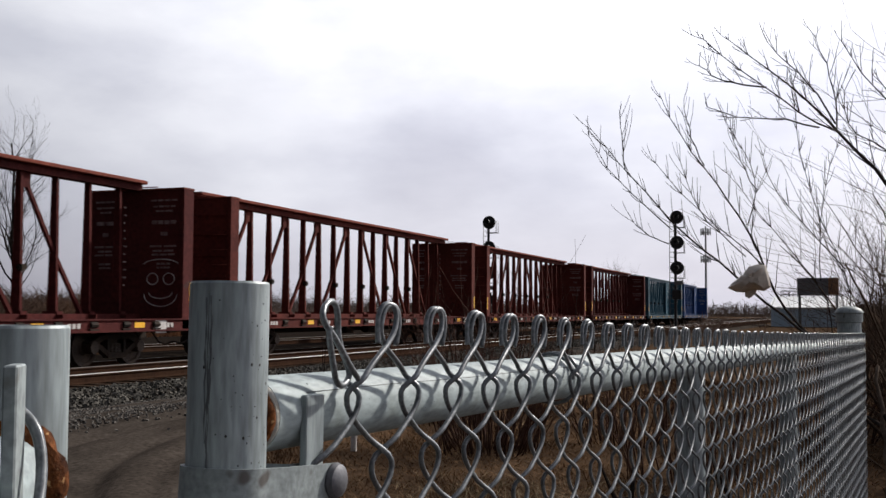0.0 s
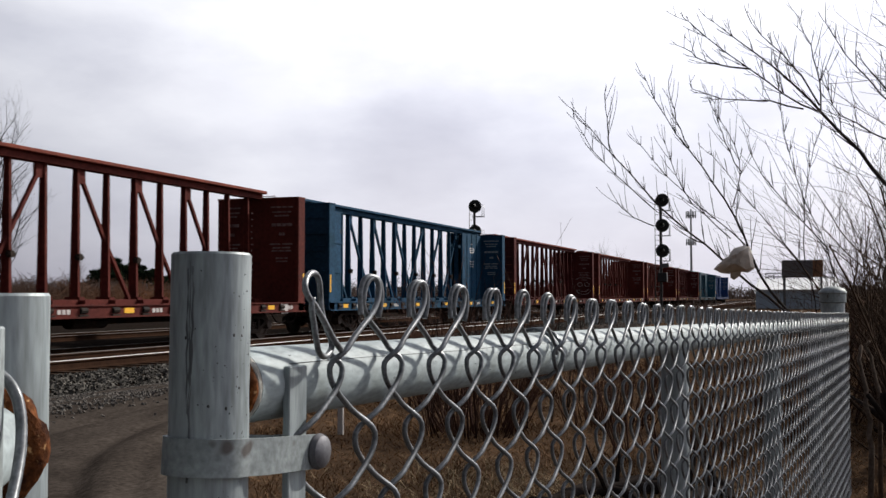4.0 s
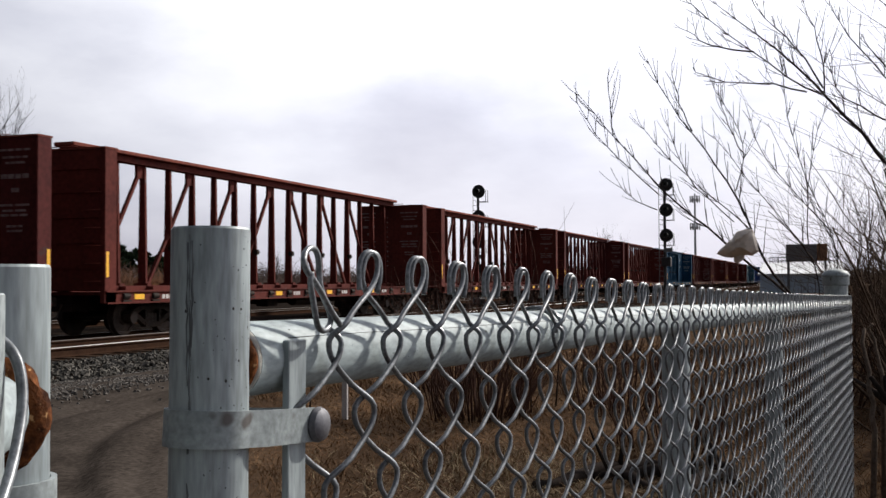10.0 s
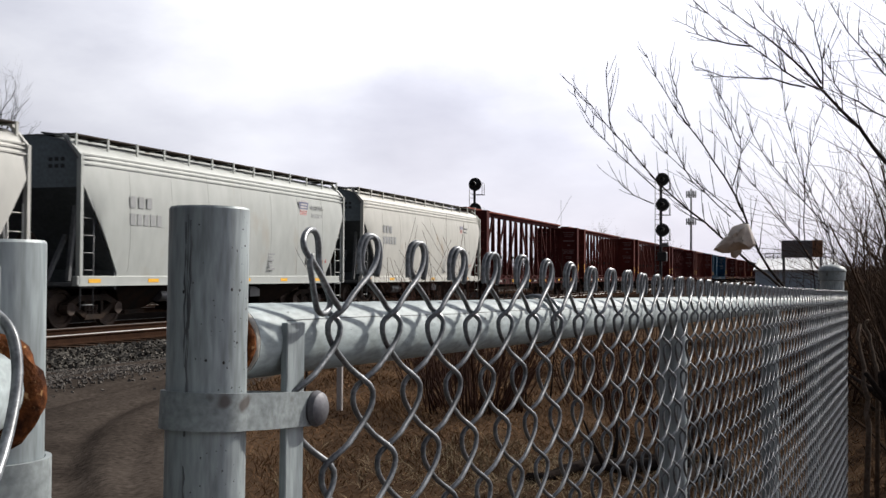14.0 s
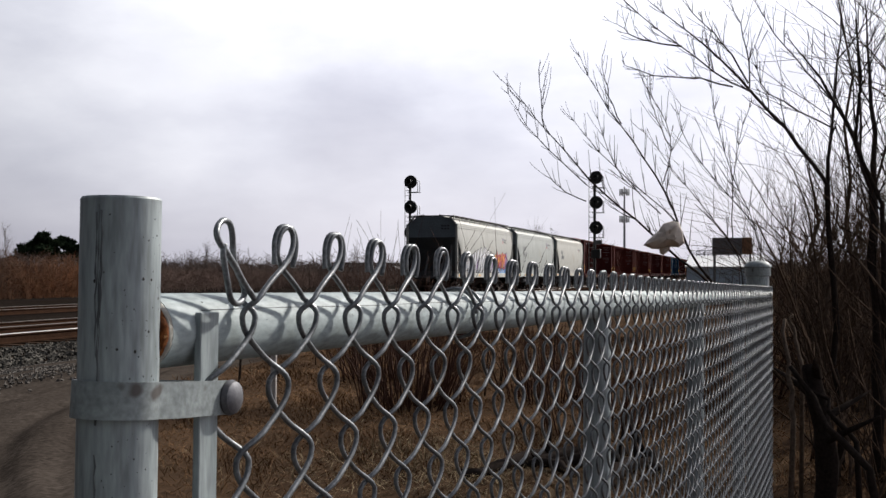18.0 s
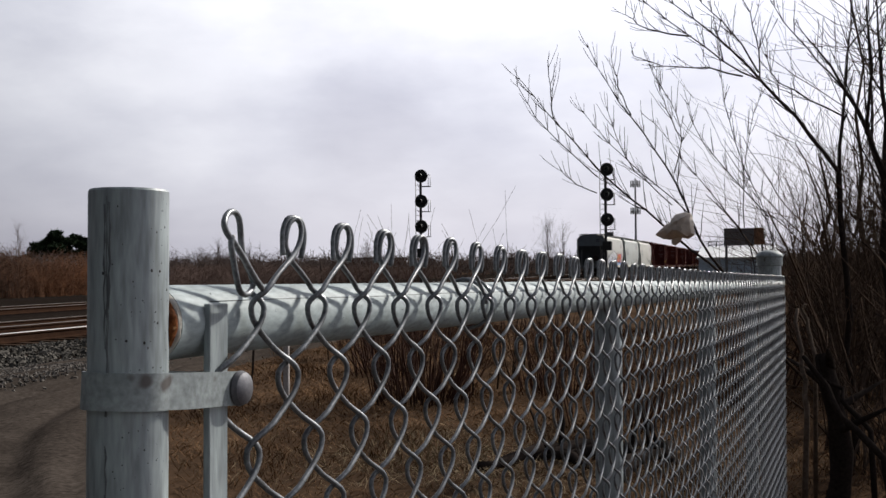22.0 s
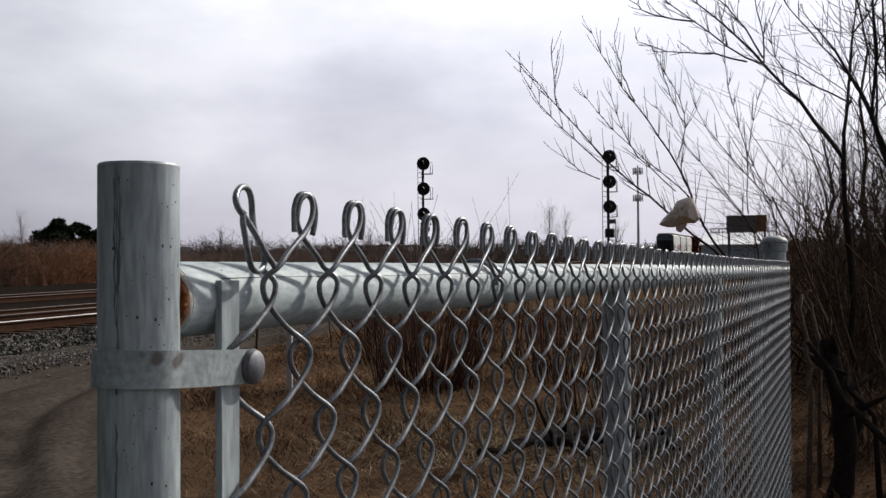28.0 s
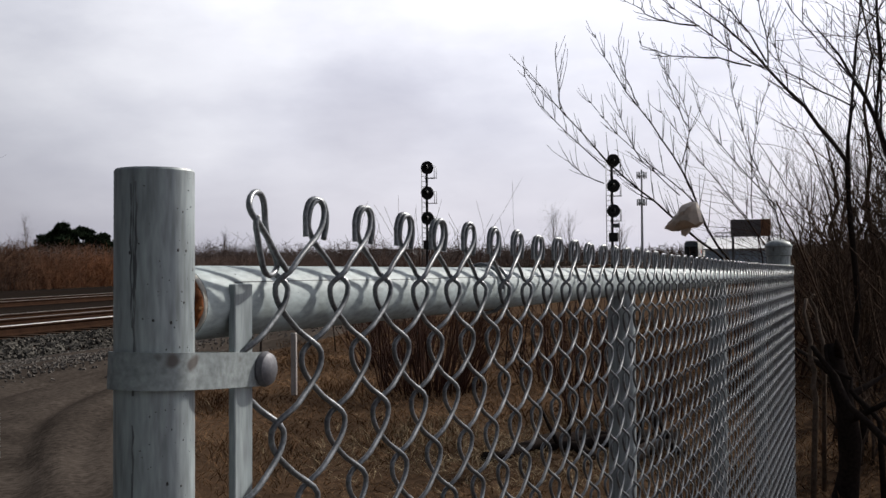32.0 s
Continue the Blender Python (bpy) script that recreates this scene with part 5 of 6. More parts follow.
    # coloured stencils and a pressed patch near the front corner, upright weld lines along the side
    for dy, z, w, hh, m2 in ((1.75, 1.62, 0.30, 0.34, TAN_PATCH), (2.75, 1.80, 0.16, 0.14, GREEN_DAB), (1.30, 1.66, 0.09, 0.16, STENCIL_RED), (2.05, 1.75, 0.12, 0.22, GREY_T2)):
        part("stencil_patch", boxed(-0.002, 0.002, 0, w, 0, hh), m2, c, m=pose(1.512, L - dy, z))
    for q in range(1, 8):
        yq = 0.75 + (F - 0.75) * q / 8
        part("weld_line", Tubes().add([(px_ + 0.001, yq, pz_) for px_, pz_ in half[1:7]], 0.003, 5).mesh("weld_line"), paint, c)
    if art:
        paint_art(c, L)
    return c


GRATING = mat("rusty_grating", (0.060, 0.045, 0.035), 0.8, 0.1, 0.4, 3, 0.1, (0.03, 0.024, 0.02), 30)
# end sheets: much darker and bluer than the side paint
HOPPER_END = mat("dark_blue_grey_end_sheet", (0.125, 0.152, 0.172), 0.6, 0.0, 0.3, 1.5, 0.05, (0.085, 0.10, 0.112), 12)
HOPPER_COOL = mat("cool_grey_hopper_paint", (0.375, 0.395, 0.375), 0.6, 0.0, 0.12, 0.4, 0.02, (0.31, 0.325, 0.305), 3, stretch=(1, 1, 0.5), spot=(0.34, 0.33, 0.29), spot_at=0.64)
HOPPER_WARM = mat("cream_hopper_paint", (0.445, 0.440, 0.400), 0.6, 0.0, 0.10, 0.4, 0.02, (0.39, 0.38, 0.34), 3, stretch=(1, 1, 0.5), spot=(0.33, 0.26, 0.18), spot_at=0.66)
TAN_PATCH = mat("tan_primer_patch", (0.40, 0.26, 0.17), 0.7)
GREEN_DAB = mat("green_dab", (0.30, 0.62, 0.22), 0.6)
HOPPER_PIT = mat("dark_slope_sheet", (0.058, 0.066, 0.070), 0.7, 0.0, 0.4, 1.5, 0.05, (0.034, 0.038, 0.040), 12)
SHIELD_B = mat("shield_blue", (0.13, 0.15, 0.24), 0.6)
SHIELD_R = mat("shield_red", (0.55, 0.24, 0.22), 0.6)
STENCIL_RED = mat("stencil_red", (0.45, 0.14, 0.12), 0.6)
ART = [mat("spray_" + n, col, 0.5, 0.0, 0.15, 3, 0.0) for n, col in (("white", (0.75, 0.75, 0.78)), ("black", (0.03, 0.03, 0.035)), ("red", (0.55, 0.06, 0.06)), ("orange", (0.75, 0.28, 0.04)), ("violet", (0.28, 0.16, 0.42)), ("blue", (0.10, 0.28, 0.60)), ("pink", (0.70, 0.22, 0.32)), ("grey", (0.30, 0.33, 0.38)), ("yellow", (0.80, 0.50, 0.06)))]


def paint_art(c, L):
    """Sprayed graffiti piece: leaning outlined letters along the lower side, white first, then orange and red over blue."""
    rnd = random.Random(21)

    def side_x(z):
        return float(np.interp(z, (1.02, 1.30, 1.95, 2.6, 3.25), (1.44, 1.47, 1.53, 1.55, 1.53)))

    def sheet(k, pts, depth):
        """A thin painted shape; pts are (y, z) on the car's side."""
        bm = bmesh.new()
        va = [bm.verts.new((side_x(z) + 0.004 + 0.0025 * depth, y, z)) for y, z in pts]
        vb = [bm.verts.new((side_x(z) - 0.004, y, z)) for y, z in pts]
        n = len(pts)
        bm.faces.new(va)
        for i in range(n):
            bm.faces.new((va[i], va[(i + 1) % n], vb[(i + 1) % n], vb[i]))
        bmesh.ops.recalc_face_normals(bm, faces=bm.faces)
        part("spray_patch", bm, ART[k], c)

    def blade(k, y, z0, z1, w, lean, depth, grow=0.0):
        """A jagged upright stroke that swells in the middle and ends in a point."""
        hgt = z1 - z0
        a, b = w * 0.5 + grow, grow
        sheet(k, [(y - a * 0.9, z0 - b), (y + a * 0.7, z0 - b), (y + a + lean * hgt * 0.4, z0 + 0.40 * hgt), (y + a * 1.25 + lean * hgt * 0.62, z0 + 0.58 * hgt), (y + a * 0.5 + lean * hgt, z1 + b * 1.6), (y - a * 0.35 + lean * hgt, z1 + 0.4 * b), (y - a * 0.8 + lean * hgt * 0.5, z0 + 0.52 * hgt), (y - a * 1.3 + lean * hgt * 0.3, z0 + 0.30 * hgt)], depth)

    # black wings at the start, then tall white letters
    sheet(1, [(2.1, 1.75), (2.5, 2.05), (2.45, 2.42), (2.85, 2.25), (3.3, 2.45), (3.25, 1.5), (2.6, 1.3), (2.65, 1.65)], 1)
    sheet(0, [(2.9, 1.32), (9.4, 1.32), (9.5, 2.1), (8.2, 2.45), (6.8, 2.5), (5.0, 2.2), (3.2, 1.95)], 1)
    y = 2.55
    tops = (2.05, 2.2, 2.35, 2.5, 2.6, 2.72, 2.78, 2.72, 2.62, 2.5, 2.42)
    for i, z1 in enumerate(tops):
        w, lean = rnd.uniform(0.42, 0.58), rnd.uniform(0.12, 0.42)
        z0 = rnd.uniform(1.30, 1.46)
        blade(1, y, z0, z1, w, lean, 2 + i % 2, 0.07)
        blade(0, y, z0, z1, w, lean, 4 + i % 2)
        blade((7, 7, 5, 7, 4, 7)[i % 6], y + 0.05, z0 + 0.05, z0 + (z1 - z0) * 0.55, w * 0.34, lean, 6)
        blade(0, y - 0.02, z0 + 0.30, z1 - 0.15, w * 0.16, lean, 7)
        if i % 3 == 1:
            blade(1, y + 0.22, z0 + 0.1, z1 - 0.35, 0.10, lean, 8)
        y += 0.63
    # drop shadow in grey and white along the sill
    for i in range(9):
        a = 3.0 + 0.72 * i
        sheet(1, [(a, 1.26), (a + 0.62, 1.26), (a + 0.72, 1.44), (a + 0.12, 1.46)], 8)
        sheet(0 if i % 3 else 7, [(a + 0.05, 1.29), (a + 0.50, 1.29), (a + 0.58, 1.40), (a + 0.15, 1.41)], 9)
    # hot letters over a blue fade
    sheet(5, [(9.3, 1.24), (13.3, 1.24), (13.4, 1.50), (12.5, 1.66), (11.3, 1.56), (10.1, 1.66), (9.4, 1.5)], 2)
    sheet(2, [(9.5, 1.5), (13.3, 1.5), (13.4, 2.2), (12.6, 2.5), (10.8, 2.45), (9.6, 2.3)], 1)
    y = 9.7
    for i in range(8):
        w, lean, z1 = rnd.uniform(0.36, 0.5), rnd.uniform(0.0, 0.35), 2.42 + 0.18 * math.sin(i * 1.9)
        z0 = 1.50 + 0.08 * (i % 2)
        blade(1, y, z0, z1, w, lean, 2 + i % 2, 0.05)
        blade((3, 2, 3, 2, 2, 3, 6, 4)[i], y, z0, z1, w, lean, 4 + i % 2)
        blade((2, 1, 2, 4, 1, 2, 2, 1)[i], y + 0.06, z0 + 0.02, z0 + (z1 - z0) * 0.6, w * 0.36, lean, 6)
        blade((8, 3, 8, 3, 8, 3, 3, 6)[i], y - 0.05, z0 + (z1 - z0) * 0.5, z1 - 0.06, w * 0.22, lean, 7)
        y += 0.46
    for i in range(7):
        blade(0, 9.4 + 0.5 * i, 1.28, 1.46, 0.16, 0.5, 5)


TRAIN = []      # (car, rear end at the start)


def make_train():
    red = "empty dark oxide-red centre-beam lumber flat car"
    first = {}
    for n in range(12):
        y = LAST_RED + CB_STEP * n
        kind = {5: "blue", 10: "teal", 11: "deep"}.get(n, "red" if n % 3 else "old")
        if kind not in first:
            paint, bulk, label, panels = {"red": (CAR_RED, CAR_RED2, red, 0), "old": (CAR_RED3, CAR_RED2, red, 0), "blue": (CAR_BLUE, CAR_BLUE, "empty blue centre-beam lumber flat car", 2), "deep": (CAR_DEEP, CAR_DEEP, "empty bright blue centre-beam lumber flat car", 2), "teal": (CAR_TEAL, CAR_TEAL, "empty teal centre-beam lumber flat car", 2)}[kind]
            car = first[kind] = lumber_car(paint, bulk, label, panels)
        else:
            car = copy_thing(first[kind], first[kind].matrix_basis.copy())
        TRAIN.append((car, y))
        if n == 6:
            graffiti_face(car)
    y = LAST_RED
    warm = hopper_car("cream-grey covered hopper car with a small shield", False, HOPPER_WARM, 0.62)
    cool = hopper_car("cool grey covered hopper car with slogan and shield", False, HOPPER_COOL, 1.0)
    last = hopper_car("light grey covered hopper car with colourful graffiti", True, HOPPER, 0.62)
    for i, car in enumerate((warm, cool, last)):
        y -= HP_STEP
        TRAIN.append((car, y - 0.2))


make_train()


# ---- signals ----
def signal_mast(x, y, top, label):
    s = thing("signal_mast", pose(x, y, GROUND), label, "railway signal", "railway signals")
    top -= GROUND
    H = top + 0.45
    part("mast", cyl(bmesh.new(), (0, 0, 0), (0, 0, top + 0.1), 0.075, n=10), BLACK, s)
    part("base", boxed(-0.3, 0.3, -0.3, 0.3, 0, 0.35, bevel=0.03), SILVER, s)
    for q in range(3):
        z = top - 1.52 * q
        bm = cyl(bmesh.new(), (0.12, -0.30, z), (0.12, -0.26, z), 0.40, n=32)
        hd = part("signal_head", bm, BLACK, s, "round black signal target")
        bm = bmesh.new()
        lathe(bm, [(0.145, 0.0), (0.15, 0.42), (0.135, 0.42), (0.13, 0.0)], 20, pose(0.12, -0.30, z, 90, 0, 0))
        part("hood", bm, BLACK, hd)
        part("lens", cyl(bmesh.new(), (0.12, -0.305, z), (0.12, -0.315, z), 0.12, n=20), LENS, hd)
        part("case", boxed(-0.03, 0.27, -0.26, 0.12, z - 0.24, z + 0.22, bevel=0.04), BLACK, s)
        bm = bmesh.new()
        box(bm, -0.15, 0.55, -0.1, 0.4, z - 0.62, z - 0.585)
        part("platform", bm, SILVER, s)
        t = Tubes()
        t.add([(0.5, 0.35, z - 0.6), (0.5, 0.35, z + 0.1), (0.5, -0.08, z + 0.1), (0.5, -0.08, z - 0.6)], 0.02, 5)
        part("handrail", t.mesh("handrail"), SILVER, s)
    t = Tubes()
    for xx in (-0.38, -0.10):
        t.add([(xx, 0.18, 0.1), (xx, 0.18, top + 0.1)], 0.024, 5)
    for i in range(int(top / 0.31)):
        t.add([(-0.38, 0.18, 0.4 + 0.31 * i), (-0.10, 0.18, 0.4 + 0.31 * i)], 0.013, 4)
    part("ladder", t.mesh("ladder"), SILVER, s)
    part("number_plate", boxed(-0.05, 0.45, -0.14, -0.12, top - 4.05, top - 3.8), SILVER, s)
    part("relay_box", boxed(-0.2, 0.35, -0.2, 0.25, top - 4.9, top - 4.35, bevel=0.03), BLACK, s)


signal_mast(-19.95, 62.9, 7.15, "black three-head searchlight signal between the far tracks")
signal_mast(-9.30, 66.5, 7.50, "black three-head searchlight signal beside the near track")


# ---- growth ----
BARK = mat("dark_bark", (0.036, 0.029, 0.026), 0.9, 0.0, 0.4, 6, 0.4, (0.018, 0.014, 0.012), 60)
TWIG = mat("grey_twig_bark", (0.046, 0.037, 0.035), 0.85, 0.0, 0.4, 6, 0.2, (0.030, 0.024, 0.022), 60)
# distant twigs: the haze of distance is put into this paler colour
HAZED_BARK = mat("haze_paled_twigs", (0.120, 0.095, 0.085), 0.9, 0.0, 0.4, 0.3, 0.0, (0.055, 0.040, 0.034), 5)
STEM_RED = mat("reddish_stems", (0.085, 0.043, 0.031), 0.85, 0.0, 0.4, 4, 0.0, (0.045, 0.026, 0.020), 40)
STEM_BROWN = mat("brown_stems", (0.105, 0.075, 0.057), 0.9, 0.0, 0.5, 1.5, 0.0, (0.035, 0.025, 0.020), 30)
BRUSH = mat("brown_brush", (0.165, 0.115, 0.095), 0.95, 0.0, 0.5, 0.25, 0.0, (0.090, 0.066, 0.057), 3)
RUSSET = mat("russet_brush", (0.27, 0.125, 0.062), 0.95, 0.0, 0.8, 0.16, 0.0, (0.100, 0.066, 0.050), 3)
PALE_TWIG = mat("pale_twigs", (0.20, 0.165, 0.15), 0.95, 0.0, 0.3, 0.5, 0.0)
PINE = mat("pine_needles", (0.026, 0.040, 0.022), 0.9, 0.0, 0.5, 1.5, 0.0, (0.010, 0.014, 0.009), 8)
GRASS = mat("dry_grass", (0.235, 0.140, 0.078), 0.95, 0.0, 0.6, 0.9, 0.0, (0.070, 0.041, 0.025), 20)
STRAW = mat("pale_straw", (0.30, 0.24, 0.155), 0.9, 0.0, 0.4, 2, 0.0, (0.19, 0.14, 0.09), 20)


def heading(h, e, d):
    """A place d metres away along the level, h degrees right of +y and e degrees up, from the usual eye."""
    return np.array((d * math.sin(radians(h)), d * math.cos(radians(h)), 1.74 + d * math.tan(radians(e))))


def shoot(tb, rng, p, d, length, r, depth, up=0.25, kink=0.16, sides=4, rate=1.0):
    """A branch that bends upwards, with side shoots."""
    n = max(4, int(length / 0.16)) if depth else 4
    n = min(n, 14)
    pts, dirs = [np.array(p, float)], [np.array(d, float)]
    for i in range(n):
        dd = dirs[-1] + rng.normal(0, kink, 3) * 0.6 + np.array((0, 0, up * 1.2 / n))
        dd /= np.linalg.norm(dd)
        dirs.append(dd)
        pts.append(pts[-1] + dd * length / n)
    rad = np.linspace(r, max(r * 0.25, 0.0016), n + 1)
    tb.add(pts, rad, sides)
    if depth:
        k = int(rate * length * (2.6 if depth > 1 else 3.4)) + 1
        for i in range(k):
            j = rng.integers(1, n + 1) if i else n // 2
            a = rng.normal(0, 1, 3)
            a -= dirs[j] * (a @ dirs[j])
            a /= np.linalg.norm(a)
            dd = dirs[j] * 0.72 + a * 0.62 + np.array((0, 0, 0.12))
            dd /= np.linalg.norm(dd)
            shoot(tb, rng, pts[j], dd, length * rng.uniform(0.28, 0.55), max(rad[j] * 0.55, 0.0018), depth - 1, up, kink, 3 if depth < 2 else sides, rate)


def limb(tb, rng, pts, r0, r1, depth=2, length=1.1, gap=0.16, sides=6, up=0.4):
    """A given limb, smoothed, with shoots along it."""
    p = np.array(pts, float)
    seg = np.concatenate([[0], np.cumsum(np.linalg.norm(np.diff(p, axis=0), axis=1))])
    m = max(8, int(seg[-1] / 0.15))
    q = np.stack([np.interp(np.linspace(0, seg[-1], m), seg, p[:, k]) for k in range(3)], 1)
    for _ in range(2):
        q[1:-1] = (q[:-2] + 2 * q[1:-1] + q[2:]) / 4
    q[1:] += rng.normal(0, 0.005, q[1:].shape)
    rad = np.linspace(r0, r1, m)
    tb.add(q, rad, sides)
    t = np.gradient(q, axis=0)
    t /= np.linalg.norm(t, axis=1)[:, None]
    s = 0.25 * seg[-1]
    while s < seg[-1]:
        j = min(m - 1, int(s / seg[-1] * m))
        a = rng.normal(0, 1, 3)
        a -= t[j] * (a @ t[j])
        a /= np.linalg.norm(a)
        dd = t[j] * 0.75 + a * 0.55 + np.array((0, 0, 0.18))
        dd /= np.linalg.norm(dd)
        shoot(tb, rng, q[j], dd, length * rng.uniform(0.2, 1.0) * (1 - 0.55 * s / seg[-1]), min(max(rad[j] * 0.40, 0.0024), 0.006), depth, up, 0.10)
        s += gap * rng.uniform(0.5, 1.5)


def limb_tree(name, label, base, limbs, trunk_r, seed, depth=2, length=1.1, gap=0.16, up=0.4):
    """A tree whose main limbs are given; the last point of the trunk is where they start."""
    rng = np.random.default_rng(seed)
    root = thing(name, pose(*base), label, "tree")
    b = np.array(base)
    tr = Tubes()
    top = np.array(limbs[0][0])
    k = np.linspace(0, 1, 9)[:, None]
    pts = b * (1 - k) + top * k + rng.normal(0, 0.015, (9, 3)) * (k * (1 - k) * 4)
    pts[0, 2] -= 0.1
    tr.add(pts - b, np.linspace(trunk_r * 1.35, trunk_r, 9), 9)
    part("trunk", tr.mesh("trunk"), BARK, root)
    for q, (pts, r0) in enumerate([(l, r) for l, r in zip(limbs, [trunk_r * 0.85] * 99)]):
        tb = Tubes()
        limb(tb, rng, np.array(pts) - b, r0 * (1 if q < 2 else 0.42), 0.0022, depth, length, gap, 6, up)
        part("limb", tb.mesh("limb"), TWIG, root, "bare limb with upright twigs")
    return root


def wild_tree(name, label, x, y, h, seed, material, spread=0.45, depth=3, r=0.07, z=None, lean=(0, 0), n=8, group="", low=0.3):
    rng = np.random.default_rng(seed)
    root = thing(name, pose(x, y, lift(x, y) if z is None else z), label, "tree", group)
    tr, tb = Tubes(), Tubes()
    pts = [np.array((lean[0] * k * h + 0.05 * rng.normal(), lean[1] * k * h + 0.05 * rng.normal(), h * 0.9 * k)) for k in np.linspace(0, 1, 9)]
    pts[0] = np.array((0, 0, -0.1))
    rad = np.linspace(r, r * 0.2, 9)
    tr.add(pts, rad, 7)
    for i in range(n):
        k = low + (0.97 - low) * (i + rng.random()) / n
        j = k * 8
        p = pts[int(j)] * (1 - j % 1) + pts[min(8, int(j) + 1)] * (j % 1)
        a = rng.uniform(0, 6.283)
        d = np.array((math.cos(a) * spread, math.sin(a) * spread, 0.75))
        d /= np.linalg.norm(d)
        shoot(tb, rng, p, d, h * rng.uniform(0.28, 0.5) * (1.15 - 0.6 * k), r * 0.38 * (1.1 - 0.8 * k), depth - 1, 0.3, 0.2)
    part("trunk", tr.mesh("trunk"), material, root)
    part("crown", tb.mesh("crown"), material, root, "bare crown of twigs")
    return root


def near_trees():
    def px(x, y, dist):
        h = -15.96 + math.degrees(math.atan((x - 784) / 1935.6))
        e = 0.89 + math.degrees(math.atan((441 - y) / 1935.6 * math.cos(math.atan((x - 784) / 1935.6))))
        return tuple(heading(h, e, dist))

    def way(dist, *xy):
        """A limb's line; dist at its start and at its tip."""
        n = len(xy)
        return [px(x, y, dist[0] + (dist[1] - dist[0]) * i / (n - 1)) for i, (x, y) in enumerate(xy)]

    base = px(1497, 560, 8.0)
    base = (base[0], base[1], lift(base[0], base[1]))
    near = [way((8.0, 8.1), (1472, 315), (1475, 250), (1479, 200), (1486, 150), (1492, 95), (1496, 45), (1500, -30))]
    near.append(way((8.0, 7.4), (1472, 315), (1445, 280), (1412, 226), (1380, 200), (1352, 165), (1334, 145), (1300, 104), (1266, 74), (1225, 46), (1195, 24), (1150, -12)))
    near.append(way((7.5, 7.0), (1338, 150), (1300, 146), (1268, 115), (1236, 88), (1214, 70), (1180, 46), (1150, 20), (1105, -14)))
    near.append(way((7.5, 7.2), (1332, 136), (1305, 90), (1284, 54), (1258, 36), (1236, 25), (1218, -10)))
    near.append(way((7.5, 7.1), (1304, 142), (1260, 130), (1208, 125), (1172, 126), (1140, 114), (1114, 103)))
    near.append(way((7.2, 6.9), (1214, 70), (1172, 66), (1130, 54), (1106, 42), (1098, 32)))
    near.append(way((8.0, 7.6), (1480, 215), (1448, 200), (1410, 176), (1370, 155), (1340, 145), (1352, 120), (1348, 80)))
    near.append(way((8.0, 7.8), (1479, 165), (1455, 130), (1430, 106), (1404, 80), (1384, 54), (1364, 28), (1346, -8)))
    near.append(way((8.0, 7.6), (1491, 95), (1518, 58), (1546, 28), (1580, -12)))
    near.append(way((7.6, 7.5), (1334, 145), (1334, 90), (1326, 60), (1310, 15), (1300, -15)))
    limb_tree("bare_tree", "dark bare tree with a long arching limb and many twigs", base, near, 0.018, 11, 1, 0.38, 0.042)
    base = px(1566, 600, 7.6)
    base = (base[0], base[1], lift(base[0], base[1]))
    side = [way((7.6, 7.8), (1553, 330), (1532, 262), (1515, 215), (1496, 180), (1472, 150), (1440, 100), (1405, 60))]
    side.append(way((7.6, 7.6), (1553, 330), (1557, 200), (1548, 100), (1543, 30), (1540, -30)))
    side.append(way((7.7, 7.9), (1530, 258), (1532, 150), (1526, 50), (1522, -30)))
    side.append(way((7.6, 7.4), (1553, 330), (1585, 230), (1600, 120), (1620, 20)))
    limb_tree("bare_tree", "thick dark bare tree beside the fence line", base, side, 0.027, 14, 1, 0.5, 0.06)
    b2 = px(1330, 560, 9.2)
    b2 = (b2[0], b2[1], lift(b2[0], b2[1]))
    lean = [way((9.0, 8.2), (1290, 512), (1262, 486), (1215, 452), (1180, 425), (1140, 386), (1100, 350), (1065, 325), (1040, 300), (1000, 255), (968, 213), (936, 175), (912, 143))]
    lean.append(way((9.0, 8.6), (1290, 512), (1255, 484), (1226, 438), (1206, 372), (1178, 320), (1147, 272), (1124, 233), (1106, 210), (1064, 166), (1045, 125), (1032, 90)))
    lean.append(way((8.5, 8.3), (1045, 317), (1000, 276), (966, 246), (945, 222), (920, 190), (908, 158)))
    lean.append(way((8.5, 8.4), (1043, 345), (1010, 333), (990, 315), (975, 296)))
    lean.append(way((8.3, 8.3), (968, 213), (964, 180), (962, 150), (958, 108)))
    lean.append(way((8.7, 8.6), (1106, 208), (1088, 180), (1078, 140), (1070, 88)))
    lean.append(way((8.8, 8.8), (1180, 312), (1194, 284), (1195, 245), (1190, 204), (1164, 165), (1144, 132)))
    lean.append(way((8.8, 8.9), (1195, 250), (1170, 205), (1156, 160), (1150, 130)))
    lean.append(way((9.1, 8.9), (1322, 520), (1326, 452), (1308, 424), (1290, 396), (1264, 374), (1240, 346), (1210, 302), (1170, 260), (1146, 222)))
    lean.append(way((9.2, 9.0), (1330, 540), (1362, 455), (1345, 390), (1330, 356), (1310, 320), (1300, 288), (1285, 250), (1272, 200), (1264, 140), (1260, 70)))
    lean.append(way((9.1, 8.9), (1345, 390), (1318, 360), (1294, 330), (1250, 285), (1228, 258), (1214, 230), (1208, 190)))
    lean.append(way((9.1, 9.0), (1303, 410), (1302, 330), (1304, 280), (1318, 222), (1332, 180)))
    lean.append(way((8.8, 8.7), (1176, 368), (1140, 335), (1112, 312), (1088, 280), (1076, 240), (1066, 200)))
    lean.append(way((8.9, 8.6), (1206, 384), (1160, 340), (1110, 300), (1080, 268), (1040, 240), (1022, 203)))
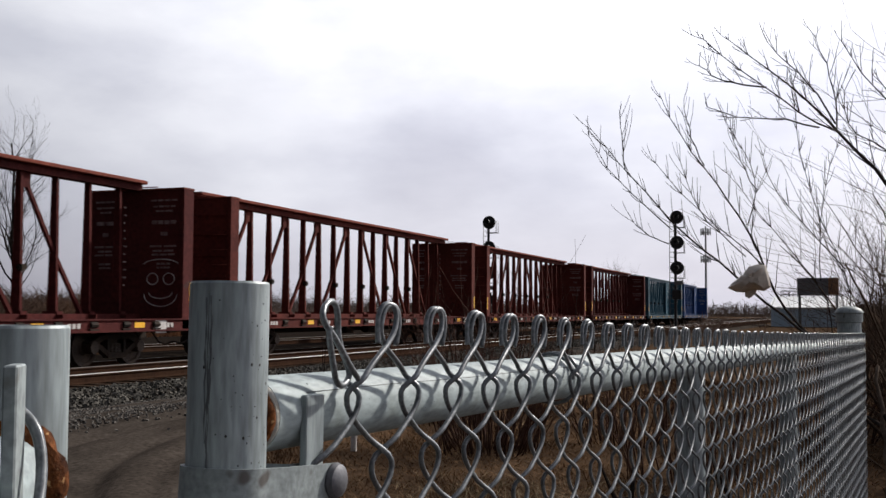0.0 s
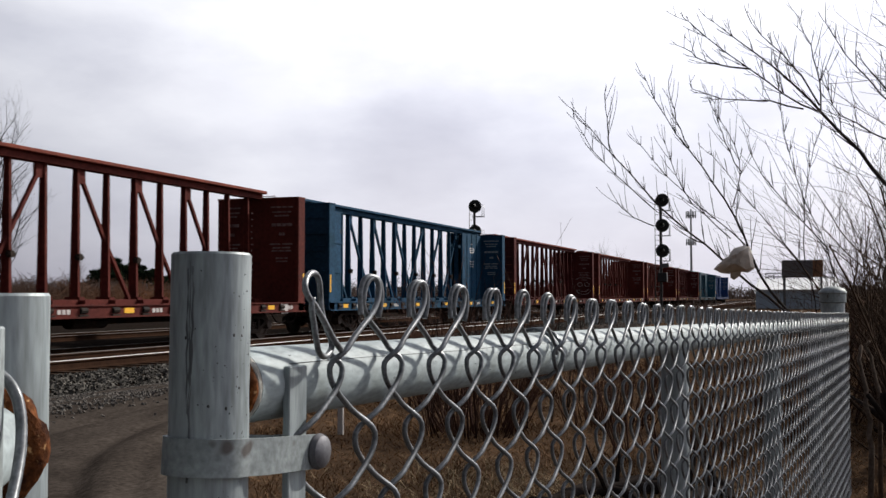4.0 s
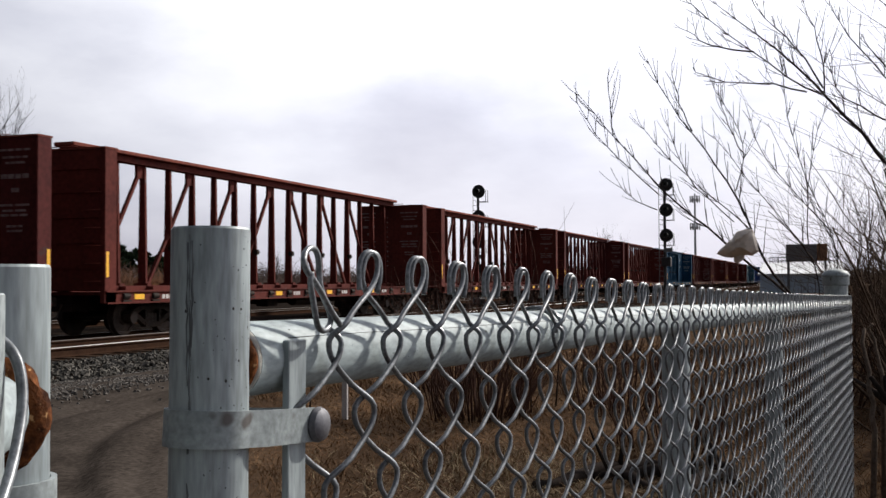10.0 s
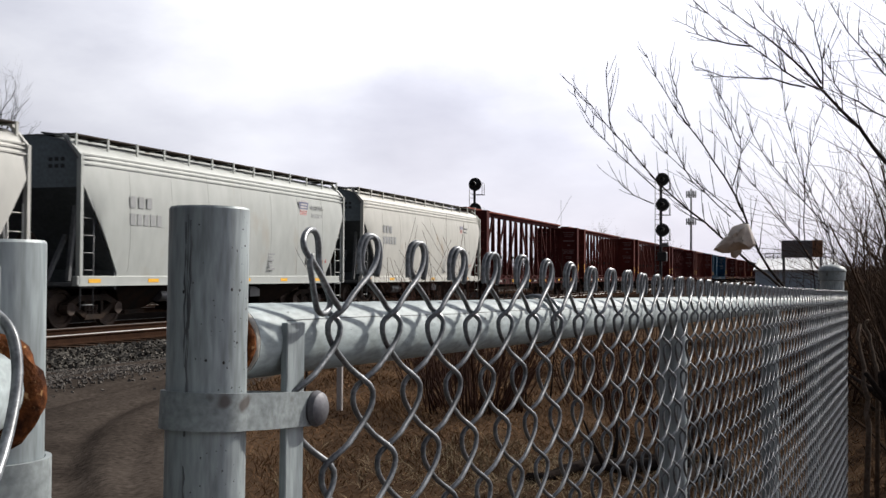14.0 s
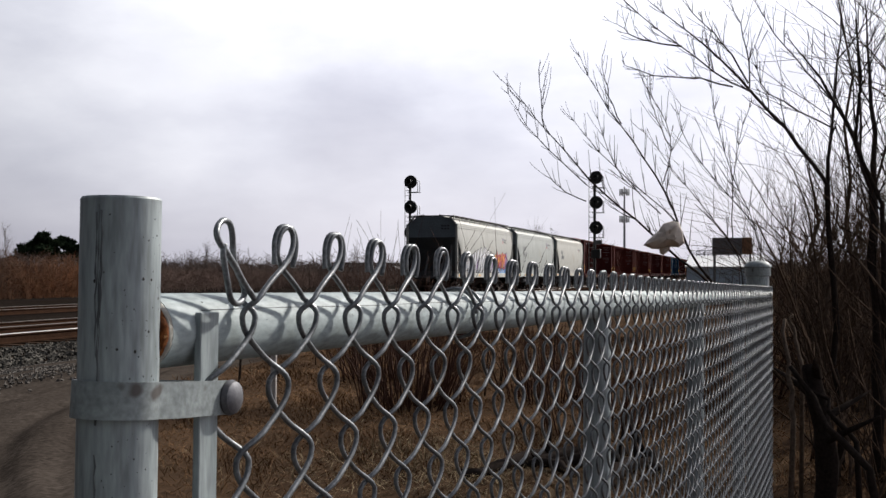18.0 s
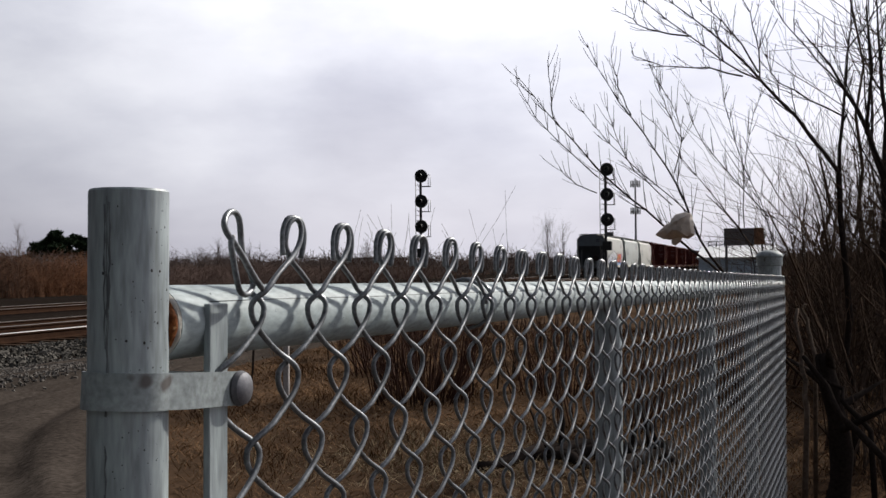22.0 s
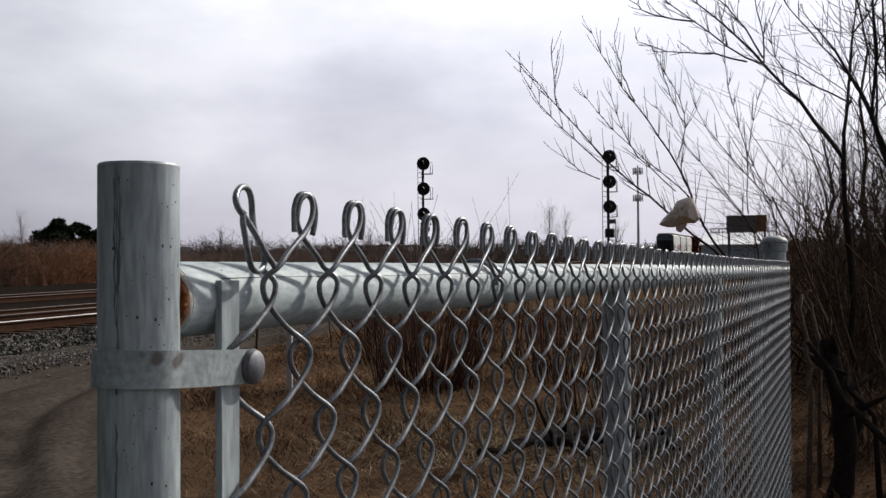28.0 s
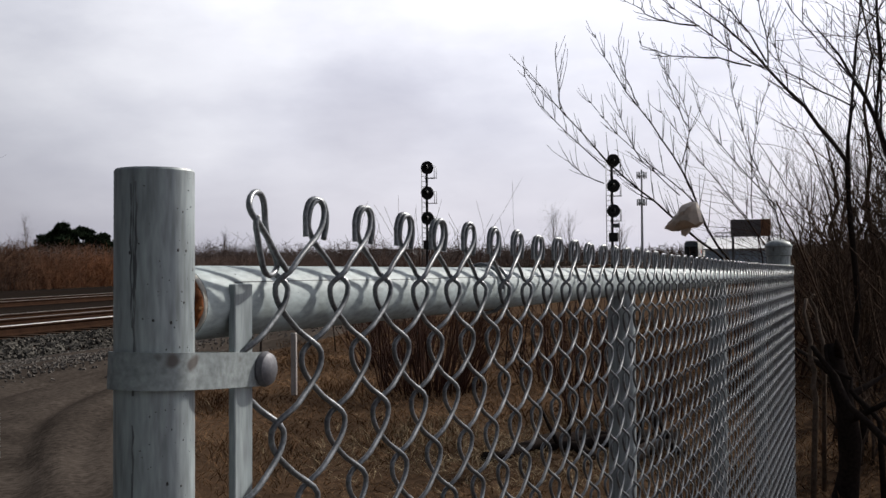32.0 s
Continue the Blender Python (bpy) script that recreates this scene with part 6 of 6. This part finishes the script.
    limb_tree("bare_tree", "dark bare shrub tree with limbs leaning over the line", b2, lean, 0.014, 12, 0, 0.44, 0.04, 0.55)
    for i, (h, dist, ht, sd) in enumerate(((6.6, 6.8, 5.0, 31), (8.2, 8.8, 6.0, 32), (3.0, 12.5, 4.6, 33), (9.5, 7.2, 5.5, 34), (5.0, 14.0, 6.5, 35), (8.6, 12.5, 6.5, 36), (2.0, 17.5, 4.2, 37), (6.6, 18.0, 6.5, 38), (11.5, 10.0, 6.5, 39), (3.6, 20.0, 6.0, 40), (4.4, 9.5, 3.4, 41), (6.0, 10.5, 4.0, 42), (7.6, 15.0, 5.2, 43), (2.6, 15.0, 3.8, 44), (9.0, 16.5, 5.6, 45), (5.4, 22.0, 5.6, 46), (1.4, 21.0, 3.9, 47), (4.6, 12.0, 3.2, 48))):
        p = heading(h, 0, dist)
        wild_tree("bare_tree", "dark bare thicket tree with tangled twigs", p[0], p[1], ht * (0.85 if i in (4, 8) else 0.62), sd, STEM_BROWN if dist > 7 else BARK, 0.55, 3, 0.026 + 0.009 * (i % 3), lean=(random.uniform(-0.1, 0.05), random.uniform(-0.05, 0.05)), n=15, group="trees of the thicket", low=0.10)
    # broken stump at the edge of the thicket
    q = heading(3.1, 0, 6.3)
    root = thing("tree_stump", pose(q[0], q[1], lift(q[0], q[1])), "dark broken tree stump at the edge of the thicket", "stump")
    k = np.linspace(0, 1, 12)
    part("stem", Tubes().add(np.stack([0.05 * np.sin(k * 4), 0.03 * np.cos(k * 5), -0.1 + 0.95 * k], 1), 0.055 * (1.25 - 0.45 * k) * (1 + 0.10 * np.sin(k * 17)), 12).mesh("stem"), BARK, root)
    for a, z, l in ((0.6, 0.52, 0.35), (2.4, 0.66, 0.3), (4.6, 0.78, 0.22), (5.4, 0.4, 0.45)):
        part("snag", Tubes().add([(0, 0, z), (0.10 * math.cos(a), 0.10 * math.sin(a), z + 0.06), (l * math.cos(a), l * math.sin(a), z + 0.5 * l)], (0.03, 0.022, 0.006), 6).mesh("snag"), BARK, root)
    # low tangle of stems, leaning dead branches
    rng = np.random.default_rng(8)
    tb = Tubes()
    for i in range(800):
        h = rng.uniform(2.2, 14)
        dist = rng.uniform(5.9, 17) if i < 220 else rng.uniform(11, 24)
        p = heading(h, 0, dist)
        a = rng.uniform(0, 6.28)
        lean = rng.uniform(0.05, 0.9)
        d = np.array((math.cos(a) * lean, math.sin(a) * lean, 1.0))
        d /= np.linalg.norm(d)
        shoot(tb, rng, (p[0], p[1], lift(p[0], p[1]) - 0.03), d, rng.uniform(0.5, 2.0) * (1.0 if i < 220 else 1.45), rng.choice((0.004, 0.006, 0.011, 0.02)), 1, 0.1, 0.22, 4, 1.0 if i < 220 else 1.5)
    tagged(part("thicket_stems", tb.mesh("thicket_stems"), STEM_BROWN), "tangle of dark bare thicket stems", "brush", kind="stuff")
    # leaning dead branches
    for i, (a, b, r) in enumerate(((px(1405, 640, 6.2), px(1560, 850, 6.0), 0.022), (px(1395, 555, 6.4), px(1415, 760, 6.2), 0.016), (px(1410, 545, 6.5), px(1428, 660, 6.4), 0.013), (px(1420, 640, 6.3), px(1530, 790, 6.1), 0.016))):
        k = np.linspace(0, 1, 9)[:, None]
        p = np.array(a) * (1 - k) + np.array(b) * k
        p[-1, 2] = lift(p[-1, 0], p[-1, 1])
        p += np.random.default_rng(i).normal(0, 0.012, p.shape)
        t = thing("fallen_branch", pose(*p[-1]), "pale dead branch leaning in the thicket" if i in (1, 2) else "dark dead branch leaning in the thicket", "branch", "dead branches")
        part("stem", Tubes().add(p - p[-1], np.linspace(r * 0.6, r, 9), 7).mesh("stem"), DEADWOOD if i in (1, 2) else BARK, t)


DEADWOOD = mat("dead_wood", (0.16, 0.125, 0.10), 0.9, 0.0, 0.4, 8, 0.3, (0.09, 0.07, 0.055), 60)


def far_growth():
    # distant thicket band beyond the tracks: stems as one mass
    rng = np.random.default_rng(15)
    for name, material, label, count, hs, ds, z0, z1 in (
            ("brush_band", BRUSH, "long band of bare brown brush beyond the tracks", 11000, (-50, 8), (62, 120), 0.6, 1.6),
            ("russet_thicket", RUSSET, "russet leafless shrubs beyond the far track", 6500, (-50, -32.0), (52, 66), 0.6, 2.7),
            ("grey_thicket", PALE_TWIG, "grey-brown leafless scrub behind the russet shrubs", 5000, (-52, -31), (68, 84), 1.2, 2.7),
            ("far_woods", HAZED_BARK, "distant leafless woods, grey-brown paled for haze", 8000, (-50, 25), (140, 260), 1.8, 4.6),
            ("farthest_woods", HAZED_BARK, "leafless woods at the horizon, paled for haze", 3000, (-34, 6), (420, 520), 3.0, 7.0)):
        tb = Tubes()
        h, dist = np.radians(rng.uniform(*hs, count)), rng.uniform(*ds, count)
        x, y = dist * np.sin(h), dist * np.cos(h)
        keep = ~((x > -33) & (x < -8) & (dist < 400)) & ~((np.degrees(h) > -5.8) & (np.degrees(h) < 2.4) & (dist < 130))
        x, y, dist = x[keep], y[keep], dist[keep]
        n = len(x)
        clump = np.array([0.75 + 0.45 * noise.noise((q * 0.06, w * 0.06, 2.0)) + 0.25 * noise.noise((q * 0.3, w * 0.3, 5.0)) for q, w in zip(x, y)])
        ht = rng.uniform(z0, z1, n) * clump
        sc = dist / 60
        p = np.stack([x, y, np.full(n, GROUND - 0.1)], 1)
        tip = p + np.stack([rng.normal(0, 1, n) * (0.22 * sc + 0.1), rng.normal(0, 0.2, n), ht], 1)
        tb.twigs(p, tip, 0.022 * sc, 0.005 * sc)
        for q in range(6):
            k = rng.uniform(0.3, 1.0, n)[:, None]
            b0 = p * (1 - k) + tip * k
            out = np.stack([rng.normal(0, 0.36, n), rng.normal(0, 0.3, n), rng.uniform(0.05, 0.5, n)], 1) * np.minimum(2.2, sc)[:, None]
            tb.twigs(b0, b0 + out, 0.010 * sc, 0.004 * sc)
        tagged(part(name, tb.mesh(name, False), material), label, "brush", kind="stuff")
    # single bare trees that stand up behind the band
    for i, (h, dist, ht, sd, m) in enumerate(((-28.1, 120, 4.6, 51, HAZED_BARK), (-26.5, 125, 4.0, 52, HAZED_BARK), (-11.0, 150, 8.4, 53, HAZED_BARK), (-10.2, 155, 7.2, 54, HAZED_BARK), (-37.7, 140, 6.8, 55, PALE_TWIG), (-41.5, 42, 8.2, 56, BARK), (-44.0, 46, 8.5, 57, BARK), (-7.6, 140, 6.5, 58, HAZED_BARK), (-16.0, 150, 5.0, 59, HAZED_BARK), (-20.5, 160, 5.2, 60, HAZED_BARK))):
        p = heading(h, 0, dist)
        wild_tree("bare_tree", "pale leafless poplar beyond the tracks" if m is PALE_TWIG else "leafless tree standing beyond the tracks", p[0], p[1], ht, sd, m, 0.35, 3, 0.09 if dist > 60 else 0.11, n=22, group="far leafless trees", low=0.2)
    # pines
    for i, (h, dist, ht, sd) in enumerate(((-35.9, 90, 4.3, 1), (-35.0, 92, 4.1, 2), (-36.6, 94, 3.5, 3), (-34.2, 90, 3.5, 4), (-33.4, 95, 3.0, 5))):
        p = heading(h, 0, dist)
        rng = np.random.default_rng(sd)
        root = thing("pine_tree", pose(p[0], p[1], GROUND), "dark green pine beyond the tracks", "tree", "pines")
        part("trunk", Tubes().add([(0, 0, -0.1), (0.03, 0, ht * 0.5), (0, 0, ht * 0.97)], (0.12, 0.09, 0.03), 7).mesh("trunk"), BARK, root)
        v, f = [], []
        tufts = []
        for k in range(34):        # boughs: wide and uneven below, a few near the top
            q = rng.random() ** 1.2
            rr = 2.3 * (1 - q) ** 0.6 * rng.uniform(0.35, 1.0)
            a = rng.uniform(0, 6.283)
            tufts.append((rr * math.cos(a), rr * math.sin(a), ht * (0.30 + 0.66 * q), rng.uniform(0.28, 0.62)))
        for k in range(7000):
            tx, ty, tz, tr = tufts[rng.integers(0, 34)]
            d = rng.normal(0, 1, 3)
            c = np.array((tx, ty, tz)) + d / np.linalg.norm(d) * tr * rng.random() ** 0.5 * np.array((1.1, 1.1, 0.6))
            u, w = rng.normal(0, 0.075, 3), rng.normal(0, 0.06, 3)
            b = len(v)
            v += [tuple(c - u), tuple(c + u * 0.4 + w), tuple(c + u * 1.3 + (0, 0, 0.05)), tuple(c - w)]
            f.append((b, b + 1, b + 2, b + 3))
        me = bpy.data.meshes.new("needles")
        me.from_pydata(v, [], f)
        part("needles", me, PINE, root)


def meadow():
    """Dry grass blades behind the gate, and a bush of reddish stems."""
    rng = np.random.default_rng(23)
    for name, material, count, label in (("dry_grass", GRASS, 150000, "matted dry brown grass behind the gate"), ("straw", STRAW, 6000, "pale straw lying in the dry grass")):
        n = count
        x = rng.uniform(-7.5, 4.5, n)
        y = 3.5 + 20 * rng.random(n) ** 1.3
        if name == "straw":
            k = rng.random(n) < 0.6
            x = np.where(k, rng.normal(-1.8, 0.8, n), x)
            y = np.where(k, rng.normal(7.3, 0.7, n), y)
        keep = (x > np.array([road_edge(q) for q in y]) + 0.25 * np.sin(y * 3.1) + rng.normal(0, 0.18, n))
        x, y = x[keep], y[keep]
        n = len(x)
        hgt = rng.uniform(0.02, 0.12, n) * (0.5 + 0.8 * np.sin(x * 2.1 + 1.3 * y) ** 2 * np.sin(x * 0.9 - 0.7 * y) ** 2)
        a = rng.uniform(0, 6.283, n)
        ln = rng.uniform(0.03, 0.22, n)
        z = np.array([lift(q, w) for q, w in zip(x, y)]) - 0.01
        wd = rng.uniform(0.0014, 0.0030, n) * (0.6 + y / 9)
        dx, dy = np.cos(a), np.sin(a)
        b = np.random.default_rng(3).uniform(0, 6.283, n)
        wx, wy = np.cos(b) * wd, np.sin(b) * wd
        P = np.stack([np.stack([x - wx, y - wy, z], 1), np.stack([x + wx, y + wy, z], 1), np.stack([x + dx * ln * 0.4 + wx * 0.8, y + dy * ln * 0.4 + wy * 0.8, z + hgt * 0.65], 1), np.stack([x + dx * ln * 0.4 - wx * 0.8, y + dy * ln * 0.4 - wy * 0.8, z + hgt * 0.65], 1), np.stack([x + dx * ln, y + dy * ln, z + hgt], 1)], 1).reshape(-1, 3)
        f = [q for i in range(n) for q in ((5 * i, 5 * i + 1, 5 * i + 2, 5 * i + 3), (5 * i + 3, 5 * i + 2, 5 * i + 4))]
        me = bpy.data.meshes.new(name)
        me.from_pydata(P.tolist(), [], f)
        tagged(part(name, me, material), label, "grass", kind="stuff")
    for i, (bx, by, cnt, hh, sp, sd) in enumerate(((-3.3, 10.4, 130, 1.4, 0.75, 1), (-2.2, 11.6, 60, 1.3, 0.6, 2), (-1.2, 9.2, 45, 1.2, 0.5, 3), (-4.6, 13.0, 60, 1.3, 0.8, 4), (-0.2, 12.5, 60, 1.4, 0.8, 5))):
        rng = np.random.default_rng(60 + sd)
        root = thing("bush", pose(bx, by, GROUND - 0.02), "bush of bare reddish upright stems in the dry grass", "bush", "bushes behind the gate")
        for k in range(cnt):
            tb = Tubes()
            a = rng.uniform(0, 6.283)
            r = 0.5 * math.sqrt(rng.random())
            lean = rng.uniform(0, sp)
            d = np.array((math.cos(a) * lean, math.sin(a) * lean, 1.0))
            d /= np.linalg.norm(d)
            shoot(tb, rng, (r * math.cos(a), r * math.sin(a), 0), d, hh * rng.uniform(0.5, 1.12), rng.uniform(0.005, 0.010), 1, 0.15, 0.09, 4, 0.5)
            part("stem", tb.mesh("stem"), STEM_RED, root)
    # tall single weed stalks
    tb = Tubes()
    rng = np.random.default_rng(77)
    for i in range(14):
        x, y = rng.uniform(-6.2, -2.0), rng.uniform(10, 15)
        z = lift(x, y) - 0.02
        shoot(tb, rng, (x, y, z), (rng.normal(0, 0.05), 0, 1.0), rng.uniform(1.1, 1.75), 0.010, 1, 0.05, 0.03, 4, 0.25)
    tagged(part("weed_stalks", tb.mesh("weed_stalks"), BARK), "tall dry weed stalks along the track", "weeds", kind="stuff")
    # fallen logs
    for i, (x, y, l, r, rz) in enumerate(((-1.55, 7.6, 1.3, 0.045, 62), (-1.25, 7.9, 1.0, 0.04, 48), (-0.8, 7.4, 1.1, 0.05, 80), (-1.05, 7.7, 0.7, 0.05, 20), (-0.7, 7.9, 0.8, 0.04, 110), (-1.35, 7.45, 0.6, 0.035, 140))):
        t = thing("fallen_log", pose(x, y, GROUND + r * 0.8, 0, 0, rz), "dark wet fallen log in the dry grass", "log", "fallen logs")
        k = np.linspace(-0.5, 0.5, 9)
        part("stem", Tubes().add(np.stack([k * l, 0.04 * np.sin(k * 5 + i), 0.02 * np.cos(k * 7)], 1), r * (1 - 0.3 * np.abs(k)) * (1 + 0.35 * np.sin(k * 23 + i * 2)), 9).mesh("stem"), BARK, t)
        part("snag", Tubes().add([(0.2 * l, 0, 0.02), (0.28 * l, 0.05, r + 0.12), (0.33 * l, 0.12, r + 0.3)], (0.02, 0.014, 0.006), 6).mesh("snag"), BARK, t)
    m = thing("marker_post", pose(-4.56, 9.97, GROUND - 0.05), "weathered white marker post in the dry grass", "post")
    part("post", boxed(-0.028, 0.028, -0.02, 0.02, 0, 0.67, bevel=0.006), WHITE_R, m)


near_trees()
far_growth()
meadow()


# ---- far buildings and the tower ----
# tower steel, its base colour lightened to stand for distance haze
HAZED_STEEL = mat("haze_paled_steel", (0.42, 0.43, 0.45), 0.6, 0.0, 0.1, 1, 0.0)
METAL_BLUE = mat("pale_blue_cladding", (0.58, 0.70, 0.82), 0.5, 0.0, 0.2, 0.4, 0.0)
ROOF_WHITE = mat("white_roof_sheet", (0.72, 0.73, 0.74), 0.5, 0.0, 0.15, 0.4, 0.0)
BOX_GREY = mat("grey_bin_sheet", (0.16, 0.16, 0.17), 0.6, 0.1, 0.3, 0.6, 0.0)
BOX_RUST = mat("rusty_bin_sheet", (0.30, 0.15, 0.08), 0.7, 0.0, 0.35, 0.6, 0.0)
BAG = mat("sandy_plastic_film", (0.72, 0.62, 0.53), 0.45, 0.0, 0.2, 9, 0.3, (0.60, 0.51, 0.43), 25)


def far_works():
    d = 120.0
    p0, p1 = heading(-3.3, 0, d), heading(0.6, 0, d)
    x0, x1, y = p0[0], p1[0], p0[1]
    b = thing("works_building", pose((x0 + x1) / 2, y, GROUND), "long low pale blue works building with white roof", "building")
    w = (x1 - x0) / 2
    part("wall", boxed(-w, w, 0, 9, 0, 1.86), METAL_BLUE, b)
    bm = bmesh.new()
    beam(bm, (0, -0.4, 1.95), (0, 9.4, 3.25), 2 * w + 0.4, 0.16, (0, 0, 1))
    part("roof", bm, ROOF_WHITE, b, "sloping white sheet roof")
    for i in range(9):
        t = Tubes().add([(-w + 0.6 + i * w / 4.6, 8.8, 3.1), (-w + 0.6 + i * w / 4.6, 8.8, 3.9)], 0.05, 5)
        part("rail_post", t.mesh("rail_post"), SILVER, b)
    for z in (3.5, 3.9):
        part("rail_bar", Tubes().add([(-w + 0.6, 8.8, z), (-w + 0.6 + 8 * w / 4.6, 8.8, z)], 0.05, 5).mesh("rail_bar"), SILVER, b)
    for i in range(6):
        part("cladding_rib", boxed(-w + 0.5 + i * w / 3, -w + 0.62 + i * w / 3, -0.05, 0.0, 0.1, 1.85), METAL_BLUE, b)
    p = heading(-1.05, 0, 118)
    s = thing("storage_bin", pose(p[0], p[1], GROUND), "grey and rust-brown square storage bin on a frame", "bin")
    part("bin_body", boxed(-2.0, 1.0, -1.2, 1.2, 3.25, 5.0, bevel=0.04), BOX_GREY, s)
    part("bin_side", boxed(1.0, 2.0, -1.22, 1.2, 3.3, 5.02, bevel=0.04), BOX_RUST, s)
    for sx in (-1.8, 1.8):
        for sy in (-1.0, 1.0):
            part("leg", boxed(sx - 0.1, sx + 0.1, sy - 0.1, sy + 0.1, 0, 3.3), SILVER, s)
    p = heading(-6.45, 0, 300)
    t = thing("antenna_tower", pose(p[0], p[1], GROUND), "thin grey antenna tower far behind the signals", "tower")
    part("mast", cyl(bmesh.new(), (0, 0, 0), (0, 0, 24.6), 0.38, 0.22, 8), HAZED_STEEL, t)
    for z in (15.5, 22.8):
        part("platform", boxed(-1.1, 1.1, -1.1, 1.1, z, z + 0.2), HAZED_STEEL, t)
        for a in range(6):
            part("antenna", boxed(-0.16, 0.16, -0.12, 0.12, -0.9, 0.9), HAZED_STEEL, t, m=pose(1.2 * math.cos(a * 1.047), 1.2 * math.sin(a * 1.047), z + 0.3))
    p = heading(-20.3, 0, 260)
    h = thing("far_shed", pose(p[0], p[1], GROUND), "low pale shed beyond the woods", "building")
    part("wall", boxed(-9, 9, 0, 8, 0, 3.2), ROOF_WHITE, h)
    part("roof", prism(bmesh.new(), [(-9.4, 3.2), (9.4, 3.2), (9.4, 3.5), (-9.4, 3.5)], -0.4, 8.4), BOX_GREY, h)


far_works()


# ---- the torn bag in the branches ----
def make_bag():
    p = heading(-4.25, 1.85, 8.5)
    root = thing("plastic_bag", pose(*p), "torn sandy plastic bag snagged on a twig", "bag")

    def pillow(name, outline, bulge, label, shift=(0, 0, 0)):
        """A crumpled puffed shape with the given outline, closed front and back."""
        bm = bmesh.new()
        pts = []
        for a, b in zip(outline, outline[1:] + outline[:1]):
            pts += [(a[0] + (b[0] - a[0]) * u, a[1] + (b[1] - a[1]) * u) for u in (0.0, 0.34, 0.67)]
        n = len(pts)
        for side in (-1, 1):
            rings = []
            for k in (1.0, 0.86, 0.66, 0.42, 0.2):
                ring = []
                for i, (x, z) in enumerate(pts):
                    d = side * bulge * math.sqrt(1 - k * k)
                    w = 0.16 * bulge * (1 if k < 1 else 0.25)
                    q = Vector((x * k, d, z * k)) + Vector((noise.noise((x * 22, z * 22, k * 3)), 2.2 * noise.noise((x * 26 * k, z * 26 * k, 4 + side)), noise.noise((x * 22, z * 22, 9 + k)))) * w
                    ring.append(bm.verts.new(q + Vector(shift)))
                rings.append(ring)
            for a, b in zip(rings, rings[1:]):
                for i in range(n):
                    bm.faces.new((a[i], a[(i + 1) % n], b[(i + 1) % n], b[i]))
            bm.faces.new(rings[-1])
        bmesh.ops.remove_doubles(bm, verts=bm.verts[:], dist=0.0005)
        bmesh.ops.recalc_face_normals(bm, faces=bm.faces)
        return part(name, bm, BAG, root, label, smooth=True)

    pillow("bag_body", [(-0.175, -0.062), (-0.15, -0.03), (-0.06, 0.045), (-0.02, 0.10), (0.05, 0.118), (0.10, 0.11), (0.125, 0.03), (0.14, -0.05), (0.09, -0.085), (0.01, -0.075), (-0.06, -0.095), (-0.11, -0.09)], 0.075, "billowed body of the bag")
    pillow("bag_flap", [(-0.045, 0.03), (0.05, 0.03), (0.035, -0.01), (-0.01, -0.045), (-0.04, -0.03)], 0.02, "torn lower flap of the bag", (-0.01, 0.02, -0.095))
    return root, p


BAG_OB, BAG_P = make_bag()


# ---- what moves ----
def motions():
    for car, y in TRAIN:
        walk(car, [(t, pose(TRAIN_X, y + SPEED * t, TRAIN_TOP)) for t in (0.0, 8.0, 16.0, 24.0, 32.0)])
    # the bag sways in the wind
    sway = [(t, 3 * math.sin(t * 1.3) + 4 * math.sin(t * 0.37), 18 * math.sin(t * 0.9 + 1) * math.sin(t * 0.23)) for t in range(33)]
    walk(BAG_OB, [(float(t), pose(*BAG_P, 0, a, b)) for t, a, b in sway])


motions()
